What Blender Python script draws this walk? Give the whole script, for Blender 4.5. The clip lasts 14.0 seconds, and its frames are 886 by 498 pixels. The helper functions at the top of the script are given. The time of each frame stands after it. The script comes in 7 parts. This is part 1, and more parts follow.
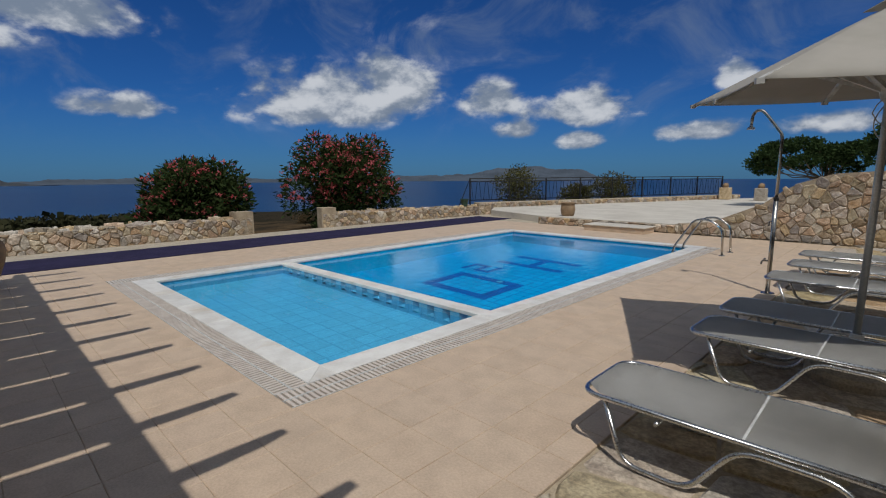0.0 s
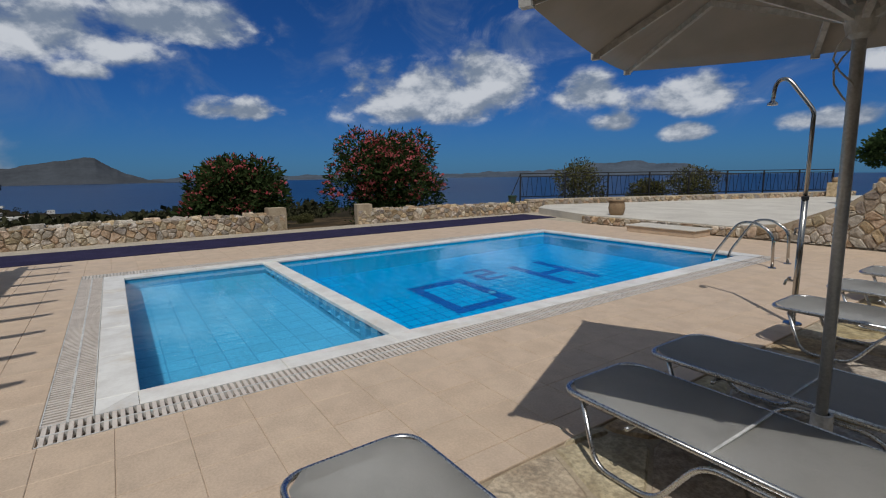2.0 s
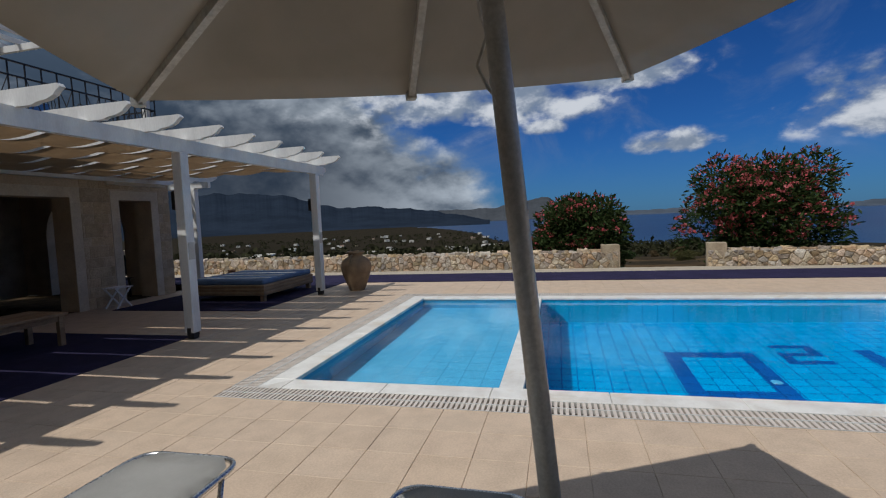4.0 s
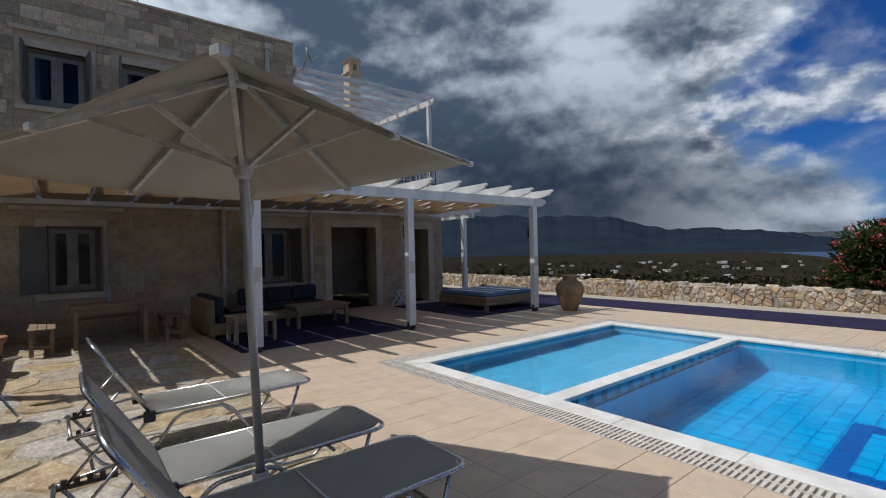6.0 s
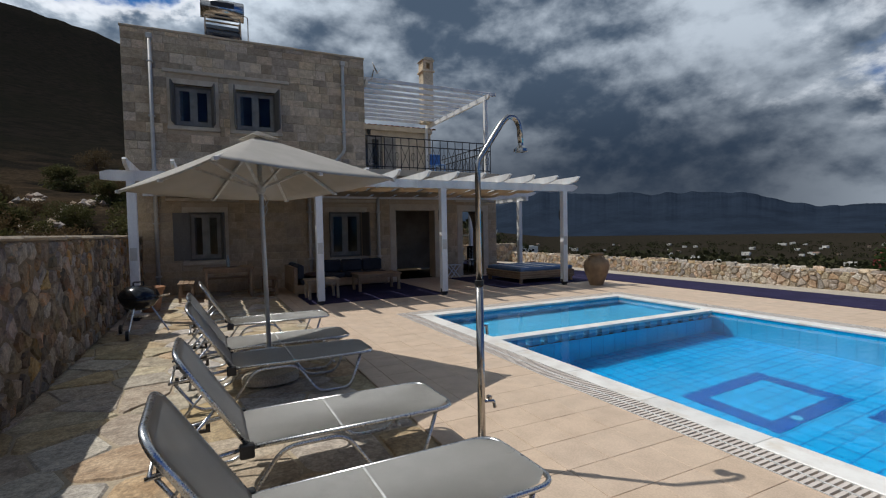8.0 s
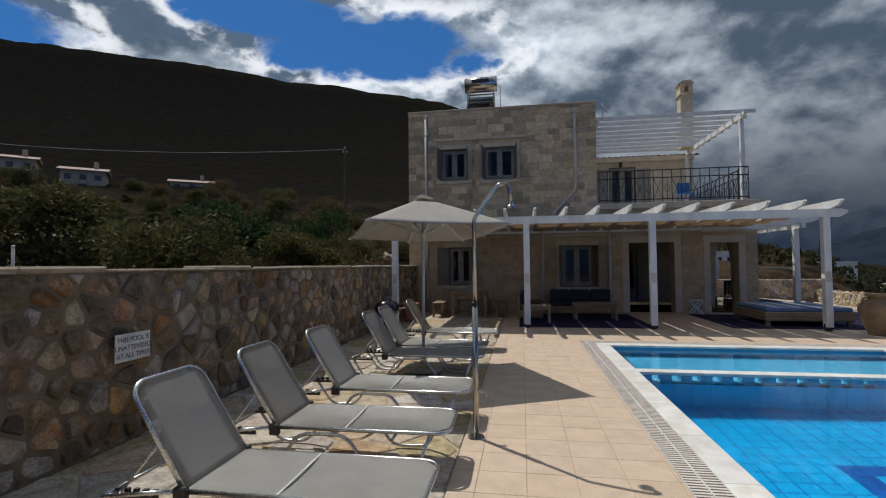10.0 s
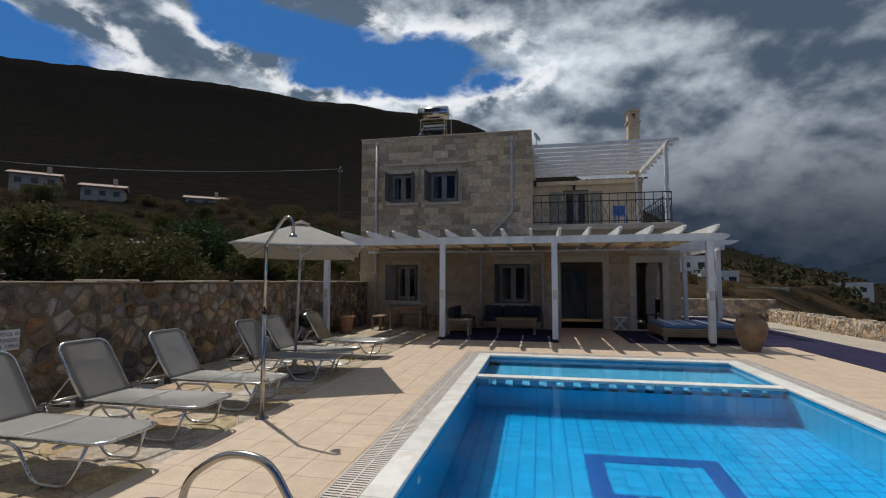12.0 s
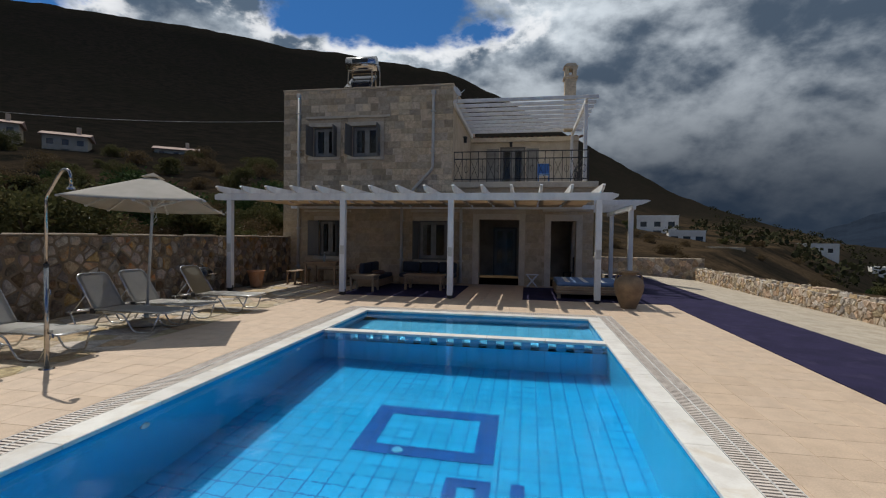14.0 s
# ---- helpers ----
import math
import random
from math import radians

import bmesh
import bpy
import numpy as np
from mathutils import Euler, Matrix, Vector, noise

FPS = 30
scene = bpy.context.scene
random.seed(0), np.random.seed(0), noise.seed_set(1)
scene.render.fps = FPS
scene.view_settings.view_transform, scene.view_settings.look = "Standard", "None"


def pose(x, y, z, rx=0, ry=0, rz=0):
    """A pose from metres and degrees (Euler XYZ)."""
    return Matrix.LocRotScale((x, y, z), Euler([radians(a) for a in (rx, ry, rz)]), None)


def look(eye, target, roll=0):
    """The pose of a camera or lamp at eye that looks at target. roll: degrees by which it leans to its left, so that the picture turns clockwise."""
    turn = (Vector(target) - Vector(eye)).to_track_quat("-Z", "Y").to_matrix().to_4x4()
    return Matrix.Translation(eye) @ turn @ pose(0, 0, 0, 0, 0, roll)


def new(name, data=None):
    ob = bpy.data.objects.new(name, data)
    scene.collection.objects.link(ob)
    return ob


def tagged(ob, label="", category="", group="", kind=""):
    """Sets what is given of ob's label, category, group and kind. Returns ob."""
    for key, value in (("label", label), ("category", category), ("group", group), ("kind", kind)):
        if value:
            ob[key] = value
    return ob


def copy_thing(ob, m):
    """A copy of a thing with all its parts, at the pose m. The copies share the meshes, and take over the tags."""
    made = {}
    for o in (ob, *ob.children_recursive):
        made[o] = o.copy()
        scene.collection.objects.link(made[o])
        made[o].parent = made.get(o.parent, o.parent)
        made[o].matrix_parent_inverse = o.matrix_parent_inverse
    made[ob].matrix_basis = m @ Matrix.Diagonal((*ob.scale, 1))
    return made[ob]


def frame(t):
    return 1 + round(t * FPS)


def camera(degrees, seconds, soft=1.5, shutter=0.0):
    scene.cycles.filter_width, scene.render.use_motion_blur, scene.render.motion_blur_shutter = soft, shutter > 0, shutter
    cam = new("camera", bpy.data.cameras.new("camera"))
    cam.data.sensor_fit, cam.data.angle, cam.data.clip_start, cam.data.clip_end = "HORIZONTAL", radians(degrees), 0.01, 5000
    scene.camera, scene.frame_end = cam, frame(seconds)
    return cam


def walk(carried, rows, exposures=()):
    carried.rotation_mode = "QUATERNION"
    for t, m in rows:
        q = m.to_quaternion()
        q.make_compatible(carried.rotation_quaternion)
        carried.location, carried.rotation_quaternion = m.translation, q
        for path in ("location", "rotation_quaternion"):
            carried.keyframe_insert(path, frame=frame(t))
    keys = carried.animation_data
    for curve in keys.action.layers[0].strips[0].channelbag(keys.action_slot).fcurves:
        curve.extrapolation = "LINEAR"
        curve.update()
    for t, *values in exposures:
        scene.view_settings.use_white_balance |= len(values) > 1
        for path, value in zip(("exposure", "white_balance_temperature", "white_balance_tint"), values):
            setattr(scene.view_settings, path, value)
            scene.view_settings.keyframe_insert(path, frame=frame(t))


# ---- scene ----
cam = camera(85.6, 14.0, soft=1.15)

PATH = [
    (0, (-3.371, 1.948, 1.534), (-1.979, 0.545, 1.233), -0.4),
    (0.5, (-3.339, 1.744, 1.511), (-1.875, 0.425, 1.172), -0.8),
    (1, (-3.412, 1.221, 1.505), (-2.014, -0.169, 1.165), -0.7),
    (1.5, (-3.613, 0.628, 1.491), (-2.255, -0.805, 1.176), -0.5),
    (2, (-3.875, 0.011, 1.499), (-2.246, -1.105, 1.185), -0.8),
    (2.5, (-4.06, -0.529, 1.513), (-2.214, -1.234, 1.208), -1.0),
    (3, (-4.244, -1.207, 1.53), (-2.28, -1.456, 1.247), -1.6),
    (5.5, (-4.053, -4.686, 1.563), (-2.534, -3.386, 1.585), -1.4),
    (6, (-4.011, -5.371, 1.571), (-2.754, -3.815, 1.574), -1.3),
    (6.5, (-3.971, -6.085, 1.519), (-2.873, -4.414, 1.573), -1.1),
    (7, (-3.996, -6.798, 1.559), (-2.933, -5.104, 1.568), -1.2),
    (7.5, (-3.901, -7.399, 1.573), (-2.898, -5.669, 1.557), -1.1),
    (8, (-3.686, -8.063, 1.568), (-2.81, -6.267, 1.492), -1.1),
    (8.5, (-3.33, -8.629, 1.62), (-2.753, -6.715, 1.593), -0.9),
    (9, (-2.823, -9.098, 1.608), (-2.631, -7.108, 1.659), -0.9),
    (11.5, (0.381, -10.353, 1.574), (-0.149, -8.426, 1.654), -0.2),
    (12, (1.086, -10.453, 1.579), (0.689, -8.498, 1.715), 0.1),
    (12.5, (1.661, -10.282, 1.561), (1.503, -8.294, 1.706), 0.4),
    (13, (2.184, -10.049, 1.535), (1.978, -8.061, 1.615), 0.6),
    (13.5, (2.711, -9.886, 1.495), (2.564, -7.892, 1.526), 0.9),
    (14, (3.441, -10.033, 1.602), (3.096, -8.064, 1.556), 0.8),
]
EXPOSURE = ((0.0, -0.91, 6260, 10), (3.2, -0.89, 6220, 10), (5.3, -0.56, 6120, 10), (9.2, -0.51, 6280, 10), (14.0, -0.58, 6500, 10))
walk(cam, [(t, look(*r)) for t, *r in PATH], EXPOSURE)

# ---- light: sun behind the house on the hill side, broken cloud over a blue sea sky ----
SUN_WAY = Vector((0.445, -0.39, -1.0)).normalized()
sun_data = bpy.data.lights.new("sun", "SUN")
sun_data.energy, sun_data.angle, sun_data.color = 4.7, radians(0.55), (1.0, 0.95, 0.87)
sun = new("sun", sun_data)
sun.matrix_world = look((0, 0, 60), Vector((0, 0, 60)) + SUN_WAY)


class Nodes:
    """Short hand for a node tree."""

    def __init__(self, tree):
        self.tree = tree
        tree.nodes.clear()

    def add(self, kind, ins=None, operation="", use_clamp=False, interpolation_type=""):
        n = self.tree.nodes.new(kind)
        if operation:
            n.operation = operation
        if use_clamp:
            n.use_clamp = True
        if interpolation_type:
            n.interpolation_type = interpolation_type
        for k, v in (ins or {}).items():
            s = n.inputs[k]
            if isinstance(v, bpy.types.NodeSocket):
                self.tree.links.new(v, s)
            else:
                s.default_value = v
        return n

    def math(self, op, a, b=0.0, c=0.0, clamp=False):
        n = self.add("ShaderNodeMath", {0: a, 1: b, 2: c}, operation=op, use_clamp=clamp)
        return n.outputs[0]

    def step(self, value, lo, hi, a=0.0, b=1.0):
        n = self.add("ShaderNodeMapRange", {"Value": value, "From Min": lo, "From Max": hi, "To Min": a, "To Max": b},
                     interpolation_type="SMOOTHSTEP")
        return n.outputs["Result"]

    def mix(self, f, a, b, blend="MIX"):
        n = self.tree.nodes.new("ShaderNodeMix")
        n.data_type, n.blend_type = "RGBA", blend
        for idx, v in ((0, f), (6, a), (7, b)):
            if isinstance(v, bpy.types.NodeSocket):
                self.tree.links.new(v, n.inputs[idx])
            else:
                n.inputs[idx].default_value = v if idx == 0 else (*v[:3], 1)
        return n.outputs[2]

    def noise(self, vec, scale, detail=4.0, rough=0.55, distort=0.0):
        return self.add("ShaderNodeTexNoise", {"Vector": vec, "Scale": scale, "Detail": detail, "Roughness": rough,
                                               "Distortion": distort}).outputs["Fac"]


def build_world():
    world = bpy.data.worlds.new("sky")
    scene.world = world
    world.use_nodes = True
    g = Nodes(world.node_tree)
    sky = g.add("ShaderNodeTexSky")
    sky.sky_type, sky.sun_disc, sky.sun_elevation = "NISHITA", False, radians(59.4)
    sky.sun_rotation, sky.altitude = math.atan2(-SUN_WAY.x, -SUN_WAY.y), 60
    sky.air_density, sky.dust_density, sky.ozone_density = 0.9, 0.2, 4.0
    way = g.add("ShaderNodeTexCoord").outputs["Generated"]
    xyz = g.add("ShaderNodeSeparateXYZ", {0: way})
    x, y, z = xyz.outputs
    deg = 180 / math.pi
    # bearing from the middle of the bay, and height, both in degrees
    ahead = g.math("ADD", g.math("MULTIPLY", x, math.sin(radians(134))), g.math("MULTIPLY", y, math.cos(radians(134))))
    across = g.math("ADD", g.math("MULTIPLY", x, math.cos(radians(134))), g.math("MULTIPLY", y, -math.sin(radians(134))))
    bearing = g.math("MULTIPLY", g.math("ARCTAN2", across, ahead), deg)
    height = g.math("MULTIPLY", g.math("ARCSINE", z), deg)
    spot = g.add("ShaderNodeCombineXYZ", {0: bearing, 1: height, 2: 0.0}).outputs[0]
    squat = g.add("ShaderNodeVectorMath", {0: way, 1: (1.0, 1.0, 1.7)}, operation="MULTIPLY").outputs[0]
    lump = g.noise(squat, 9.0, 10, 0.56, 0.10)
    above = g.noise(g.add("ShaderNodeVectorMath", {0: squat, 1: (0.0, 0.0, 0.035)}, operation="ADD").outputs[0], 9.0, 10, 0.56, 0.10)
    relief = g.math("SUBTRACT", lump, above)
    fleece = g.noise(squat, 3.2, 8, 0.55, 0.2)

    plain_bearing = g.math("MULTIPLY", g.math("ARCTAN2", x, y), deg)
    inland_spot = g.add("ShaderNodeCombineXYZ", {0: plain_bearing, 1: height, 2: 0.0}).outputs[0]

    def bank(rows, where, origin):
        """A field that is 1 in the heart of each cloud (bearing, height, width, rise, drop) and falls to 0 at its rim."""
        field = None
        for az, el, w, up, down in rows:
            d = g.add("ShaderNodeVectorMath", {0: where, 1: (az - origin, el, 0)}, operation="SUBTRACT").outputs[0]
            p = g.add("ShaderNodeVectorMath", {0: d, 1: (1 / w, 1 / up, 0)}, operation="MULTIPLY").outputs[0]
            q = g.add("ShaderNodeVectorMath", {0: d, 1: (-1 / w, -1 / down, 0)}, operation="MULTIPLY").outputs[0]
            far = g.add("ShaderNodeVectorMath", {0: p, 1: q}, operation="MAXIMUM").outputs[0]
            one = g.math("SUBTRACT", 1.0, g.add("ShaderNodeVectorMath", {0: far}, operation="LENGTH").outputs["Value"])
            field = one if field is None else g.math("MAXIMUM", field, one)
        return field
    # fair-weather puffs over the bay, with thin veils above
    field = bank(FAIR_CLOUDS, spot, 134)
    puff = g.math("ADD", field, g.math("MULTIPLY", g.math("SUBTRACT", lump, 0.49), 2.6))
    puffs = g.math("MULTIPLY", g.step(puff, 0.0, 0.62), g.step(field, -0.25, 0.20))
    long_v = g.add("ShaderNodeVectorMath", {0: g.add("ShaderNodeVectorRotate", {"Vector": way, "Angle": radians(30)}).outputs[0], 1: (1.2, 4.0, 5.0)}, operation="MULTIPLY").outputs[0]
    veil = g.math("MULTIPLY", g.step(g.noise(long_v, 1.6, 7, 0.62, 0.8), 0.44, 0.76), g.step(height, 2.0, 10.0, 0.0, 0.42))
    clear = g.math("MAXIMUM", puffs, veil)
    haze = g.step(z, 0.16, -0.02, 0.0, 0.38)
    white = g.mix(g.step(g.math("ADD", g.math("MULTIPLY", relief, 2.6), g.math("MULTIPLY", puff, 0.32)), -0.12, 0.60), (0.34, 0.42, 0.55), (1.02, 1.05, 1.10))
    # heavy cloud inland; its seaward edge leans out as it rises
    edge_at = g.math("ADD", 64.5, g.math("MULTIPLY", g.math("ABSOLUTE", g.math("SUBTRACT", height, 13.0)), -1.0))
    inside = g.math("ADD", g.math("SUBTRACT", g.math("ABSOLUTE", bearing), edge_at), g.math("ADD", g.math("MULTIPLY", g.math("SUBTRACT", fleece, 0.5), 26.0), g.math("MULTIPLY", g.math("SUBTRACT", lump, 0.5), 10.0)))
    inland = g.step(inside, -2.0, 3.5)
    hole = g.math("ADD", bank(BLUE_GAPS, inland_spot, 0), g.math("ADD", g.math("MULTIPLY", g.math("SUBTRACT", lump, 0.5), 1.5), g.math("MULTIPLY", g.math("SUBTRACT", fleece, 0.5), 1.0)))
    heavy = g.step(hole, 0.22, -0.06)
    cover = g.math("ADD", g.math("MULTIPLY", heavy, inland), g.math("MULTIPLY", clear, g.math("SUBTRACT", 1.0, inland)), 0.0, True)
    # slate bellies and paler tops, darkest where it rains over the plain
    round_v = g.add("ShaderNodeVectorMath", {0: way, 1: (1.9, 1.9, 2.7)}, operation="MULTIPLY").outputs[0]
    shade = g.noise(g.add("ShaderNodeVectorMath", {0: round_v, 1: (1.7, 0.4, 0.3)}, operation="ADD").outputs[0], 1.9, 7, 0.50, 0.12)
    grey = g.mix(g.step(g.math("ADD", shade, g.math("MULTIPLY", relief, 0.45)), 0.36, 0.67), (0.100, 0.145, 0.21), (0.76, 0.84, 0.92))
    glow = g.step(hole, -1.5, -0.1)
    grey = g.mix(1.0, grey, g.mix(glow, (1.0, 1.0, 1.0), (1.40, 1.40, 1.38)), "MULTIPLY")
    storm_dot = g.math("ADD", g.math("MULTIPLY", x, 0.53), g.math("MULTIPLY", y, 0.848))
    storm = g.math("MULTIPLY", g.step(storm_dot, 0.62, 0.95), g.step(z, 0.37, 0.07))
    grey = g.mix(g.math("MULTIPLY", storm, 0.90), grey, (0.024, 0.040, 0.070))
    rim = g.math("MAXIMUM", g.math("MULTIPLY", g.step(hole, -0.75, -0.05), g.step(g.math("ADD", lump, relief), 0.40, 0.66)), g.math("MULTIPLY", g.math("MULTIPLY", g.step(inside, 17.0, 1.0), g.step(height, 6.0, 13.0)), g.step(g.math("ADD", fleece, g.math("MULTIPLY", relief, 0.8)), 0.44, 0.70)))
    grey = g.mix(g.math("MULTIPLY", rim, 0.85), grey, (1.35, 1.37, 1.40))
    cloud = g.mix(inland, white, grey)
    blue = g.mix(1.0, sky.outputs[0], (SKY_TINT[0], SKY_TINT[1], SKY_TINT[2]), "MULTIPLY")
    blue = g.mix(haze, blue, (0.105, 0.23, 0.45))
    blue = g.mix(g.math("MULTIPLY", inland, 0.25), blue, (0.14, 0.46, 0.85))
    final = g.mix(cover, blue, cloud)
    bg = g.add("ShaderNodeBackground", {"Color": final, "Strength": 1.0})
    g.add("ShaderNodeOutputWorld", {"Surface": bg.outputs[0]})


# bearing from +y clockwise, height, half width, rise and drop, in degrees
FAIR_CLOUDS = ((122, 7.6, 13, 5.0, 2.2), (130, 9.6, 6, 4.6, 3.0), (141, 8.0, 4.2, 3.0, 1.6), (151.5, 7.1, 8.5, 3.0, 1.8), (144.2, 4.9, 3.4, 1.8, 1.1),
               (150.6, 3.7, 3.4, 1.3, 0.9), (162.7, 4.3, 5.2, 1.5, 1.0), (165.9, 9.6, 2.4, 2.0, 1.4), (173.5, 4.5, 5.4, 1.5, 1.0), (97, 14.4, 10, 3.0, 2.0),
               (102.3, 6.6, 5.0, 2.0, 1.0), (84, 12.3, 15, 4.2, 2.4), (88.4, 9.7, 2.8, 1.5, 1.0))
BLUE_GAPS = ((-17, 24.4, 15, 3.2, 3.2), (-29, 27.0, 9, 3.2, 3.0), (-37, 29.5, 5, 4.0, 3.5), (-58, 21.4, 11, 3.2, 4.0))
SKY_TINT = (0.016, 0.046, 0.092)
build_world()

# ---- materials ----
MATS = {}


def material(name, color, rough=0.7, color2=None, scale=6.0, fine=60.0, bump=0.15, metal=0.0, vary=0.0, spec=0.5, fine_amt=0.25,
             stains=None, stain_scale=1.5, stain_amt=0.0, island=False, tint=1.0, bump_dist=0.01, stretch=(1, 1, 1), sheen=0.0, world=True):
    """A surface with broad and fine variation of colour, fine relief and, where vary is set, a tone of its own per piece."""
    m = bpy.data.materials.new(name)
    m.use_nodes = True
    g = Nodes(m.node_tree)
    if world:
        pos = g.add("ShaderNodeNewGeometry").outputs["Position"]
    else:
        pos = g.add("ShaderNodeTexCoord").outputs["Object"]
    pos = g.add("ShaderNodeMapping", {"Vector": pos, "Scale": stretch}).outputs[0]
    c2 = color2 or tuple(0.72 * c for c in color)
    broad = g.noise(pos, scale, 5, 0.6)
    col = g.mix(g.step(broad, 0.35, 0.68), color, c2)
    grain = g.noise(pos, fine, 3, 0.65)
    col = g.mix(fine_amt, col, g.mix(g.step(grain, 0.3, 0.7), (0.25, 0.25, 0.25), (0.75, 0.75, 0.75)), "OVERLAY")
    if stains:
        st = g.noise(pos, stain_scale, 7, 0.65, 0.6)
        col = g.mix(g.math("MULTIPLY", g.step(st, 0.52, 0.68), stain_amt), col, stains)
    if vary:
        rnd = g.add("ShaderNodeNewGeometry").outputs["Random Per Island"] if island else g.add("ShaderNodeObjectInfo").outputs["Random"]
        hsv = g.add("ShaderNodeHueSaturation", {"Color": col, "Value": g.math("ADD", g.math("MULTIPLY", rnd, 2 * vary), 1 - vary),
                                                "Hue": g.math("ADD", g.math("MULTIPLY", g.math("FRACT", g.math("MULTIPLY", rnd, 7.13)), 0.03 * tint), 0.5 - 0.015 * tint),
                                                "Saturation": g.math("ADD", g.math("MULTIPLY", g.math("FRACT", g.math("MULTIPLY", rnd, 13.7)), 0.9 * tint), 1 - 0.5 * tint)})
        col = hsv.outputs[0]
    bsdf = g.add("ShaderNodeBsdfPrincipled", {"Base Color": col, "Metallic": metal, "Specular IOR Level": spec,
                                              "Roughness": g.math("ADD", g.math("MULTIPLY", grain, 0.16), max(0.02, rough - 0.08))})
    if bump:
        hgt = g.math("ADD", g.math("MULTIPLY", broad, 0.6), g.math("MULTIPLY", grain, 0.4))
        bn = g.add("ShaderNodeBump", {"Height": hgt, "Strength": bump, "Distance": bump_dist})
        m.node_tree.links.new(bn.outputs[0], bsdf.inputs["Normal"])
    if sheen:
        bsdf.inputs["Sheen Weight"].default_value = sheen
    g.add("ShaderNodeOutputMaterial", {"Surface": bsdf.outputs[0]})
    MATS[name] = m
    return m


def glass_material(name, tint, rough=0.02):
    m = bpy.data.materials.new(name)
    m.use_nodes = True
    g = Nodes(m.node_tree)
    b = g.add("ShaderNodeBsdfPrincipled", {"Base Color": (*tint, 1), "Roughness": rough, "IOR": 1.28, "Transmission Weight": 1.0})
    g.add("ShaderNodeOutputMaterial", {"Surface": b.outputs[0]})
    MATS[name] = m
    return m


def water_material(name, tint, scale, strength):
    m = bpy.data.materials.new(name)
    m.use_nodes = True
    g = Nodes(m.node_tree)
    pos = g.add("ShaderNodeNewGeometry").outputs["Position"]
    n1 = g.math("ADD", g.noise(pos, scale, 3, 0.5, 0.5), g.math("MULTIPLY", g.noise(pos, scale * 4.5, 2, 0.5, 0.8), 0.22))
    bn = g.add("ShaderNodeBump", {"Height": n1, "Strength": strength, "Distance": 0.02})
    b = g.add("ShaderNodeBsdfPrincipled", {"Base Color": (*tint, 1), "Roughness": 0.0, "IOR": 1.17, "Transmission Weight": 1.0,
                                           "Normal": bn.outputs[0]})
    g.add("ShaderNodeOutputMaterial", {"Surface": b.outputs[0]})
    MATS[name] = m
    return m


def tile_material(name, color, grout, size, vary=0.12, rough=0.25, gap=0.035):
    """Small glazed tiles with a joint grid, seen under water, with ripple light painted on."""
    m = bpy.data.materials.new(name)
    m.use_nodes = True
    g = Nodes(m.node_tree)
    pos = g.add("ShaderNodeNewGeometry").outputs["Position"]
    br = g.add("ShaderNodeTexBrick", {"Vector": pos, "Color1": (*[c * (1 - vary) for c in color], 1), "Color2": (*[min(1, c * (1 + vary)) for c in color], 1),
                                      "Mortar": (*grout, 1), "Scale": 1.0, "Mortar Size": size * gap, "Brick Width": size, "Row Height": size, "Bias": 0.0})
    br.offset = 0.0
    # caustic-like ripple light, put into the tile colour as speckle
    ripple_light = g.noise(pos, 22.0, 5, 0.65, 1.2)
    col = g.mix(0.35, br.outputs["Color"], g.mix(g.step(ripple_light, 0.3, 0.72), (0.35, 0.35, 0.35), (0.72, 0.72, 0.72)), "OVERLAY")
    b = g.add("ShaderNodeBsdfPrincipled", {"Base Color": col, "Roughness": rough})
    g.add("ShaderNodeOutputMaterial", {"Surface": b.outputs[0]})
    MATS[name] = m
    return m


M_TILE = material("deck_tile", (0.575, 0.44, 0.32), 0.62, (0.50, 0.38, 0.275), 5.0, 70, 0.20, vary=0.03, tint=0.06, stains=(0.47, 0.37, 0.275), stain_amt=0.3, fine_amt=0.20)
M_TILE_REST = material("deck_tile_rest", (0.575, 0.44, 0.32), 0.62, (0.50, 0.38, 0.275), 5.0, 70, 0.20, vary=0.03, tint=0.06, island=True, stains=(0.47, 0.37, 0.275), stain_amt=0.3, fine_amt=0.20)
M_GROUT = material("grout", (0.52, 0.41, 0.305), 0.9, scale=8, fine=120)
M_FLAG = material("flagstone", (0.50, 0.41, 0.29), 0.85, (0.34, 0.265, 0.18), 6.0, 38, 0.9, vary=0.13, stains=(0.20, 0.165, 0.12), stain_scale=9.0, stain_amt=0.65, bump_dist=0.03, fine_amt=0.5)
M_FLAG_REST = material("flagstone_rest", (0.50, 0.41, 0.29), 0.85, (0.34, 0.265, 0.18), 6.0, 38, 0.9, vary=0.13, island=True, stains=(0.20, 0.165, 0.12), stain_scale=9.0, stain_amt=0.65, bump_dist=0.03, fine_amt=0.5)
M_MORTAR = material("mortar", (0.22, 0.165, 0.11), 0.95, (0.15, 0.11, 0.07), 5.0, 70, 0.7, bump_dist=0.015)
M_STONE = material("rubble_stone", (0.29, 0.225, 0.15), 0.85, (0.16, 0.11, 0.068), 7.0, 40, 0.9, vary=0.62, stains=(0.42, 0.20, 0.075), stain_scale=3.0, stain_amt=0.55, bump_dist=0.022, fine_amt=0.5)
M_STONE_REST = material("rubble_stone_rest", (0.29, 0.225, 0.15), 0.85, (0.16, 0.11, 0.068), 7.0, 40, 0.9, vary=0.62, island=True, stains=(0.42, 0.20, 0.075), stain_scale=3.0, stain_amt=0.55, bump_dist=0.022, fine_amt=0.5)
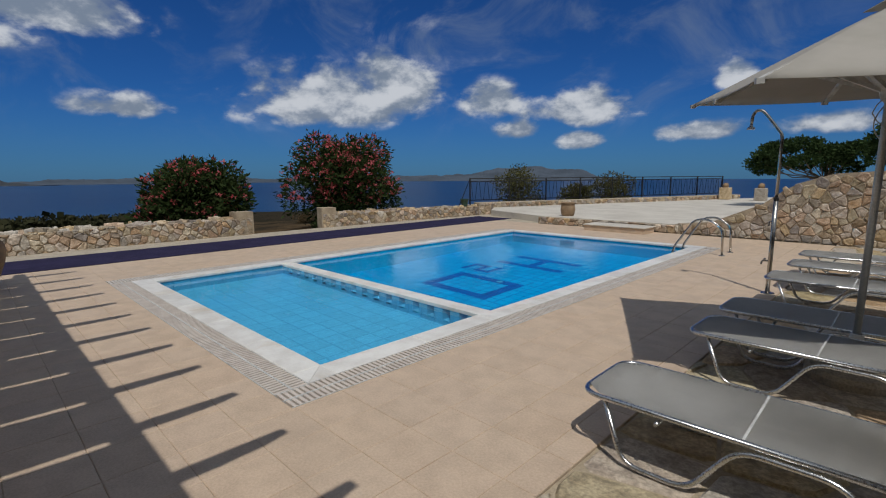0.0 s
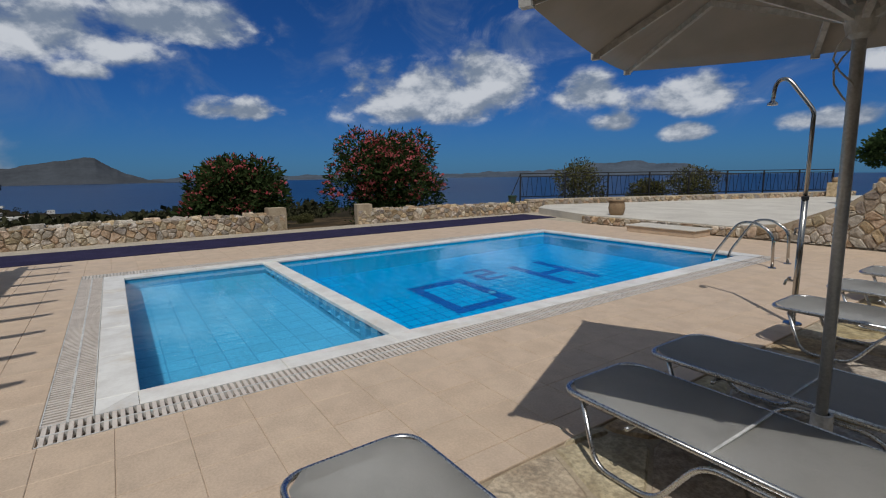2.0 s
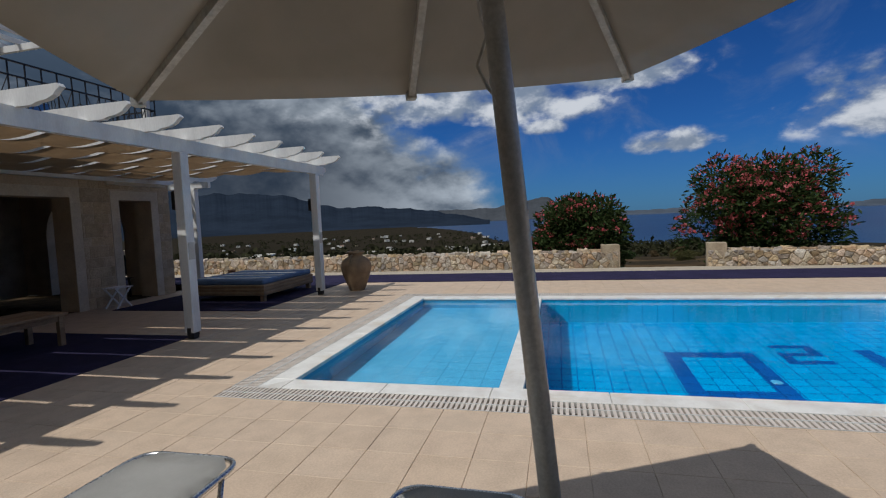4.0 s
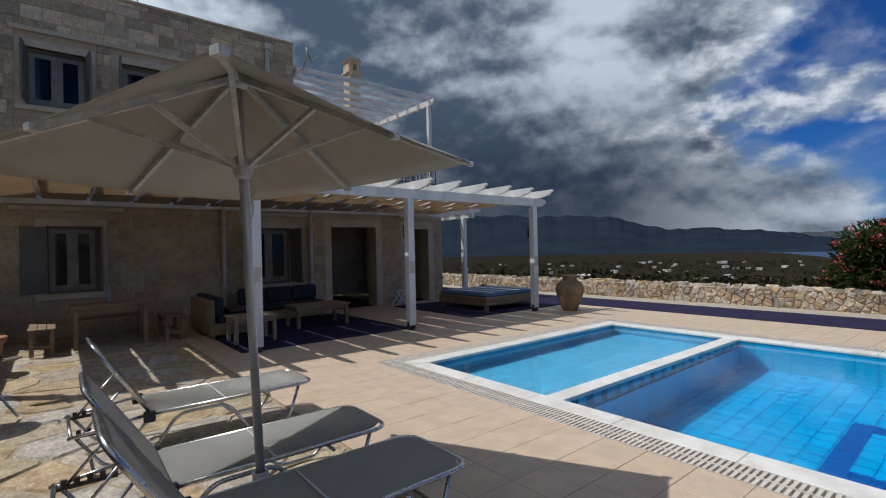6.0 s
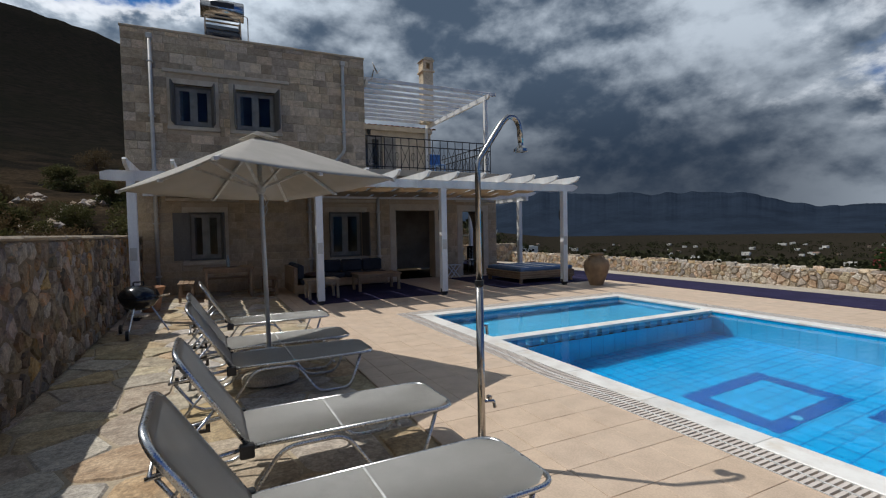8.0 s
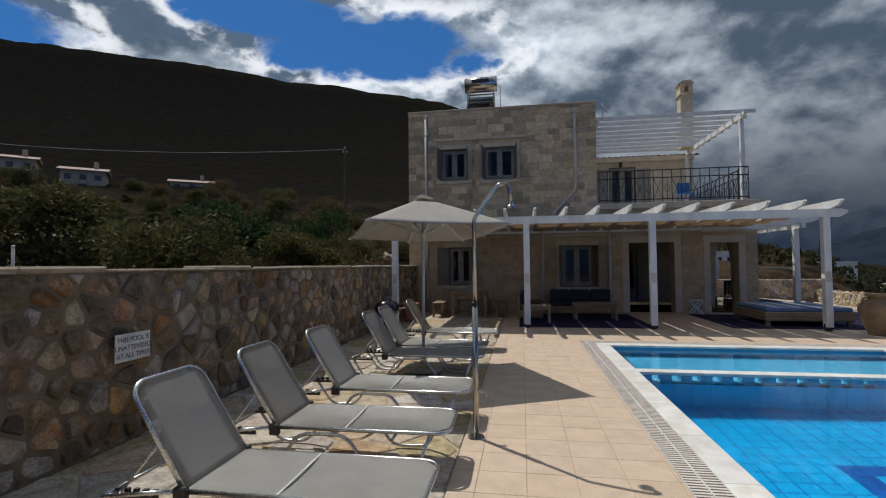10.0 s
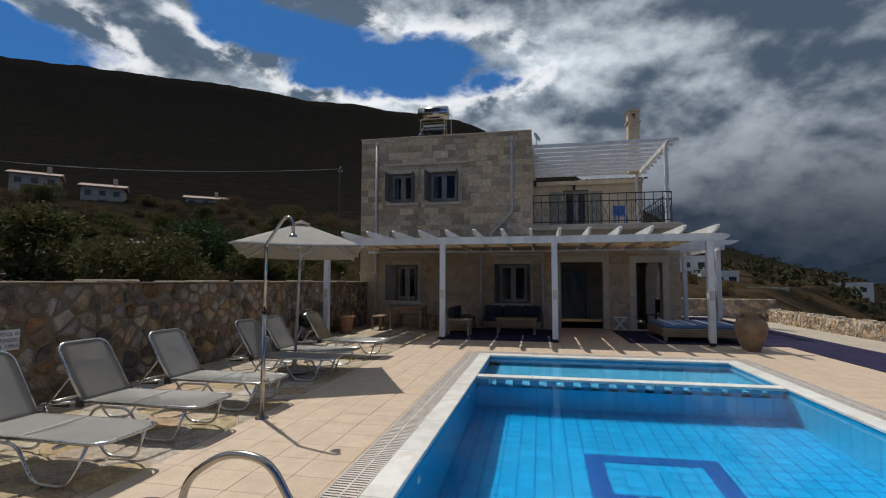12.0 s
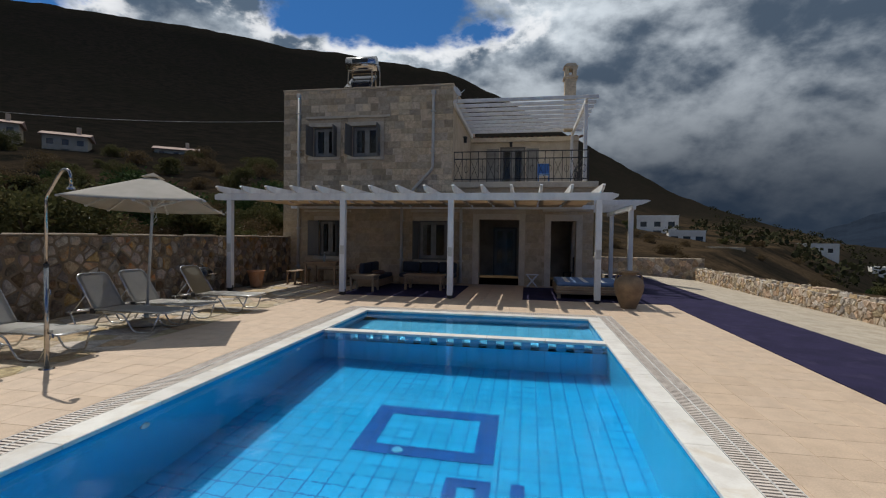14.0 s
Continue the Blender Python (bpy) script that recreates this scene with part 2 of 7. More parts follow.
M_PALE = material("pale_rubble", (0.49, 0.40, 0.30), 0.88, (0.31, 0.235, 0.16), 9.0, 40, 0.9, fine_amt=0.45, vary=0.40, stains=(0.30, 0.24, 0.17), stain_scale=3.0, stain_amt=0.4, bump_dist=0.015)
M_MORTAR_PALE = material("pale_mortar", (0.42, 0.345, 0.25), 0.95, (0.32, 0.255, 0.18), 5.0, 70, 0.7, bump_dist=0.015)
M_FLAGBED = material("flag_mortar", (0.42, 0.345, 0.245), 0.95, (0.32, 0.26, 0.18), 4.0, 60, 0.6, bump_dist=0.015)
M_PALE_REST = material("pale_rubble_rest", (0.49, 0.40, 0.30), 0.88, (0.31, 0.235, 0.16), 9.0, 40, 0.9, fine_amt=0.45, vary=0.40, island=True, stains=(0.30, 0.24, 0.17), stain_scale=3.0, stain_amt=0.4, bump_dist=0.015)
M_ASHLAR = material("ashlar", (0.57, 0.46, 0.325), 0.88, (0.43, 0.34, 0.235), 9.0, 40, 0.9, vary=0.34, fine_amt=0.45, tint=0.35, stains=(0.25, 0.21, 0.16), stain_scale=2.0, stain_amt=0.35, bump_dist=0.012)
# ground-floor copies of the ashlar, painted darker and evener for the pergola's shade
M_ASHLAR_REST_SHADED = material("ashlar_rest_shaded", (0.49, 0.385, 0.26), 0.88, (0.39, 0.305, 0.20), 9.0, 40, 0.8, vary=0.13, fine_amt=0.4, tint=0.25, island=True, stains=(0.25, 0.21, 0.16), stain_scale=2.0, stain_amt=0.35, bump_dist=0.012)
M_ASHLAR_SHADED = material("ashlar_shaded", (0.49, 0.385, 0.26), 0.88, (0.39, 0.305, 0.20), 9.0, 40, 0.8, vary=0.09, fine_amt=0.4, tint=0.2, stains=(0.25, 0.21, 0.16), stain_scale=2.0, stain_amt=0.35, bump_dist=0.012)
M_FACADE = material("facade_stone", (0.54, 0.44, 0.32), 0.9, (0.45, 0.36, 0.25), 2.0, 50, 0.3, stains=(0.32, 0.26, 0.19), stain_scale=1.1, stain_amt=0.5)
M_TRIM = material("stone_trim", (0.60, 0.53, 0.42), 0.85, (0.50, 0.43, 0.33), 3.0, 50, 0.25)
M_MARBLE = material("coping_marble", (0.80, 0.78, 0.73), 0.38, (0.66, 0.63, 0.58), 3.5, 40, 0.08, stains=(0.56, 0.46, 0.32), stain_scale=2.2, stain_amt=0.45, vary=0.06, tint=0.15, fine_amt=0.12)
M_GRATE = material("grate_plastic", (0.66, 0.59, 0.52), 0.5, (0.55, 0.48, 0.42), 6.0, 80, 0.05, fine_amt=0.1)
M_GRATE_DARK = material("channel", (0.16, 0.13, 0.11), 0.9)
# one tile in two tones: the tint of light through deeper water is painted in
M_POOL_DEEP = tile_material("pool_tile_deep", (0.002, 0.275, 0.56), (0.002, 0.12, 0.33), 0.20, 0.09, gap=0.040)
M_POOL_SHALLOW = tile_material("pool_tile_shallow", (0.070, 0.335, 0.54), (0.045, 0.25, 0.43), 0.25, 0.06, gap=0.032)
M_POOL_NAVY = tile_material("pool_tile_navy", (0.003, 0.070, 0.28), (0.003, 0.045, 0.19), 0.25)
M_WATER = water_material("pool_water", (0.84, 0.97, 1.0), 6.0, 0.09)
M_CARPET = material("blue_carpet", (0.030, 0.026, 0.064), 0.95, (0.022, 0.020, 0.048), 2.0, 150, 0.3, stains=(0.050, 0.043, 0.085), stain_scale=3.0, stain_amt=0.5, spec=0.1)
M_CONCRETE = material("concrete", (0.47, 0.41, 0.32), 0.9, (0.37, 0.31, 0.235), 3.0, 60, 0.5, fine_amt=0.45, stains=(0.34, 0.30, 0.24), stain_amt=0.5)
M_TERRACE = material("terrace_slab", (0.60, 0.56, 0.49), 0.88, (0.50, 0.46, 0.40), 0.8, 50, 0.2, stains=(0.42, 0.38, 0.32), stain_amt=0.4)
M_WHITE_WOOD = material("white_painted_wood", (0.78, 0.78, 0.77), 0.5, (0.68, 0.68, 0.68), 4.0, 60, 0.12, stains=(0.52, 0.50, 0.47), stain_scale=4, stain_amt=0.25, stretch=(1, 1, 0.3))
M_WOOD = material("weathered_wood", (0.31, 0.21, 0.125), 0.6, (0.21, 0.135, 0.08), 5.0, 60, 0.25, stretch=(0.4, 1, 1), fine_amt=0.4)
M_WOOD_PALE = material("pale_wood", (0.36, 0.27, 0.18), 0.65, (0.27, 0.20, 0.13), 5.0, 60, 0.25, stretch=(0.4, 1, 1), fine_amt=0.4)
M_SLING = material("grey_sling", (0.45, 0.44, 0.41), 0.55, (0.41, 0.40, 0.37), 5.0, 500, 0.25, fine_amt=0.35, bump_dist=0.002, stains=(0.48, 0.47, 0.44), stain_amt=0.4, stain_scale=4)
M_ALU = material("aluminium", (0.62, 0.62, 0.62), 0.28, (0.52, 0.52, 0.52), 8, 90, 0.04, metal=1.0, fine_amt=0.1)
M_CHROME = material("chrome", (0.45, 0.43, 0.40), 0.22, (0.38, 0.36, 0.34), 8, 90, 0.02, metal=1.0, fine_amt=0.05)
M_BLACK = material("black_plastic", (0.02, 0.02, 0.021), 0.45, scale=10)
M_ENAMEL = material("black_enamel", (0.012, 0.012, 0.013), 0.15, scale=10, bump=0.02)
M_RUBBER_WHITE = material("pale_plastic", (0.62, 0.61, 0.58), 0.55, scale=10, bump=0.04)
M_TERRACOTTA = material("terracotta", (0.42, 0.21, 0.10), 0.8, (0.33, 0.16, 0.08), 5, 50, 0.3, stains=(0.50, 0.36, 0.24), stain_amt=0.5)
M_CLAY = material("pale_clay", (0.29, 0.195, 0.11), 0.75, (0.20, 0.13, 0.075), 4, 50, 0.3, stains=(0.18, 0.13, 0.09), stain_amt=0.4, stain_scale=3)
M_GREENPOT = material("green_glaze", (0.03, 0.075, 0.055), 0.3, scale=8)
M_IRON = material("dark_iron", (0.018, 0.018, 0.020), 0.5, scale=10)
M_SHUTTER = material("shutter_paint", (0.155, 0.145, 0.13), 0.6, (0.12, 0.115, 0.105), 4, 60, 0.2, stretch=(1, 1, 0.3))
M_PIPE = material("drain_pipe", (0.56, 0.54, 0.50), 0.5, (0.48, 0.46, 0.42), 4, 60, 0.05)
M_GLASS = glass_material("window_glass", (0.55, 0.6, 0.62))
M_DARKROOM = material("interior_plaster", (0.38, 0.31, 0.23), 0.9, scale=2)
M_CURTAIN = material("curtain", (0.55, 0.53, 0.48), 0.9, scale=6, bump=0.1)
M_NAVY_CUSHION = material("navy_cushion", (0.030, 0.034, 0.048), 0.9, (0.022, 0.025, 0.036), 5, 200, 0.2)
M_RED_CUSHION = material("brown_cushion", (0.13, 0.07, 0.05), 0.9, scale=5, fine=200)
M_BLUE_MAT = material("blue_mattress", (0.13, 0.21, 0.37), 0.9, (0.10, 0.17, 0.31), 5, 250, 0.2)
M_ROOF = material("roof_tile", (0.33, 0.15, 0.09), 0.8, (0.25, 0.115, 0.07), 3, 40, 0.3, vary=0.15, island=True)
M_WALLWHITE = material("white_render", (0.74, 0.72, 0.68), 0.85, (0.66, 0.63, 0.58), 1.0, 30, 0.2)
M_WALLCREAM = material("cream_render", (0.50, 0.42, 0.31), 0.88, (0.42, 0.34, 0.24), 1.0, 30, 0.2)
M_BARK = material("bark", (0.13, 0.095, 0.065), 0.9, (0.08, 0.06, 0.04), 8, 40, 0.8)
M_STEEL = material("tank_steel", (0.55, 0.52, 0.50), 0.25, (0.48, 0.45, 0.43), 5, 60, 0.03, metal=1.0)
M_PANEL = material("solar_glass", (0.02, 0.022, 0.03), 0.12, scale=10)
M_SIGN = material("sign_white", (0.74, 0.74, 0.72), 0.5, scale=6, bump=0.03)
M_SIGNTEXT = material("sign_black", (0.03, 0.03, 0.035), 0.6, scale=6, bump=0.0)
M_BLUECHAIR = material("blue_chair", (0.05, 0.16, 0.42), 0.5, scale=6)


def cloth_material(name, a, b, through_color, share):
    """Woven cloth that lets some sun through."""
    m = bpy.data.materials.new(name)
    m.use_nodes = True
    g = Nodes(m.node_tree)
    pos = g.add("ShaderNodeNewGeometry").outputs["Position"]
    n = g.noise(pos, 4.0, 4)
    f = g.noise(pos, 300.0, 2)
    col = g.mix(g.step(n, 0.3, 0.7), a, b)
    d = g.add("ShaderNodeBsdfPrincipled", {"Base Color": col, "Roughness": 0.9})
    bn = g.add("ShaderNodeBump", {"Height": f, "Strength": 0.2, "Distance": 0.002})
    m.node_tree.links.new(bn.outputs[0], d.inputs["Normal"])
    t = g.add("ShaderNodeBsdfTranslucent", {"Color": (*through_color, 1)})
    mx = g.add("ShaderNodeMixShader", {0: share, 1: d.outputs[0], 2: t.outputs[0]})
    g.add("ShaderNodeOutputMaterial", {"Surface": mx.outputs[0]})
    return m


def leaf_material(name, a, b, c):
    m = bpy.data.materials.new(name)
    m.use_nodes = True
    g = Nodes(m.node_tree)
    rnd = g.add("ShaderNodeNewGeometry").outputs["Random Per Island"]
    pos = g.add("ShaderNodeNewGeometry").outputs["Position"]
    n = g.noise(pos, 1.7, 4)
    col = g.mix(rnd, a, b)
    col = g.mix(g.math("MULTIPLY", g.step(n, 0.5, 0.7), 0.6), col, c)
    d = g.add("ShaderNodeBsdfPrincipled", {"Base Color": col, "Roughness": 0.8, "Specular IOR Level": 0.05})
    t = g.add("ShaderNodeBsdfTranslucent", {"Color": col})
    mx = g.add("ShaderNodeMixShader", {0: 0.22, 1: d.outputs[0], 2: t.outputs[0]})
    g.add("ShaderNodeOutputMaterial", {"Surface": mx.outputs[0]})
    return m


M_CANVAS = cloth_material('canvas', (0.47, 0.44, 0.395), (0.41, 0.385, 0.34), (0.42, 0.37, 0.31), 0.22)
M_OLEANDER = leaf_material("oleander_leaf", (0.026, 0.046, 0.015), (0.055, 0.080, 0.028), (0.046, 0.054, 0.022))
M_FLOWER = leaf_material("oleander_flower", (0.46, 0.07, 0.08), (0.62, 0.20, 0.20), (0.34, 0.05, 0.06))
M_OLIVE = leaf_material("scrub_leaf", (0.068, 0.072, 0.026), (0.125, 0.120, 0.050), (0.120, 0.088, 0.042))
M_DRY = leaf_material("dry_scrub", (0.10, 0.070, 0.036), (0.15, 0.105, 0.055), (0.075, 0.065, 0.034))
# scrub leaf tones lowered: cloud shade over the plain is put into the colour
M_GROVE = leaf_material("grove_leaf", (0.030, 0.033, 0.016), (0.052, 0.052, 0.026), (0.050, 0.043, 0.024))
M_PINE = leaf_material("pine_leaf", (0.025, 0.050, 0.018), (0.055, 0.085, 0.030), (0.04, 0.06, 0.025))


# ---- building blocks ----
def thing(name, loc=(0, 0, 0), label="", category="", group="", kind="", rz=0.0):
    ob = new(name)
    ob.empty_display_size = 0.1
    ob.location, ob.rotation_euler = loc, (0, 0, radians(rz))
    return tagged(ob, label, category, group, kind)


def mesh_of(name, bm, mat, smooth=False):
    me = bpy.data.meshes.new(name)
    bm.normal_update()
    bm.to_mesh(me)
    bm.free()
    me.materials.append(mat)
    if smooth:
        for p in me.polygons:
            p.use_smooth = True
    return me


def part(name, bm, mat, parent, label="", smooth=False):
    ob = new(name, mesh_of(name, bm, mat, smooth))
    ob.parent = parent
    if label:
        ob["label"] = label
    return ob


def solo(name, bm, mat, label="", category="", group="", kind="", smooth=False):
    return tagged(new(name, mesh_of(name, bm, mat, smooth)), label, category, group, kind)


def structure(name, bm, mat, smooth=False):
    return solo(name, bm, mat, kind="structure", smooth=smooth)


def box(bm, x0, y0, z0, x1, y1, z1, bevel=0.0, seg=1):
    r = bmesh.ops.create_cube(bm, size=1)
    vs = r["verts"]
    for v in vs:
        v.co = Vector(((x0 + x1) / 2 + v.co.x * (x1 - x0), (y0 + y1) / 2 + v.co.y * (y1 - y0), (z0 + z1) / 2 + v.co.z * (z1 - z0)))
    if bevel:
        es = list({e for v in vs for e in v.link_edges})
        bmesh.ops.bevel(bm, geom=es, offset=bevel, segments=seg, affect="EDGES", profile=0.5)
    return bm


def boxes(*rows, bevel=0.0):
    bm = bmesh.new()
    for r in rows:
        box(bm, *r, bevel=bevel)
    return bm


def beam(bm, a, b, w, h, up=(0, 0, 1), bevel=0.0):
    """A rectangular bar from a to b."""
    a, b = Vector(a), Vector(b)
    d = (b - a).normalized()
    side = d.cross(Vector(up)).normalized()
    top = side.cross(d).normalized()
    vs = []
    for p in (a, b):
        for s, t in ((-1, -1), (1, -1), (1, 1), (-1, 1)):
            vs.append(bm.verts.new(p + side * (s * w / 2) + top * (t * h / 2)))
    fs = [bm.faces.new([vs[i] for i in q]) for q in ((3, 2, 1, 0), (4, 5, 6, 7), (0, 1, 5, 4), (1, 2, 6, 5), (2, 3, 7, 6), (3, 0, 4, 7))]
    if bevel:
        bmesh.ops.bevel(bm, geom=list({e for f in fs for e in f.edges}), offset=bevel, segments=1, affect="EDGES", profile=0.5)
    return bm


def tube(bm, pts, r, sides=10, closed=False, round_off=0.0, steps=4):
    """A round bar through pts, with its corners rounded by round_off."""
    pts = [Vector(p) for p in pts]
    if round_off:
        n = len(pts)
        out = []
        for i, p in enumerate(pts):
            if not closed and i in (0, n - 1):
                out.append(p)
                continue
            a, b = pts[i - 1], pts[(i + 1) % n]
            da, db = a - p, b - p
            k = min(round_off, da.length * 0.45, db.length * 0.45)
            p0, p1 = p + da.normalized() * k, p + db.normalized() * k
            for s in range(steps + 1):
                t = s / steps
                out.append(p0 * (1 - t) ** 2 + p * 2 * t * (1 - t) + p1 * t ** 2)
        pts = out
    n = len(pts)
    rings, prev = [], None
    for i, p in enumerate(pts):
        a = pts[i - 1] if (i or closed) else p
        b = pts[(i + 1) % n] if (i < n - 1 or closed) else p
        d = (b - a).normalized()
        if prev is None:
            ref = Vector((0, 0, 1)) if abs(d.z) < 0.9 else Vector((1, 0, 0))
            prev = d.cross(ref).normalized()
        prev = (prev - d * prev.dot(d)).normalized()
        other = d.cross(prev)
        rings.append([bm.verts.new(p + (prev * math.cos(2 * math.pi * k / sides) + other * math.sin(2 * math.pi * k / sides)) * r) for k in range(sides)])
    for i in range(n if closed else n - 1):
        a, b = rings[i], rings[(i + 1) % n]
        for k in range(sides):
            bm.faces.new((a[k], a[(k + 1) % sides], b[(k + 1) % sides], b[k]))
    if not closed:
        bm.faces.new(rings[0][::-1])
        bm.faces.new(rings[-1])
    return bm


def lathe(bm, profile, sides=28, at=(0, 0, 0)):
    """A turned body from (radius, height) pairs; it closes where the radius is 0."""
    rings = []
    for r, z in profile:
        if r < 1e-5:
            rings.append([bm.verts.new((at[0], at[1], at[2] + z))])
        else:
            rings.append([bm.verts.new((at[0] + r * math.cos(2 * math.pi * k / sides), at[1] + r * math.sin(2 * math.pi * k / sides), at[2] + z)) for k in range(sides)])
    for a, b in zip(rings, rings[1:]):
        for k in range(sides):
            j = (k + 1) % sides
            if len(a) == 1 and len(b) == 1:
                continue
            if len(a) == 1:
                bm.faces.new((a[0], b[j], b[k]))
            elif len(b) == 1:
                bm.faces.new((a[k], a[j], b[0]))
            else:
                bm.faces.new((a[k], a[j], b[j], b[k]))
    return bm


def prism(bm, outline, depth, place):
    """An outline in two axes, given depth along the third; place maps (u, v, w) to the world."""
    a = [bm.verts.new(place(u, v, 0.0)) for u, v in outline]
    b = [bm.verts.new(place(u, v, depth)) for u, v in outline]
    n = len(a)
    bm.faces.new(a[::-1])
    bm.faces.new(b)
    for i in range(n):
        bm.faces.new((a[i], a[(i + 1) % n], b[(i + 1) % n], b[i]))
    bmesh.ops.recalc_face_normals(bm, faces=bm.faces[:])
    return bm


def wall_with_holes(bm, u0, u1, v0, v1, holes, depth, place):
    """A wall slab with rectangular holes (u0, v0, u1, v1) cut through it."""
    us = sorted({u0, u1, *[h[0] for h in holes], *[h[2] for h in holes]})
    vs = sorted({v0, v1, *[h[1] for h in holes], *[h[3] for h in holes]})

    def solid(i, j):
        if i < 0 or j < 0 or i >= len(us) - 1 or j >= len(vs) - 1:
            return False
        cu, cv = (us[i] + us[i + 1]) / 2, (vs[j] + vs[j + 1]) / 2
        return not any(h[0] < cu < h[2] and h[1] < cv < h[3] for h in holes)

    def quad(*p):
        bm.faces.new([bm.verts.new(place(*q)) for q in p])
    for i in range(len(us) - 1):
        for j in range(len(vs) - 1):
            if not solid(i, j):
                continue
            a, b, c, d = us[i], us[i + 1], vs[j], vs[j + 1]
            quad((a, c, 0), (b, c, 0), (b, d, 0), (a, d, 0))
            quad((a, d, depth), (b, d, depth), (b, c, depth), (a, c, depth))
            if not solid(i - 1, j):
                quad((a, c, 0), (a, d, 0), (a, d, depth), (a, c, depth))
            if not solid(i + 1, j):
                quad((b, d, 0), (b, c, 0), (b, c, depth), (b, d, depth))
            if not solid(i, j - 1):
                quad((b, c, 0), (a, c, 0), (a, c, depth), (b, c, depth))
            if not solid(i, j + 1):
                quad((a, d, 0), (b, d, 0), (b, d, depth), (a, d, depth))
    bmesh.ops.remove_doubles(bm, verts=bm.verts[:], dist=1e-4)
    bmesh.ops.recalc_face_normals(bm, faces=bm.faces[:])
    return bm

# ---- pool: 4.7 x 9.0 m, with a shallow end beyond a dividing sill ----
PW, PL, DIV = 4.70, 9.0, 2.05
DEEP, SHALLOW, WATER_Z = -1.20, -0.50, -0.065
COPE, GRATE = 0.245, 0.275


def pool_shell():
    pool = thing("pool", (0, 0, -1.6), "rectangular swimming pool lined with light blue tiles", "pool", kind="structure")
    def inner(*f):
        bm = bmesh.new()
        for q in f:
            bm.faces.new([bm.verts.new(Vector(p) - Vector((0, 0, -1.6))) for p in q])
        return bm
    y1, y2 = -DIV - 0.22, -PL
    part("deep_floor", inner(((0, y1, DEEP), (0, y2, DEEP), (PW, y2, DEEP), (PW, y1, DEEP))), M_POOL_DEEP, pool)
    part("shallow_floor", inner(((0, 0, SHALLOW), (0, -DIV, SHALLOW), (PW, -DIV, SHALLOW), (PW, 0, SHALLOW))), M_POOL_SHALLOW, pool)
    part("wall_tiles_deep", inner(((0, y1, DEEP), (0, y1, -0.04), (0, y2, -0.04), (0, y2, DEEP)), ((PW, y2, DEEP), (PW, y2, -0.04), (PW, y1, -0.04), (PW, y1, DEEP)),
                                 ((0, y2, DEEP), (0, y2, -0.04), (PW, y2, -0.04), (PW, y2, DEEP)), ((PW, y1, DEEP), (PW, y1, -0.40), (0, y1, -0.40), (0, y1, DEEP))), M_POOL_WALL, pool)
    part("wall_tiles_shallow", inner(((0, 0, SHALLOW), (0, 0, -0.04), (0, y1, -0.04), (0, y1, SHALLOW)), ((PW, y1, SHALLOW), (PW, y1, -0.04), (PW, 0, -0.04), (PW, 0, SHALLOW)),
                                    ((PW, 0, SHALLOW), (PW, 0, -0.04), (0, 0, -0.04), (0, 0, SHALLOW)), ((0, -DIV, SHALLOW), (0, -DIV, -0.40), (PW, -DIV, -0.40), (PW, -DIV, SHALLOW)),
                                    ((0, -DIV, -0.40), (0, y1, -0.40), (PW, y1, -0.24), (PW, -DIV, -0.24))), M_POOL_SHALLOW, pool)
    # letters laid in darker tile on the deep floor
    z = DEEP + 0.005 + 1.6
    O = lambda a, b, c, d: (a, b, z, c, d, z + 0.004)
    part("letter_o", boxes(O(1.60, -4.22, 3.14, -4.02), O(1.60, -5.17, 3.14, -4.97), O(1.60, -4.97, 1.82, -4.22), O(2.92, -4.97, 3.14, -4.22)), M_POOL_NAVY, pool, "letter O in navy tile")
    part("digit_two", boxes(O(3.33, -5.98, 3.46, -5.46), O(3.14, -5.98, 3.33, -5.85), O(3.01, -5.98, 3.14, -5.46), O(2.83, -5.59, 3.01, -5.46), O(2.70, -5.98, 2.83, -5.46)), M_POOL_NAVY, pool, "digit 2 in navy tile")
    part("letter_h", boxes(O(1.62, -6.62, 3.25, -6.42), O(1.62, -7.34, 3.25, -7.14), O(2.33, -7.14, 2.53, -6.62)), M_POOL_NAVY, pool, "letter H in navy tile")
    part("drain", lathe(bmesh.new(), [(0, 0.012), (0.055, 0.010), (0.065, 0.0)], 20, (2.10, -5.07, z + 0.004)), M_POOL_SHALLOW, pool, "round white floor drain")
    part("shallow_drain", lathe(bmesh.new(), [(0, 0.012), (0.05, 0.010), (0.06, 0.0)], 20, (2.4, -0.95, SHALLOW + 1.6)), M_POOL_SHALLOW, pool, "round white floor drain")
    for y in (-3.2, -6.2):
        bm = bmesh.new()
        tube(bm, ((-0.01, y, 1.6 - 0.28), (0.012, y, 1.6 - 0.28)), 0.05, 16)
        part("inlet_nozzle", bm, M_RUBBER_WHITE, pool)
    # sill between the two basins: cap over short piers
    divider = thing("divider", (0, 0, -0.40), "white marble sill on short blue piers between two basins", "pool divider", kind="structure")
    for k in range(5):
        x0 = PW * k / 5
        part("cap_slab", boxes((x0 + 0.003, -DIV - 0.22, 0.34, x0 + PW / 5 - 0.003, -DIV, 0.385), bevel=0.004), M_MARBLE, divider)
    for k in range(17):
        x = PW * (k + 0.5) / 17
        part("pier", boxes((x - 0.075, -DIV - 0.20, 0.0, x + 0.075, -DIV - 0.005, 0.34)), M_POOL_SHALLOW, divider)
    # water in both basins
    bm = bmesh.new()
    bmesh.ops.create_grid(bm, x_segments=2, y_segments=2, size=0.5)
    for v in bm.verts:
        v.co = Vector((PW / 2 + v.co.x * PW, -PL / 2 + v.co.y * PL, WATER_Z))
    w = structure("water", bm, M_WATER)
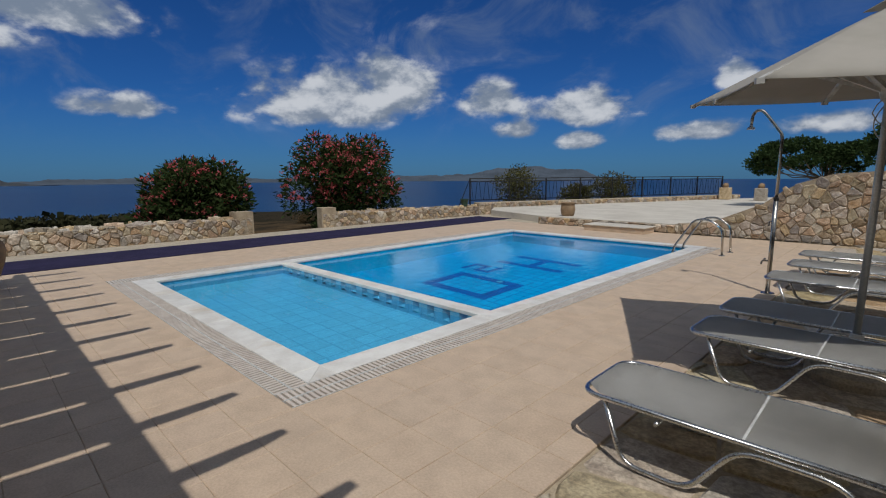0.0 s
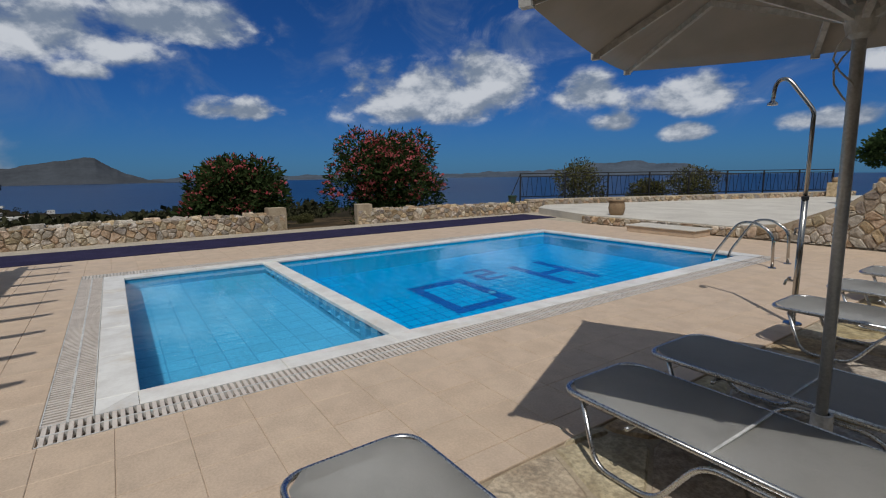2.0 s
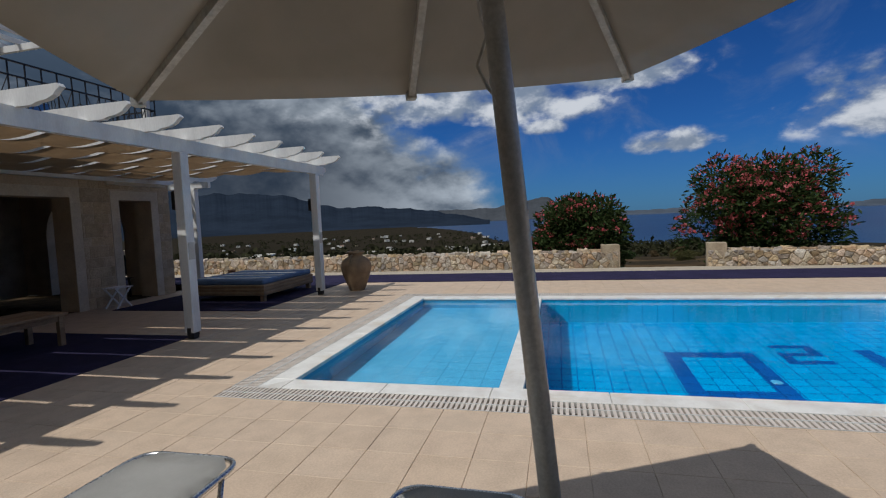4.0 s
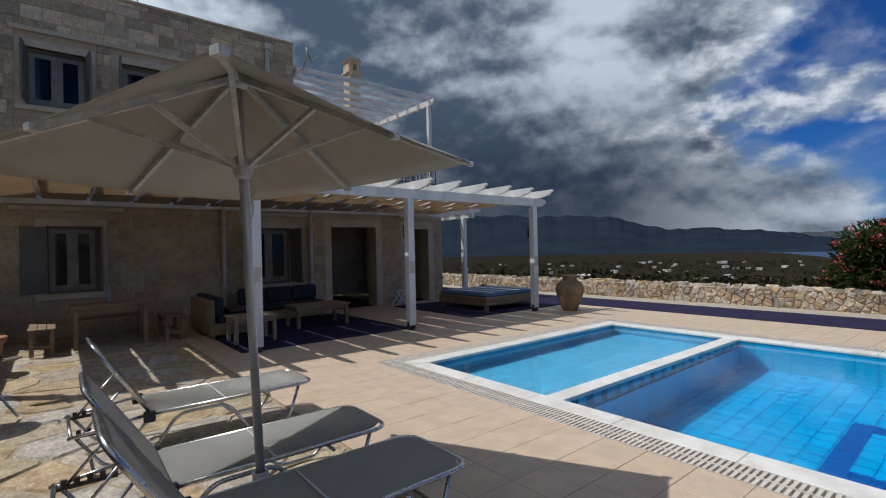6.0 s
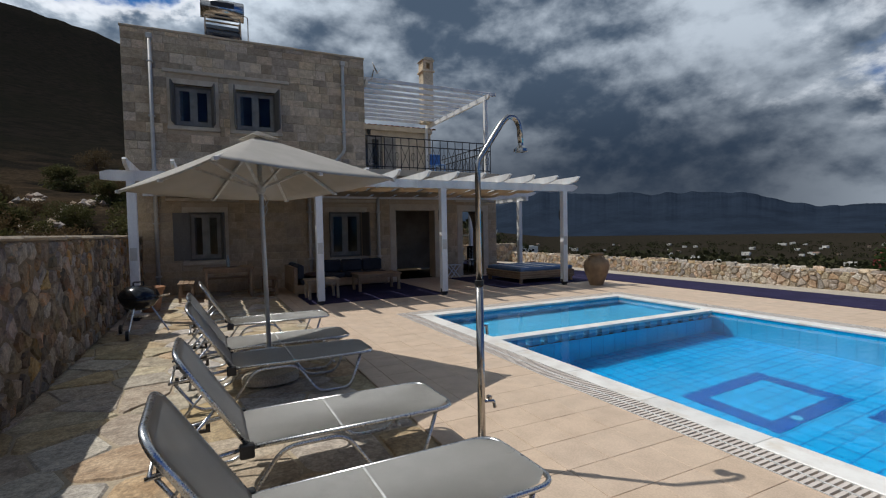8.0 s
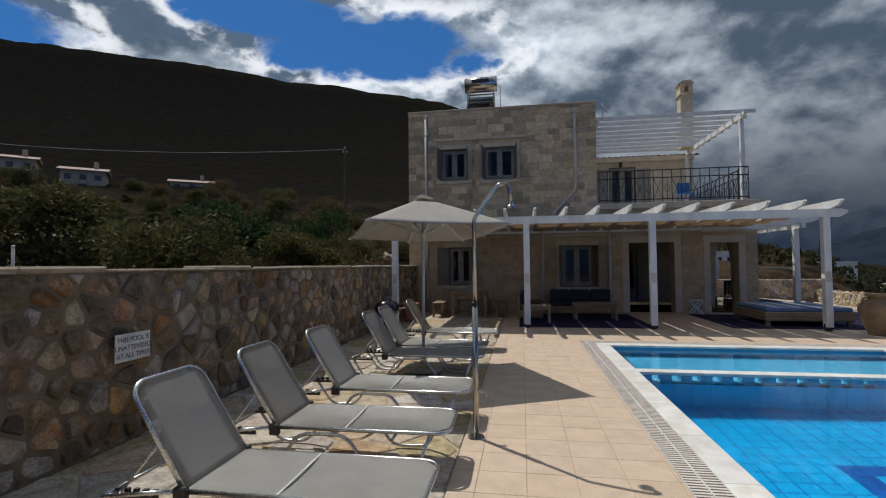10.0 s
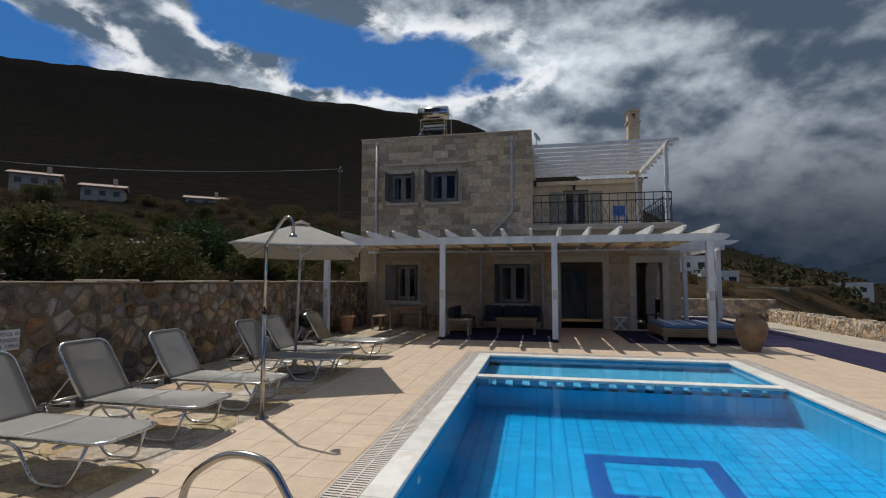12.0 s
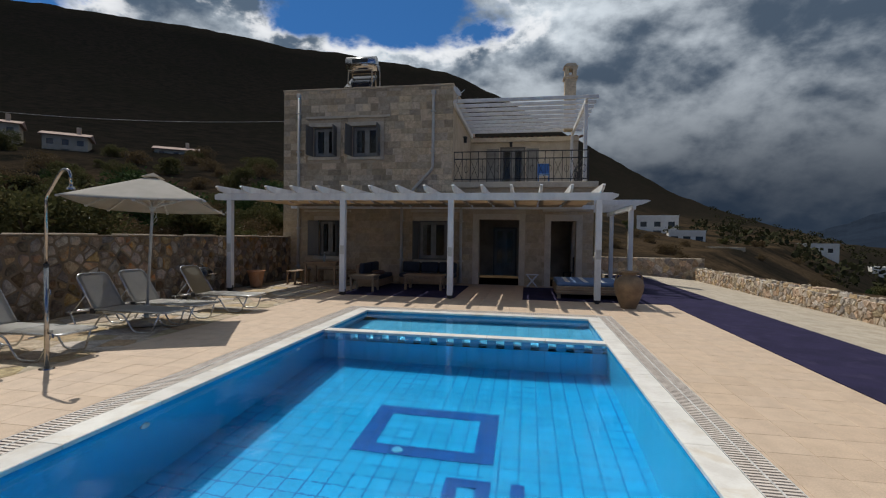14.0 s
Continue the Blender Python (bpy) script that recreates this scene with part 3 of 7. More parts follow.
    w.visible_shadow = False


# scattered underwater light is put into this brighter wall tile colour
M_POOL_WALL = tile_material("pool_tile_wall", (0.015, 0.40, 0.66), (0.01, 0.29, 0.52), 0.25, 0.04)


def coping():
    edge = thing("coping", (0, 0, -0.04), "worn white marble pool coping slabs with mitred corners", "pool coping", kind="structure")
    c = COPE
    rnd = random.Random(4)

    def run(a, b, along_y, lo, hi):
        n = max(1, round(abs(b - a) / 0.95))
        for k in range(n):
            p, q = a + (b - a) * k / n, a + (b - a) * (k + 1) / n
            p, q = min(p, q) + 0.002, max(p, q) - 0.002
            dz = 0.04 + rnd.uniform(-0.001, 0.002)
            bm = boxes((lo, p, 0, hi, q, dz), bevel=0.006) if along_y else boxes((p, lo, 0, q, hi, dz), bevel=0.006)
            part("coping_slab", bm, M_MARBLE, edge)
    run(0, -PL, True, -c, 0.012)
    run(0, -PL, True, PW - 0.012, PW + c)
    run(0, PW, False, -0.012, c)
    run(0, PW, False, -PL - c, -PL + 0.012)
    for sx, x in ((-1, 0), (1, PW)):
        for sy, y in ((1, 0), (-1, -PL)):
            for tri in (((0, 0), (sx * c, 0), (sx * c, sy * c)), ((0, 0), (sx * c, sy * c), (0, sy * c))):
                bm = bmesh.new()
                g = 0.002
                cx, cy = sum(t[0] for t in tri) / 3, sum(t[1] for t in tri) / 3
                prism(bm, [(x + t[0] + (cx - t[0]) * 0.02, y + t[1] + (cy - t[1]) * 0.02) for t in tri], 0.04, lambda u, v, w: (u, v, w))
                part("corner_slab", bm, M_MARBLE, edge)


def grates():
    """Overflow grating along three sides: a dark channel with rows of pale bars and a middle spine."""
    c, gw = COPE, GRATE
    runs = [("overflow_grate", -c - gw, -PL - c, -c - 0.002, c + gw), ("overflow_grate", PW + c + 0.002, -PL - c, PW + c + gw, c + gw), ("overflow_grate", -c, c + 0.002, PW + c, c + gw)]
    for name, x0, y0, x1, y1 in runs:
        gr = thing(name, (x0, y0, -0.05), "pale plastic overflow grating set flush beside the pool coping", "drain grate", group="overflow grates")
        lx, ly = x1 - x0, y1 - y0
        part("channel", boxes((0, 0, 0, lx, ly, 0.012)), M_GRATE_DARK, gr)
        vertical = ly > lx
        ln, wd = (ly, lx) if vertical else (lx, ly)
        bm = bmesh.new()
        n = int(ln / 0.044)
        verts, faces = [], []
        for k in range(n):
            a, b = ln * k / n + 0.004, ln * k / n + 0.029
            for s, e in ((0.008, wd / 2 - 0.008), (wd / 2 + 0.008, wd - 0.008)):
                i = len(verts)
                for z in (0.012, 0.049):
                    for u, v in ((s, a), (e, a), (e, b), (s, b)):
                        verts.append((u, v, z) if vertical else (v, u, z))
                faces += [(i + 4, i + 5, i + 6, i + 7), (i, i + 1, i + 5, i + 4), (i + 1, i + 2, i + 6, i + 5), (i + 2, i + 3, i + 7, i + 6), (i + 3, i, i + 4, i + 7)]
        me = bpy.data.meshes.new("grating")
        me.from_pydata(verts, [], faces)
        me.materials.append(M_GRATE)
        ob = new("grating", me)
        ob.parent = gr
        tagged(ob, kind="stuff")
        for p in (0.0, wd / 2 - 0.008, wd - 0.008):
            part("spine", boxes((p, 0, 0.012, p + (0.016 if 0 < p < wd - 0.01 else 0.008), ln, 0.051)) if vertical else boxes((0, p, 0.012, ln, p + (0.016 if 0 < p < wd - 0.01 else 0.008), 0.051)),
                 M_RUBBER_WHITE, gr)


pool_shell()
coping()
grates()


# ---- ground, deck bed, carpets ----
def ridge(az):
    """Skyline height of the mountain behind the house, in degrees, by bearing from +y clockwise."""
    pts = ((-180, 5), (-120, 9), (-75, 16.5), (-58, 18.9), (-47, 20.2), (-37, 20.9), (-29, 20.5), (-22, 20.3), (-9.5, 19.0), (-2, 15.7), (8, 9.7), (17, 4.3), (25, 1.1), (31, -0.6), (40, -1.8), (180, -2))
    for (a, e), (b, f) in zip(pts, pts[1:]):
        if a <= az <= b:
            t = (az - a) / (b - a)
            return e + (f - e) * t + 0.55 + 0.14 * noise.fractal(Vector((az * 0.55, 4.0, 0)), 0.8, 2.1, 5) * min(1.0, max(0.0, e / 6))
    return 0.0


SEA_Z = -40.0


def ground_height(x, y):
    r = math.hypot(x, y)
    az = math.degrees(math.atan2(x, y))
    # distance outside the levelled plot
    dx = max(-6.0 - x, 0.0, x - 11.7)
    dy = max(-33.0 - y, 0.0, y - 16.0)
    out = math.hypot(dx, dy)
    if out <= 0:
        return -0.35 if x < 8 else -0.45
    n = noise.fractal(Vector((x * 0.02, y * 0.02, 3.0)), 1.0, 2.0, 4)
    fine = noise.fractal(Vector((x * 0.16, y * 0.16, 8.0)), 1.0, 2.0, 3)
    gully = -abs(noise.fractal(Vector((math.radians(az) * 9.0, r * 0.004, 1.0)), 1.0, 2.0, 4))
    e = ridge(az)
    # hill side, rising to the ridge at 700 m
    s = min(1.0, max(0.0, (r - 10) / 690))
    top = 700 * math.tan(radians(max(e, 0.0))) + 1.6
    hill = top * (0.33 * s + 0.67 * s ** 1.8) + min(out, 12) * 0.05
    if r > 700:
        hill = top * max(0.0, 1 - (r - 700) / 500)
    # plain and shore, falling away
    fall = -0.35 - 0.085 * out if out < 120 else -10.55 - (out - 120) * 0.06
    flat_z = max(fall, SEA_Z + 2.2)
    shore = shore_dist(az)
    if r > shore:
        flat_z = max(SEA_Z - 6, flat_z - (r - shore) * 0.2)
    w = min(1.0, max(0.0, (38 - az) / 8)) if az > -100 else min(1.0, max(0.0, (az + 175) / 40))
    h = hill * w + flat_z * (1 - w)
    amp = min(out / 40, 1.0)
    return h + (n * 0.8 + (gully + 0.22) * 0.5) * amp * (0.6 + 0.003 * r * w) + fine * min(out / 4, 1.0) * 0.18


def shore_dist(az):
    pts = ((-180, 330), (-150, 900), (70, 3000), (78, 1500), (83, 760), (90, 620), (105, 520), (125, 420), (150, 300), (170, 300), (180, 330))
    for (a, d), (b, f) in zip(pts, pts[1:]):
        if a <= az <= b:
            return d + (f - d) * (az - a) / (b - a)
    return 500


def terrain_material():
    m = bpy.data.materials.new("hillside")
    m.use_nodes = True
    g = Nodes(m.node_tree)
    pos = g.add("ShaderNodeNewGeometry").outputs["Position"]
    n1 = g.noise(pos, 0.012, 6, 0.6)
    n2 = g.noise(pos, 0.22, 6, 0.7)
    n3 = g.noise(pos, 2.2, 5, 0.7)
    # dark scrub tones, lowered further to stand for cloud shade on the land
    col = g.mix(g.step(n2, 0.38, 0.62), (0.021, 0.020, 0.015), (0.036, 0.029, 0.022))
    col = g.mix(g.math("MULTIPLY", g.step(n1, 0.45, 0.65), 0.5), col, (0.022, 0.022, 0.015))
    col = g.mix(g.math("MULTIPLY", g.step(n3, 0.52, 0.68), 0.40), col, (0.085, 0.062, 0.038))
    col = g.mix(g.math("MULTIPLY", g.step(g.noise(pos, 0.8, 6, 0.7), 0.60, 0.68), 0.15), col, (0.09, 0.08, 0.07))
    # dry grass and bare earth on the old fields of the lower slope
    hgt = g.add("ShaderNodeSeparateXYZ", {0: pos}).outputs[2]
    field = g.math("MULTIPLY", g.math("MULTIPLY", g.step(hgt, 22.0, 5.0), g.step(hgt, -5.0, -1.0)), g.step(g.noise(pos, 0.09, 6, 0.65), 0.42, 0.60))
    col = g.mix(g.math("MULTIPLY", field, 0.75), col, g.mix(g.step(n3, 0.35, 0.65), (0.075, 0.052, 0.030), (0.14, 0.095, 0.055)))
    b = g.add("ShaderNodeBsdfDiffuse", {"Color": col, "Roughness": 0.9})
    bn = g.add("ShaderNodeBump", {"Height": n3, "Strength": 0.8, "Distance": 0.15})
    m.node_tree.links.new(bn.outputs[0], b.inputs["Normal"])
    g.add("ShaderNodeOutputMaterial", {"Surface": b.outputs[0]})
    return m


def terrain():
    rs = [0.0] + [3.0 * 1.075 ** k for k in range(103)]
    rs = [r for r in rs if r < 4800]
    na = 600
    verts, faces = [(0, 0, -0.35)], []
    for r in rs[1:]:
        for k in range(na):
            a = 2 * math.pi * k / na
            x, y = r * math.sin(a), r * math.cos(a)
            z = ground_height(x, y)
            if 0.0 - 0.6 < x < PW + 0.6 and -PL - 0.6 < y < 0.6:
                z = -2.2
            verts.append((x, y, z))
    for k in range(na):
        faces.append((0, 1 + (k + 1) % na, 1 + k))
    for i in range(len(rs) - 2):
        a, b = 1 + i * na, 1 + (i + 1) * na
        for k in range(na):
            j = (k + 1) % na
            faces.append((a + k, a + j, b + j, b + k))
    me = bpy.data.meshes.new("ground")
    me.from_pydata(verts, [], faces)
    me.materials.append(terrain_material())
    for p in me.polygons:
        p.use_smooth = True
    tagged(new("ground", me), kind="structure")
    # the bay
    m = bpy.data.materials.new("sea")
    m.use_nodes = True
    g = Nodes(m.node_tree)
    pos = g.add("ShaderNodeNewGeometry").outputs["Position"]
    n = g.noise(pos, 0.02, 8, 0.65)
    n2 = g.noise(g.add("ShaderNodeMapping", {"Vector": pos, "Scale": (0.002, 0.002, 1)}).outputs[0], 1.0, 4)
    col = g.mix(g.step(n2, 0.35, 0.65), (0.004, 0.024, 0.080), (0.007, 0.036, 0.10))
    b = g.add("ShaderNodeBsdfPrincipled", {"Base Color": col, "Roughness": 0.32, "IOR": 1.33, "Specular IOR Level": 0.25})
    bn = g.add("ShaderNodeBump", {"Height": n, "Strength": 0.5, "Distance": 3.0})
    m.node_tree.links.new(bn.outputs[0], b.inputs["Normal"])
    g.add("ShaderNodeOutputMaterial", {"Surface": b.outputs[0]})
    bm = bmesh.new()
    bmesh.ops.create_circle(bm, cap_ends=True, segments=96, radius=4850)
    bmesh.ops.translate(bm, verts=bm.verts[:], vec=(0, 0, SEA_Z))
    structure("water_sea", bm, m)


def far_land():
    """Headlands across the bay and the range beyond the plain; air haze and storm shade are painted into their colours.
    """
    def hills(name, dist, pts, color, seed, base=SEA_Z, deep=420, power=0.8):
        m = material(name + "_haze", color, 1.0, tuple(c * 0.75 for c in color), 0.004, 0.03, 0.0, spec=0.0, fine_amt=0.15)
        verts, faces = [], []
        a0, a1 = pts[0][0], pts[-1][0]
        n = int((a1 - a0) / 0.12)
        rows = 7
        for i in range(n + 1):
            az = a0 + (a1 - a0) * i / n
            for (a, e), (b, f) in zip(pts, pts[1:]):
                if a <= az <= b:
                    t = (az - a) / (b - a)
                    el = e + (f - e) * t
                    break
            el += 0.28 * noise.fractal(Vector((az * 0.35, seed, 0)), 0.9, 2.1, 5) * min(1, (el + 0.9))
            h = max(dist * math.tan(radians(el)) + 1.6, base)
            for k in range(rows):
                t = k / (rows - 1)
                rr = dist - deep + deep * t
                bump = 1 + 0.05 * noise.fractal(Vector((az * 0.35, t * 2, seed)), 1.0, 2.0, 4) * math.sin(math.pi * t)
                verts.append((rr * math.sin(radians(az)), rr * math.cos(radians(az)), base + (h - base) * (t ** power) * bump))
        for i in range(n):
            for k in range(rows - 1):
                p = i * rows + k
                faces.append((p, p + 1, p + rows + 1, p + rows))
        me = bpy.data.meshes.new(name)
        me.from_pydata(verts, [], faces)
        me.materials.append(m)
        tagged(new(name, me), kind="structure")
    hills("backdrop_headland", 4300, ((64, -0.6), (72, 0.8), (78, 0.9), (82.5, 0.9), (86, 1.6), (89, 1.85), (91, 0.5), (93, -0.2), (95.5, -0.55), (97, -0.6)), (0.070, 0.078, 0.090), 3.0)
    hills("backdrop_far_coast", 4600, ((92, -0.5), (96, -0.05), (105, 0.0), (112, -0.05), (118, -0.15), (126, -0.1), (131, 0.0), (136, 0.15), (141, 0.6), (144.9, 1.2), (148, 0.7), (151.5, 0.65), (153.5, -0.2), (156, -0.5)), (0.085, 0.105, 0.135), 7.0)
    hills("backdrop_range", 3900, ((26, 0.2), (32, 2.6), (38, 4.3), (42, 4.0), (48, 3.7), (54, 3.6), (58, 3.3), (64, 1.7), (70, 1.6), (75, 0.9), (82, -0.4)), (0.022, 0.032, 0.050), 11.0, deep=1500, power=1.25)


terrain()
far_land()

DECK_X0, DECK_X1, DECK_Y0, DECK_Y1 = -2.20, 7.0, -11.2, 6.76
structure("bed_deck", boxes((DECK_X0, DECK_Y0, -0.3, -0.52, DECK_Y1, -0.006), (-0.52, 0.52, -0.3, 5.22, DECK_Y1, -0.006), (5.22, DECK_Y0, -0.3, DECK_X1, DECK_Y1, -0.006), (-0.52, DECK_Y0, -0.3, 5.22, -PL - 0.27, -0.006)), M_GROUT)
structure("bed_flagstones", boxes((-5.4, -11.4, -0.3, DECK_X0, DECK_Y1, -0.02)), M_FLAGBED)
# pool surround below the coping and the grating
structure("bed_pool_rim", boxes((-0.52, -PL - 0.27, -0.3, -0.02, 0.52, -0.052), (PW + 0.02, -PL - 0.27, -0.3, 5.22, 0.52, -0.052), (-0.02, 0.02, -0.3, PW + 0.02, 0.52, -0.052), (-0.02, -PL - 0.27, -0.3, PW + 0.02, -PL - 0.02, -0.052)), M_MORTAR)
structure("carpet_side", boxes((7.0, -12.0, -0.02, 8.55, 13.0, 0.012)), M_CARPET)
structure("carpet_pergola", boxes((-1.75, 2.55, -0.01, 1.55, 5.9, 0.011)), M_CARPET)
structure("carpet_daybed", boxes((3.35, 2.75, -0.01, 6.99, 6.0, 0.011)), M_CARPET)
bm = bmesh.new()
prism(bm, [(8.55, -0.4), (8.55, 0.0), (11.3, -0.21), (11.3, -0.6)], 27.6, lambda u, v, w: (u, -13.6 + w, v))
structure("pavement_side", bm, M_CONCRETE)
structure("pavement_corner", boxes((5.3, -12.0, -0.3, 7.0, -11.2, -0.005), (7.0, 13.0, -0.3, 8.55, 14.0, 0.0), (7.0, -13.6, -0.3, 8.55, -12.0, 0.0)), M_CONCRETE)
structure("terrace", prism(bmesh.new(), [(5.3, -11.45), (-4.4, -11.45), (-4.4, -31), (2.6, -30.4), (9.3, -13.9), (8.4, -12.6)], 0.5, lambda u, v, w: (u, v, -0.28 + w)), M_TERRACE)


# ---- stone walls ----
def clip(poly, px, py, nx, ny):
    """Keep the side of the polygon with (p - point) . n <= 0."""
    out = []
    for i, (x, y) in enumerate(poly):
        x2, y2 = poly[(i + 1) % len(poly)]
        a, b = (x - px) * nx + (y - py) * ny, (x2 - px) * nx + (y2 - py) * ny
        if a <= 0:
            out.append((x, y))
        if (a < 0 < b) or (b < 0 < a):
            t = a / (a - b)
            out.append((x + (x2 - x) * t, y + (y2 - y) * t))
    return out


def rubble_cells(w, h, cw, ch, seed, jitter=0.42, thin=0.22):
    """Irregular stones that fill a w x h field."""
    rnd = random.Random(seed)
    nx, ny = max(1, round(w / cw)), max(1, round(h / ch))
    pts = {}
    for j in range(-1, ny + 1):
        for i in range(-1, nx + 1):
            pts[i, j] = ((i + 0.5 + (0.5 if j % 2 else 0.0) * 0.8 + rnd.uniform(-jitter, jitter)) * w / nx, (j + 0.5 + rnd.uniform(-jitter, jitter)) * h / ny)
    for key in [k for k in pts if rnd.random() < thin]:
        del pts[key]
    cells = []
    for (i, j), (px, py) in pts.items():
        poly = [(0, 0), (w, 0), (w, h), (0, h)]
        for di in (-2, -1, 0, 1, 2):
            for dj in (-2, -1, 0, 1, 2):
                q = pts.get((i + di, j + dj))
                if q is None or (di == 0 and dj == 0):
                    continue
                poly = clip(poly, (px + q[0]) / 2, (py + q[1]) / 2, q[0] - px, q[1] - py)
                if len(poly) < 3:
                    break
            if len(poly) < 3:
                break
        if len(poly) >= 3:
            cells.append(poly)
    return cells


def stone_verts(poly, gap, depth, rnd):
    """A stone over poly: rim at the joint, shoulder, and a slightly domed face. Returns verts (u, v, w) and faces."""
    cx, cy = sum(p[0] for p in poly) / len(poly), sum(p[1] for p in poly) / len(poly)
    size = max(1e-3, sum(math.hypot(p[0] - cx, p[1] - cy) for p in poly) / len(poly))
    # cut the sharpest corners off
    pts = []
    for i, p in enumerate(poly):
        a, b = poly[i - 1], poly[(i + 1) % len(poly)]
        k = 0.12
        pts.append((p[0] + (a[0] - p[0]) * k, p[1] + (a[1] - p[1]) * k))
        pts.append((p[0] + (b[0] - p[0]) * k, p[1] + (b[1] - p[1]) * k))
    s0 = max(0.3, 1 - gap / size)
    s1 = max(0.25, s0 - 0.022 / size)
    n = len(pts)
    d = depth * rnd.uniform(0.55, 1.35)
    rough = depth * 0.35
    v = [(cx + (p[0] - cx) * s0, cy + (p[1] - cy) * s0, 0.0) for p in pts]
    v += [(cx + (p[0] - cx) * s1, cy + (p[1] - cy) * s1, d + rnd.uniform(-rough, rough)) for p in pts]
    v.append((cx + rnd.uniform(-0.3, 0.3) * size, cy + rnd.uniform(-0.3, 0.3) * size, d * 1.05 + rnd.uniform(-rough, rough)))
    f = [(i, (i + 1) % n, n + (i + 1) % n, n + i) for i in range(n)] + [(n + i, n + (i + 1) % n, 2 * n) for i in range(n)]
    return v, f


def lay_stones(owner, cells, place, gap, depth, mat, mat_rest, name, seed, near, limit=300, keep=None):
    """Stones over a face; those nearest to near are single pieces, the others are joined."""
    rnd = random.Random(seed)
    rows = []
    for c in cells:
        cx, cy = sum(p[0] for p in c) / len(c), sum(p[1] for p in c) / len(c)
        area = abs(sum(c[i - 1][0] * c[i][1] - c[i][0] * c[i - 1][1] for i in range(len(c)))) / 2
        if area < 0.0012 or (keep and not keep(cx, cy)):
            continue
        p = Vector(place(cx, cy, 0))
        rows.append(((p - Vector(near)).length, c))
    rows.sort(key=lambda r: r[0])
    jv, jf = [], []
    inv = owner.matrix_basis.inverted()
    for k, (_, c) in enumerate(rows):
        v, f = stone_verts(c, gap, depth, rnd)
        w = [tuple(inv @ Vector(place(*q))) for q in v]
        if k < limit:
            me = bpy.data.meshes.new(name)
            me.from_pydata(w, [], f)
            me.materials.append(mat)
            ob = new(name, me)
            ob.parent = owner
        else:
            o = len(jv)
            jv += w
            jf += [tuple(i + o for i in q) for q in f]
    if jv:
        me = bpy.data.meshes.new(name + "_rest")
        me.from_pydata(jv, [], jf)
        me.materials.append(mat_rest)
        ob = new("far_" + name, me)
        ob.parent = owner
        tagged(ob, kind="stuff")


# ---- boundary walls: mortar cores now, their stones at the end of the file ----
def core(name, bm, label, mat=None):
    w = thing(name, (0, 0, 0), label, "wall", kind="structure")
    part("mortar_core", bm, mat or M_MORTAR, w)
    return w


WALL_L_X = -5.27
wall_left = core("wall_left", boxes((WALL_L_X - 0.4, -11.4, -0.3, WALL_L_X, 6.76, 1.55)), "brown rubble stone boundary wall with pale mortar cap")
cap = bmesh.new()
for k in range(24):
    y0 = -11.4 + k * 18.16 / 24
    box(cap, WALL_L_X - 0.43, y0, 1.55, WALL_L_X + 0.03, y0 + 18.16 / 24, 1.585 + 0.02 * math.sin(k * 2.3), bevel=0.018)
part("mortar_cap", cap, M_MORTAR_PALE, wall_left, "rough pale mortar capping")
BIG_TOP = ((1.2, 0.22), (0.3, 0.34), (-0.2, 0.57), (-0.77, 0.83), (-1.18, 1.17), (-1.48, 1.34), (-2.05, 1.53), (-2.8, 1.58), (-5.7, 1.6))


def big_top(x):
    for (a, p), (b, q) in zip(BIG_TOP, BIG_TOP[1:]):
        if b <= x <= a:
            return p + (q - p) * (a - x) / (a - b)
    return 0.22


bm = bmesh.new()
prism(bm, [(1.2, -0.3)] + list(BIG_TOP) + [(-5.7, -0.3)], 0.5, lambda u, v, w: (u, -11.35 - w, v))
wall_big = core("wall_end", bm, "sloping rubble retaining wall of pale and rusty stones", M_MORTAR_PALE)
wall_low = core("wall_terrace_edge", boxes((1.0, -11.6, -0.3, 5.35, -11.25, 0.20)), "low rubble retaining wall under the raised terrace", M_MORTAR_PALE)
WALL_R_X = 11.15
wall_a = core("wall_garden", boxes((WALL_R_X, -4.37, -0.7, WALL_R_X + 0.45, 14.0, 0.26), (WALL_R_X - 0.02, -4.39, -0.7, WALL_R_X + 0.52, -3.87, 0.50)), "low pale rubble garden wall ending in a square pier", M_MORTAR_PALE)
wall_b = thing("wall_garden_far", (WALL_R_X, -6.80, 0), "low pale rubble garden wall beginning at a square pier", "wall", kind="structure", rz=math.degrees(math.atan2(-13.3 + 6.80, 9.70 - 11.15)))
part("mortar_core", boxes((0, 0, -0.7, 6.7, 0.45, 0.24), (-0.02, -0.02, -0.7, 0.5, 0.5, 0.48), bevel=0.01), M_MORTAR_PALE, wall_b)
wall_c = thing("wall_terrace", (9.60, -13.25, 0), "long low pale rubble wall along the raised terrace", "wall", kind="structure", rz=math.degrees(math.atan2(-28.0 + 13.25, 3.6 - 9.60)))
part("mortar_core", boxes((0, 0, -0.6, 16.0, 0.45, 0.43), bevel=0.01), M_MORTAR_PALE, wall_c)
wall_rear = core("wall_rear", boxes((5.8, 14.0, -0.5, 11.60, 14.4, 0.80)), "rubble stone wall closing the side yard", M_MORTAR_PALE)

# ---- house ----
FY = 6.605
HX0, HX1, HX2 = -5.557, 0.823, 5.62
HTOP = 7.0
WIN_UP = [(-4.42, 4.52, -3.47, 5.62), (-2.91, 4.51, -1.83, 5.63)]
WIN_LOW = [(-4.18, 0.88, -3.34, 2.20), (-0.38, 0.82, 0.67, 2.21)]
DOORS = [(1.78, 0.0, 3.17, 2.26), (4.24, 0.0, 5.07, 2.23)]


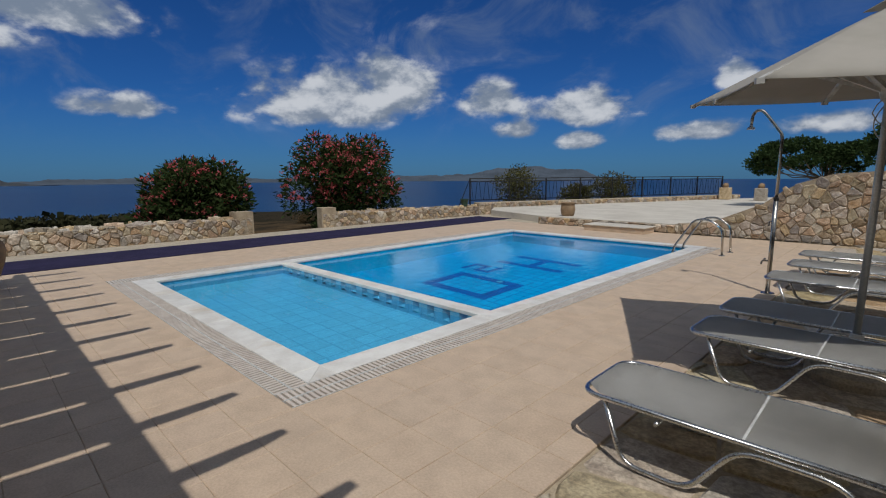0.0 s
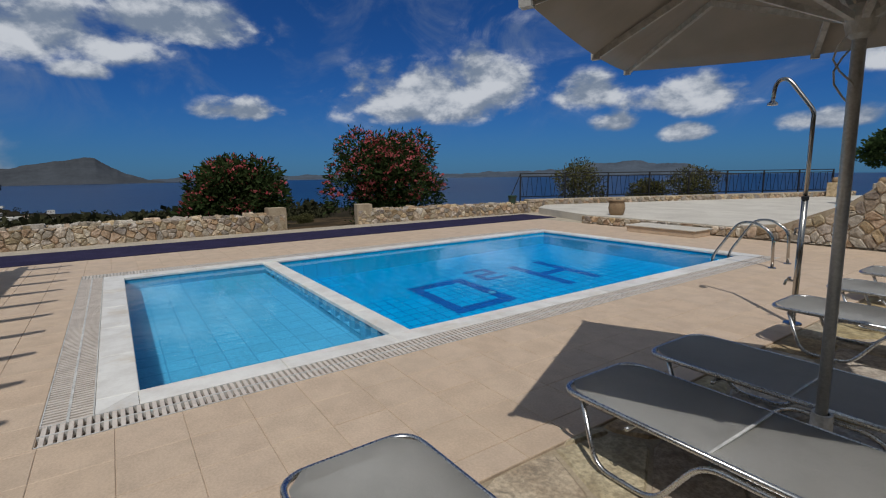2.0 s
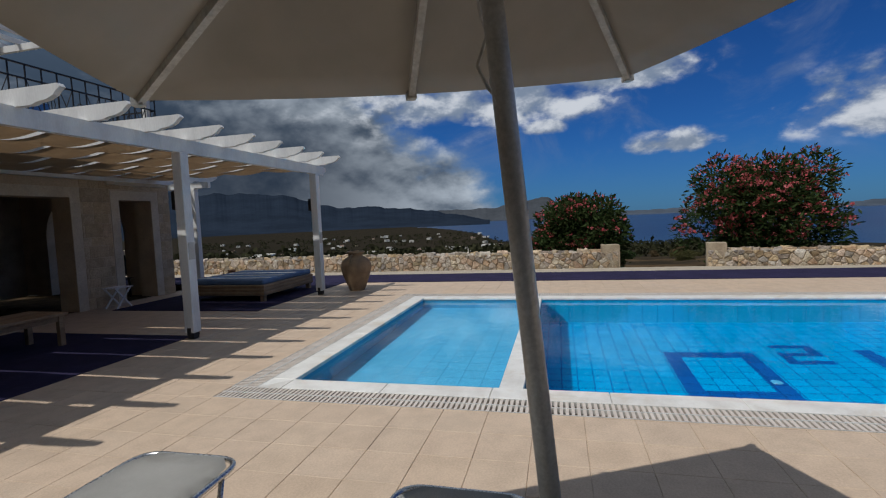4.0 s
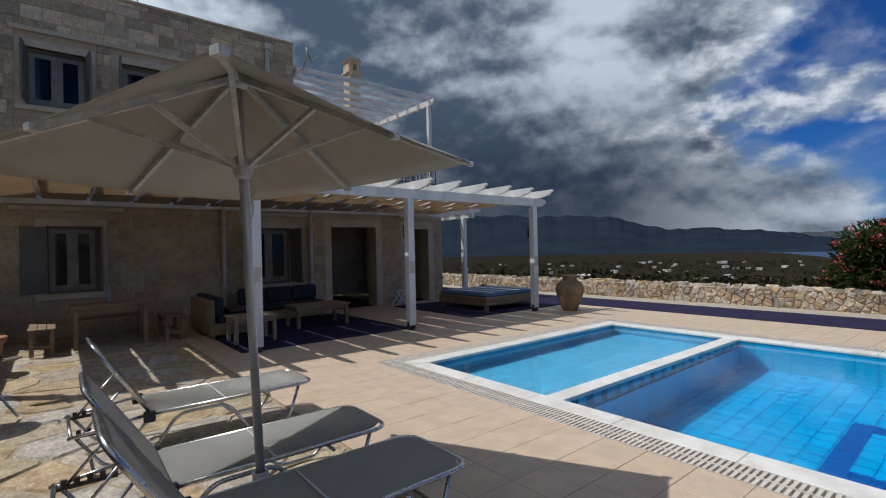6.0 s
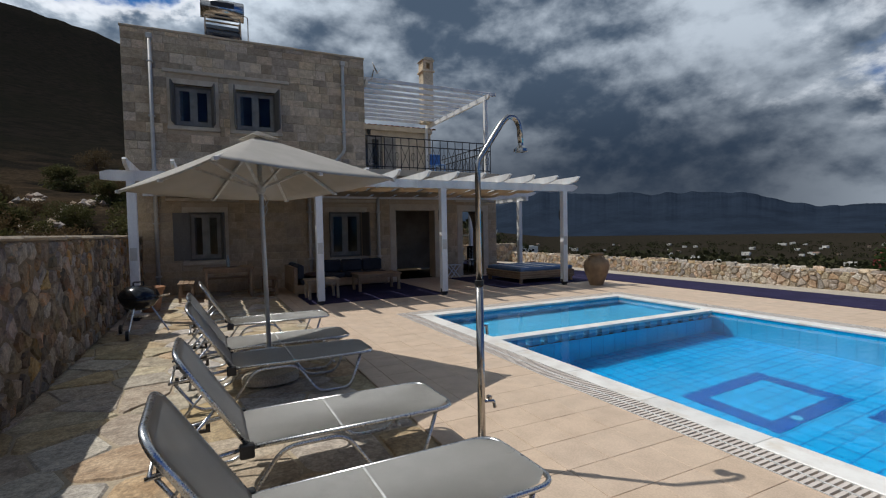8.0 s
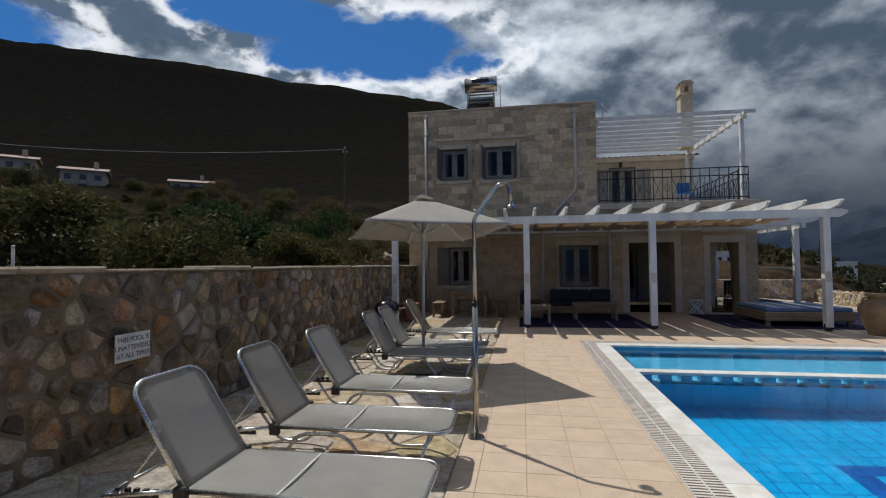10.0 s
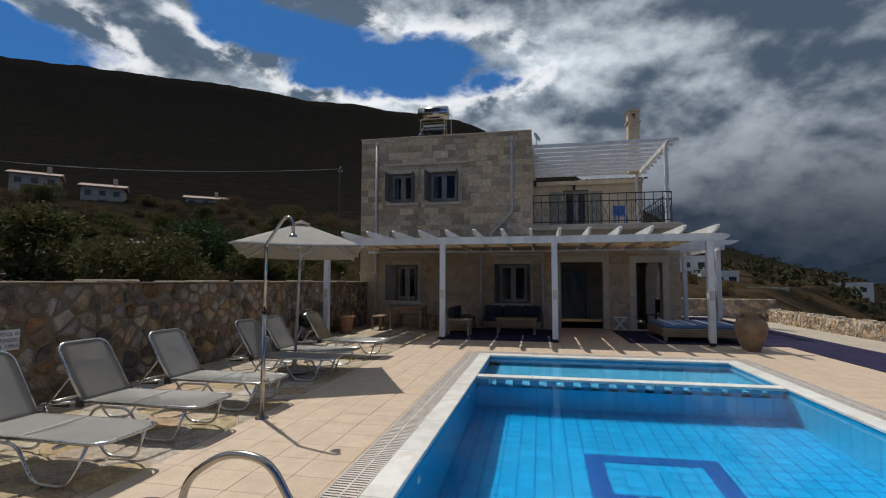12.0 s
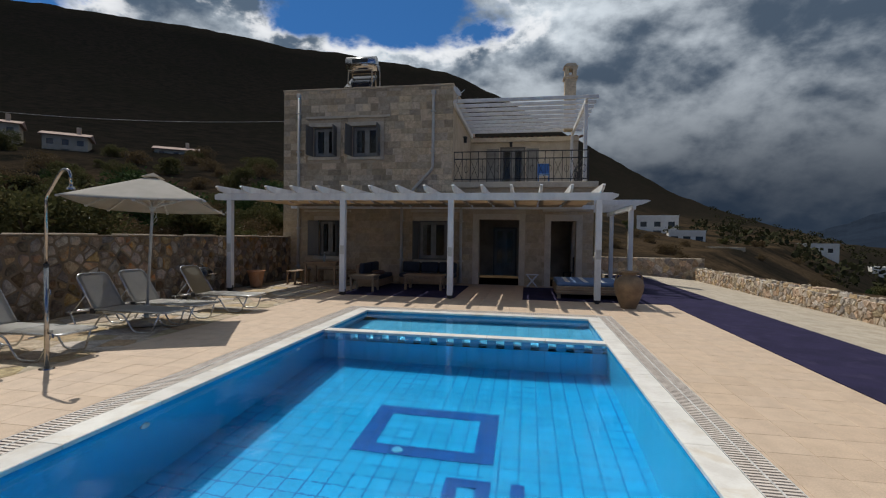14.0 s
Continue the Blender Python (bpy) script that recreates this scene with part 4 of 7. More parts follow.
def house():
    h = thing("house", (0, FY, 0), "two-storey villa of beige cut stone with flat parapet", "house")
    ft = lambda u, v, w: (u, w, v)
    part("front_wall", wall_with_holes(bmesh.new(), HX0, HX1, 0, HTOP - 0.06, WIN_UP + [WIN_LOW[0]] + [(WIN_LOW[1][0], WIN_LOW[1][1], WIN_LOW[1][2], WIN_LOW[1][3])], 0.45, ft), M_FACADE, h)
    part("porch_wall", wall_with_holes(bmesh.new(), HX1, HX2, 0, 3.36, DOORS, 0.45, ft), M_FACADE, h)
    part("left_wall", boxes((HX0, 0.45, 0, HX0 + 0.4, 7.0, HTOP - 0.06)), M_FACADE, h)
    part("upper_side_wall", boxes((HX1 - 0.4, 0.45, 3.36, HX1, 7.0, HTOP - 0.06)), M_FACADE, h)
    part("back_wall", boxes((HX0, 7.0, 0, HX2, 7.4, 6.2)), M_FACADE, h)
    part("porch_side_wall", wall_with_holes(bmesh.new(), 0.45, 7.0, 0, 3.36, [(1.0, 0.0, 3.4, 2.55)], 0.4, lambda u, v, w: (HX2 - 0.4 + w, u, v)), M_FACADE, h)
    for sgn in (-1, 1):
        curve = [(2.2 + sgn * 1.2 * math.cos(t), 1.5 + 1.05 * math.sin(t)) for t in [k * math.pi / 20 for k in range(11)]]
        part("arch_spandrel", prism(bmesh.new(), curve + [(2.2 + sgn * 1.2, 2.55)], 0.396, lambda u, v, w: (HX2 - 0.398 + w, u, v)), M_FACADE, h)
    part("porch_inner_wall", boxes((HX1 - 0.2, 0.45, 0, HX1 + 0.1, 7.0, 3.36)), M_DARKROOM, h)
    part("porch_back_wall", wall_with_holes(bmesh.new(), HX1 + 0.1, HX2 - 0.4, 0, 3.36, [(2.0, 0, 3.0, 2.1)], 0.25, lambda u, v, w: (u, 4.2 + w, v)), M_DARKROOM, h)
    part("flat_roof", boxes((HX0 + 0.4, 0.45, HTOP - 0.55, HX1 - 0.4, 7.0, HTOP - 0.4)), M_CONCRETE, h)
    part("storey_floor", boxes((HX0 + 0.4, 0.45, 3.2, HX1 - 0.4, 7.0, 3.4)), M_CONCRETE, h)
    part("room_divider", boxes((HX0 + 0.4, 3.2, 0, HX1 - 0.4, 3.4, 3.2), (HX0 + 0.4, 3.2, 3.4, HX1 - 0.4, 3.4, HTOP - 0.55)), M_DARKROOM, h)
    par = bmesh.new()
    for k in range(9):
        x0, x1 = HX0 - 0.02 + (HX1 - HX0 + 0.04) * k / 9, HX0 - 0.02 + (HX1 - HX0 + 0.04) * (k + 1) / 9
        box(par, x0, -0.03, HTOP - 0.06, x1, 0.45, HTOP + 0.004 * (k % 3), bevel=0.008)
    box(par, HX1 - 0.4, 0.45, HTOP - 0.06, HX1 + 0.02, 7.0, HTOP, bevel=0.008)
    box(par, HX0 - 0.02, 0.45, HTOP - 0.06, HX0 + 0.4, 7.0, HTOP, bevel=0.008)
    part("parapet_coping", par, M_FACADE, h)
    # balcony slab and upper set-back wall
    part("balcony_slab", boxes((HX1, -0.12, 3.36, HX2 + 0.12, 7.0, 3.56), bevel=0.012), M_TRIM, h, "stone balcony slab")
    part("upper_back_wall", wall_with_holes(bmesh.new(), HX1, HX2, 3.56, 6.22, [(2.16, 3.56, 3.30, 5.80)], 0.3, lambda u, v, w: (u, 5.5 + w, v)), M_TRIM, h)
    # tiled roof behind the balcony
    rows = bmesh.new()
    for k in range(20):
        x = HX1 + 0.1 + k * 0.255
        for j in range(9):
            y, z = 5.42 + j * 0.36, 6.20 + j * 0.06
            ring_a = [rows.verts.new((x + 0.11 * math.cos(a), y, z + 0.07 * math.sin(a))) for a in (0, 0.8, 1.57, 2.34, 3.14)]
            ring_b = [rows.verts.new((x + 0.10 * math.cos(a), y + 0.40, z + 0.07 + 0.06 * math.sin(a))) for a in (0, 0.8, 1.57, 2.34, 3.14)]
            for i in range(4):
                rows.faces.new((ring_a[i], ring_a[i + 1], ring_b[i + 1], ring_b[i]))
    part("tile_roof", rows, M_ROOF, h, "red clay barrel-tile roof")
    part("roof_deck", prism(bmesh.new(), [(5.3, 6.19), (8.5, 6.72), (8.5, 6.0), (5.3, 6.0)], HX2 - HX1, lambda u, v, w: (HX1 + w, u, v)), M_TRIM, h)
    # chimney with an open top
    ch = part("chimney", boxes((4.92, 4.6, 6.32, 5.40, 5.1, 8.55), (4.86, 4.54, 8.52, 5.46, 5.16, 8.60), bevel=0.02), M_ASHLAR, h, "stone chimney with arched vents")
    part("chimney_head", wall_with_holes(bmesh.new(), 4.92, 5.40, 8.60, 9.02, [(5.08, 8.66, 5.24, 8.92)], 0.5, lambda u, v, w: (u, 4.6 + w, v)), M_ASHLAR, ch)
    part("chimney_cap", prism(bmesh.new(), [(4.86, 9.02), (5.46, 9.02), (5.32, 9.14), (5.00, 9.14)], 0.6, lambda u, v, w: (u, 4.55 + w, v)), M_TRIM, ch)
    # string mouldings
    for u0, u1, z in ((-4.66, -1.45, 5.90), (-4.7, -2.9, 2.50), (-0.65, 1.1, 2.50), (1.62, 3.52, 2.62), (3.95, 5.5, 2.55)):
        part("lintel_moulding", boxes((u0, -0.07, z, u1, 0.02, z + 0.09), bevel=0.012), M_TRIM, h)
    for a, b, c, d in WIN_UP + WIN_LOW:
        part("window_surround", boxes((a - 0.14, -0.012, b - 0.12, a - 0.002, 0.1, d + 0.14), (c + 0.002, -0.012, b - 0.12, c + 0.14, 0.1, d + 0.14), (a - 0.002, -0.012, d, c + 0.002, 0.1, d + 0.14)), M_TRIM, h)
        part("window_sill", boxes((a - 0.16, -0.07, b - 0.12, c + 0.16, 0.2, b - 0.02), bevel=0.01), M_TRIM, h)
    for a, b, c, d in DOORS:
        for x0, x1 in ((a - 0.20, a - 0.002), (c + 0.002, c + 0.20)):
            part("door_jamb", boxes((x0, -0.014, 0, x1, 0.1, d + 0.2)), M_TRIM, h)
        part("door_lintel", boxes((a - 0.002, -0.014, d, c + 0.002, 0.1, d + 0.2)), M_TRIM, h)
    return h


def window(a, b, c, d, left_open, right_open, y=FY + 0.16):
    """A casement pair with glazing bars; shutters folded back in the reveal or on the wall."""
    w = thing("window", (a, y, b), "grey-brown timber casement window with open shutters", "window", group="villa windows", kind="structure")
    W, H = c - a, d - b
    part("window_frame", boxes((0, 0, 0, 0.05, 0.07, H), (W - 0.05, 0, 0, W, 0.07, H), (0.05, 0, H - 0.05, W - 0.05, 0.07, H), (0.05, 0, 0, W - 0.05, 0.07, 0.05)), M_SHUTTER, w)
    for k in (0, 1):
        x0, x1 = 0.052 + k * (W / 2 - 0.05), W / 2 - 0.002 + k * (W / 2 - 0.05)
        sash = part("sash", boxes((x0, 0.012, 0.052, x0 + 0.09, 0.055, H - 0.052), (x1 - 0.09, 0.012, 0.052, x1, 0.055, H - 0.052), (x0 + 0.09, 0.012, H - 0.14, x1 - 0.09, 0.055, H - 0.052), (x0 + 0.09, 0.012, 0.052, x1 - 0.09, 0.055, 0.16)), M_SHUTTER_LIGHT, w)
        part("pane", boxes((x0 + 0.09, 0.03, 0.16, x1 - 0.09, 0.038, H - 0.14)), M_GLASS, sash)
    part("curtain", boxes((0.05, 0.25, 0.02, W * 0.22, 0.27, H)), M_CURTAIN, w)
    for k, ang in ((0, left_open), (1, right_open)):
        sh = boxes((0, -0.035, 0.02, W / 2 - 0.02, 0.0, H - 0.02), (0.05, -0.045, 0.10, W / 2 - 0.07, -0.035, H / 2 - 0.04), (0.05, -0.045, H / 2 + 0.04, W / 2 - 0.07, -0.035, H - 0.10), bevel=0.004)
        if k:
            bmesh.ops.scale(sh, vec=(-1, 1, 1), verts=sh.verts[:])
            bmesh.ops.reverse_faces(sh, faces=sh.faces[:])
        m = Matrix.Translation((0.03 if k == 0 else W - 0.03, -0.175, 0)) @ Matrix.Rotation(radians(-ang if k == 0 else ang), 4, "Z")
        bmesh.ops.transform(sh, matrix=m, verts=sh.verts[:])
        ob = part("shutter", sh, M_SHUTTER, w)
        hb = boxes((0, -0.05, 0.18, 0.16, -0.045, 0.21), (0, -0.05, H - 0.23, 0.16, -0.045, H - 0.20))
        if k:
            bmesh.ops.scale(hb, vec=(-1, 1, 1), verts=hb.verts[:])
        bmesh.ops.transform(hb, matrix=m, verts=hb.verts[:])
        part("strap_hinge", hb, M_IRON, ob)
    return w


M_SHUTTER_LIGHT = material("sash_paint", (0.28, 0.27, 0.245), 0.6, scale=4)
house()
for q in WIN_UP:
    window(*q, 96, 96)
window(*WIN_LOW[0], 168, 96)
window(*WIN_LOW[1], 100, 100)


def glazed_door(name, x0, x1, z0, z1, y, label):
    d = thing(name, (x0, y, z0), label, "door", kind="structure")
    W, H = x1 - x0, z1 - z0
    part("door_frame", boxes((0, 0, 0, 0.06, 0.1, H), (W - 0.06, 0, 0, W, 0.1, H), (0.06, 0, H - 0.06, W - 0.06, 0.1, H)), M_SHUTTER, d)
    for k in (0, 1):
        a, b = 0.062 + k * (W / 2 - 0.06), W / 2 - 0.002 + k * (W / 2 - 0.06)
        leaf = part("door_leaf", boxes((a, 0.03, 0.01, a + 0.1, 0.08, H - 0.062), (b - 0.1, 0.03, 0.01, b, 0.08, H - 0.062), (a + 0.1, 0.03, H - 0.17, b - 0.1, 0.08, H - 0.062), (a + 0.1, 0.03, 0.01, b - 0.1, 0.08, 0.55)), M_SHUTTER_LIGHT, d)
        part("pane", boxes((a + 0.1, 0.05, 0.55, b - 0.1, 0.058, H - 0.17)), M_GLASS, leaf)
    bm = bmesh.new()
    tube(bm, ((W / 2 + 0.05, 0.02, 1.0), (W / 2 + 0.05, -0.02, 1.0), (W / 2 + 0.15, -0.02, 1.0)), 0.009, 8)
    part("door_handle", bm, M_ALU, d)
    return d


glazed_door("door_porch", 2.0, 3.0, 0.0, 2.1, FY + 4.25, "grey glazed double door inside the shaded porch")
bd = glazed_door("door_balcony", 2.16, 3.30, 3.56, 5.80, FY + 5.55, "grey glazed double balcony door with folded shutters")
part("shutter", boxes((-0.62, -0.09, 0.02, -0.04, -0.06, 2.15), bevel=0.005), M_SHUTTER_LIGHT, bd)
part("shutter", boxes((1.18, -0.09, 0.02, 1.74, -0.06, 2.15), bevel=0.005), M_SHUTTER_LIGHT, bd)


def pipes():
    for name, pts in (("drainpipe", ((-4.92, 6.8), (-4.92, 0.05))), ("drainpipe", ((0.13, 6.75), (0.13, 4.05), (-0.60, 3.28), (-0.60, 3.05))), ("drainpipe", ((-0.97, 2.9), (-0.97, 0.05))), ("drainpipe", ((1.16, 2.9), (1.16, 0.05)))):
        p = thing(name, (0, FY - 0.08, 0), "pale plastic rainwater drainpipe strapped to stone facade", "drainpipe", group="drainpipes")
        bm = bmesh.new()
        tube(bm, [(x, 0, z) for x, z in pts], 0.05, 10, round_off=0.12)
        part("pipe", bm, M_PIPE, p, smooth=True)
        top, bot = pts[0][1], pts[-1][1]
        part("hopper", boxes((pts[0][0] - 0.07, -0.07, top - 0.12, pts[0][0] + 0.07, 0.07, top + 0.02), bevel=0.01), M_PIPE, p)
        for k in range(int((top - pts[1][1]) / 1.4) + 1):
            z = top - 0.7 - k * 1.4
            if z > pts[1][1]:
                part("bracket", boxes((pts[0][0] - 0.075, -0.06, z - 0.02, pts[0][0] + 0.075, 0.08, z + 0.02), bevel=0.004), M_PIPE, p)


pipes()


def carved(bm, y_tip, y_end, x, z, h, w, along="y"):
    """A rafter with a scrolled end; h its height, w its thickness."""
    o = [(y_tip + 0.03, z + h), (y_tip, z + h * 0.80), (y_tip + 0.05, z + h * 0.62), (y_tip + 0.09, z + h * 0.40), (y_tip + 0.17, z + h * 0.22), (y_tip + 0.30, z + h * 0.12), (y_tip + 0.36, z), (y_end, z), (y_end, z + h)]
    return prism(bm, o, w, (lambda u, v, q: (x - w / 2 + q, u, v)) if along == "y" else (lambda u, v, q: (u, x - w / 2 + q, v)))


M_SHADE = cloth_material('shade_cloth', (0.40, 0.31, 0.21), (0.33, 0.25, 0.17), (0.40, 0.29, 0.18), 0.13)


def pergola():
    p = thing("pergola", (0, 2.45, 0), "white painted timber pergola with scrolled rafter ends", "pergola")
    for x in (-4.95, -1.54, 1.455, 5.20):
        post = part("post", boxes((x - 0.075, -0.075, 0.09, x + 0.075, 0.075, 2.60), bevel=0.008), M_WHITE_WOOD, p)
        part("post_shoe", boxes((x - 0.05, -0.05, 0.0, x + 0.05, 0.05, 0.09), (x - 0.082, -0.03, 0.03, x + 0.082, 0.03, 0.16)), M_IRON, post)
        part("switch_plate", boxes((x - 0.055, -0.082, 1.12, x + 0.055, -0.075, 1.36)), M_PIPE, post)
        part("post_lamp", boxes((x - 0.05, 0.077, 1.82, x + 0.05, 0.16, 2.08), bevel=0.012), M_BLACK, post, "small black post lamp")
    bm = bmesh.new()
    carved_len = [(-5.42, 2.62), (-5.42, 2.75), (-5.30, 2.79), (5.52, 2.79), (5.66, 2.75), (5.66, 2.70), (5.5, 2.60), (-5.25, 2.60)]
    prism(bm, carved_len, 0.10, lambda u, v, w: (u, -0.05 + w, v))
    part("beam", bm, M_WHITE_WOOD, p)
    part("wall_plate", boxes((-5.2, FY - 2.45 - 0.12, 2.62, 5.6, FY - 2.45 - 0.002, 2.76)), M_WHITE_WOOD, p)
    for k in range(15):
        x = -4.97 + 0.728 * k
        bm = bmesh.new()
        carved(bm, -0.62, FY - 2.45 - 0.004, x, 2.78, 0.17, 0.06)
        part("rafter", bm, M_WHITE_WOOD, p)
    # split-cane shading rolls lie between the rafters near the house
    for k in range(14):
        x = -4.97 + 0.728 * k
        bm = bmesh.new()
        n = 36
        edge = []
        for i in range(n + 1):
            y = 0.06 + i * 4.05 / n
            z = 2.735 - 0.055 * abs(math.sin(math.pi * y + 0.2 * k))
            edge.append((bm.verts.new((x + 0.035, y, z)), bm.verts.new((x + 0.695, y, z))))
        for (a, b), (c, d) in zip(edge, edge[1:]):
            bm.faces.new((a, b, d, c))
        bmesh.ops.solidify(bm, geom=bm.faces[:], thickness=0.006)
        part("shade_strip", bm, M_SHADE, p, "beige cloth shade hanging in waves")
    # side wing past the corner of the house
    for y in (6.95 - 2.45, 10.7 - 2.45):
        part("post", boxes((6.80, y - 0.075, 0, 6.95, y + 0.075, 2.62), bevel=0.008), M_WHITE_WOOD, p)
    part("beam", boxes((6.82, 4.0, 2.62, 6.93, 9.1, 2.78), bevel=0.006), M_WHITE_WOOD, p)
    for k in range(8):
        bm = bmesh.new()
        y = 4.2 + k * 0.66
        o = [(7.38, 2.95), (7.42, 2.92), (7.31, 2.86), (7.16, 2.80), (7.02, 2.785), (HX2 + 0.002, 2.785), (HX2 + 0.002, 2.95)]
        prism(bm, o, 0.06, lambda u, v, w: (u, y - 0.03 + w, v))
        part("rafter", bm, M_WHITE_WOOD, p)
    # roof pergola over the balcony
    r = thing("balcony_pergola", (0, FY, 3.56), "white slatted timber pergola over the balcony", "pergola")
    part("post", boxes((5.26, 0.08, 0, 5.38, 0.20, 2.62), bevel=0.006), M_WHITE_WOOD, r)
    part("post", boxes((5.26, 5.25, 0, 5.38, 5.37, 2.62), bevel=0.006), M_WHITE_WOOD, r)
    for x in (HX1 + 0.06, 5.32):
        bm = bmesh.new()
        prism(bm, [(-0.18, 2.72), (-0.05, 2.62), (5.28, 2.62), (5.28, 2.78), (-0.18, 2.78)], 0.08, lambda u, v, w: (x - 0.04 + w, u, v))
        part("beam", bm, M_WHITE_WOOD, r)
    for k in range(9):
        y = 0.05 + k * 0.62
        part("slat", boxes((HX1 + 0.004, y, 2.78, 5.72, y + 0.06, 2.90), bevel=0.005), M_WHITE_WOOD, r)


pergola()


def balcony_railing():
    r = thing("balcony_railing", (0, FY + 0.0, 3.56), "black wrought iron balcony railing with crossed bars", "railing")

    def run(a, b, n):
        a, b = Vector(a), Vector(b)
        for z in (0.10, 0.80, 1.05):
            bm = bmesh.new()
            beam(bm, a + Vector((0, 0, z)), b + Vector((0, 0, z)), 0.03, 0.03)
            part("rail", bm, M_IRON, r)
        for k in range(n):
            p, q = a + (b - a) * k / n, a + (b - a) * (k + 1) / n
            bm = bmesh.new()
            beam(bm, p + Vector((0, 0, 0.0)), p + Vector((0, 0, 1.05)), 0.02, 0.02, up=(0, 1, 0.01))
            part("baluster", bm, M_IRON, r)
            bm = bmesh.new()
            if k % 2 == 0:
                tube(bm, (p + Vector((0, 0, 0.1)), q + Vector((0, 0, 0.8))), 0.008, 6)
                tube(bm, (p + Vector((0, 0, 0.8)), q + Vector((0, 0, 0.1))), 0.008, 6)
            else:
                m = (p + q) / 2
                tube(bm, (m + Vector((0, 0, 0.1)), m + Vector((0, 0, 0.8))), 0.008, 6)
                tube(bm, [m + (q - p).normalized() * 0.07 * math.cos(t) + Vector((0, 0, 0.45 + 0.13 * math.sin(t))) for t in [i * math.pi / 4 for i in range(8)]], 0.007, 6, closed=True)
            part("lattice", bm, M_IRON, r)
    run((HX1 + 0.06, 0.0, 0), (5.42, 0.0, 0), 16)
    run((5.42, 0.0, 0), (5.42, 5.2, 0), 14)


balcony_railing()


# ---- sun loungers ----
def lounger():
    """Aluminium frame with bowed legs, grey sling seat, hinged back. Feet point to +x, the head to -x; the origin lies under the middle."""
    L = thing("sun_lounger", (0, 0, 0), "grey mesh sun lounger on bent aluminium tube frame", "sun lounger", group="loungers along the wall")
    W = 0.30
    z = 0.34
    # seat frame: rounded at the foot end
    bm = bmesh.new()
    tube(bm, ((-0.46, -W, z), (0.94, -W, z), (0.94, W, z), (-0.46, W, z)), 0.0145, 10, round_off=0.13, steps=6)
    part("seat_frame", bm, M_ALU, L, smooth=True)
    hinge = Vector((-0.40, 0, z))
    up = Vector((-0.365, 0, 0.575))
    bl = up.length
    d = up.normalized()
    side = Vector((0, 1, 0))
    bm = bmesh.new()
    p = lambda s, t: hinge + side * s + d * t
    tube(bm, (p(-W, 0), p(-W, bl), p(W, bl), p(W, 0)), 0.0145, 10, round_off=0.13, steps=6)
    part("back_frame", bm, M_ALU, L, smooth=True)

    def sling(corners_u, fn, name, sag):
        bm = bmesh.new()
        nu, nv = 14, 8
        grid = []
        for i in range(nu + 1):
            row = []
            for j in range(nv + 1):
                u, v = i / nu, j / nv * 2 - 1
                u_len = corners_u[0] + (corners_u[1] - corners_u[0]) * u
                w = W - 0.005
                # cut corners at the free end leave the tube loop open
                if u > 0.999:
                    w = W - 0.105
                elif u > 0.92:
                    w = W - 0.02
                row.append(bm.verts.new(fn(u_len, v * w, -sag * (1 - v * v) * math.sin(math.pi * min(1, u * 1.05)))))
            grid.append(row)
        for i in range(nu):
            for j in range(nv):
                bm.faces.new((grid[i][j], grid[i + 1][j], grid[i + 1][j + 1], grid[i][j + 1]))
        r = bmesh.ops.solidify(bm, geom=bm.faces[:], thickness=0.006)
        bmesh.ops.recalc_face_normals(bm, faces=bm.faces[:])
        return part(name, bm, M_SLING, L, smooth=True)
    sling((-0.40, 0.935), lambda u, v, h: Vector((u, v, z + 0.012 + h)), "seat_sling", 0.016)
    n = Vector((d.z, 0, -d.x))
    sling((0.0, bl - 0.005), lambda u, v, h: hinge + d * u + side * v + n * (0.012 + h), "back_sling", 0.016)
    part("seam", boxes((0.14, -W + 0.01, z + 0.008, 0.152, W - 0.01, z + 0.0145)), M_RUBBER_WHITE, L)
    # one bent tube each side forms a front and a rear leg hoop
    for s in (-1, 1):
        bm = bmesh.new()
        y = s * (W + 0.012)
        tube(bm, ((0.80, y - s * 0.03, z - 0.02), (0.68, y, 0.014), (0.36, y, 0.014), (0.16, y, z - 0.035), (-0.22, y, z - 0.035), (-0.42, y, 0.014), (-0.70, y, 0.014), (-0.88, y - s * 0.02, z - 0.05)), 0.0135, 10, round_off=0.09, steps=5)
        part("leg_hoop", bm, M_ALU, L, smooth=True)
        bm = bmesh.new()
        tube(bm, ((-0.46, y, z), (-0.92, y - s * 0.01, z - 0.06)), 0.0125, 10)
        part("rear_rail", bm, M_ALU, L, smooth=True)
        part("hinge", boxes((-0.455, y - 0.022, z - 0.055, -0.375, y + 0.022, z + 0.03), bevel=0.008), M_BLACK, L)
        # back stay with notched rack
        bm = bmesh.new()
        q = p(s * (W - 0.02), bl * 0.45)
        tube(bm, (q, (-0.86, s * (W - 0.02), z - 0.08)), 0.009, 8)
        part("back_stay", bm, M_ALU, L, smooth=True)
        bm = bmesh.new()
        comb = [(-0.60, z - 0.075)]
        for k in range(5):
            x = -0.60 - k * 0.06
            comb += [(x, z - 0.02), (x - 0.028, z - 0.02), (x - 0.028, z - 0.055), (x - 0.06, z - 0.055)]
        comb += [(-0.90, z - 0.075)]
        prism(bm, comb, 0.022, lambda u, v, w: (u, s * (W - 0.035) - 0.011 + w, v))
        part("notch_rack", bm, M_BLACK, L)
    for x, nm in ((-0.90, "rear_crossbar"), (0.52, "front_crossbar")):
        bm = bmesh.new()
        tube(bm, ((x, -W - 0.01, z - 0.05), (x, W + 0.01, z - 0.05)), 0.0115, 10)
        part(nm, bm, M_ALU, L, smooth=True)
    return L


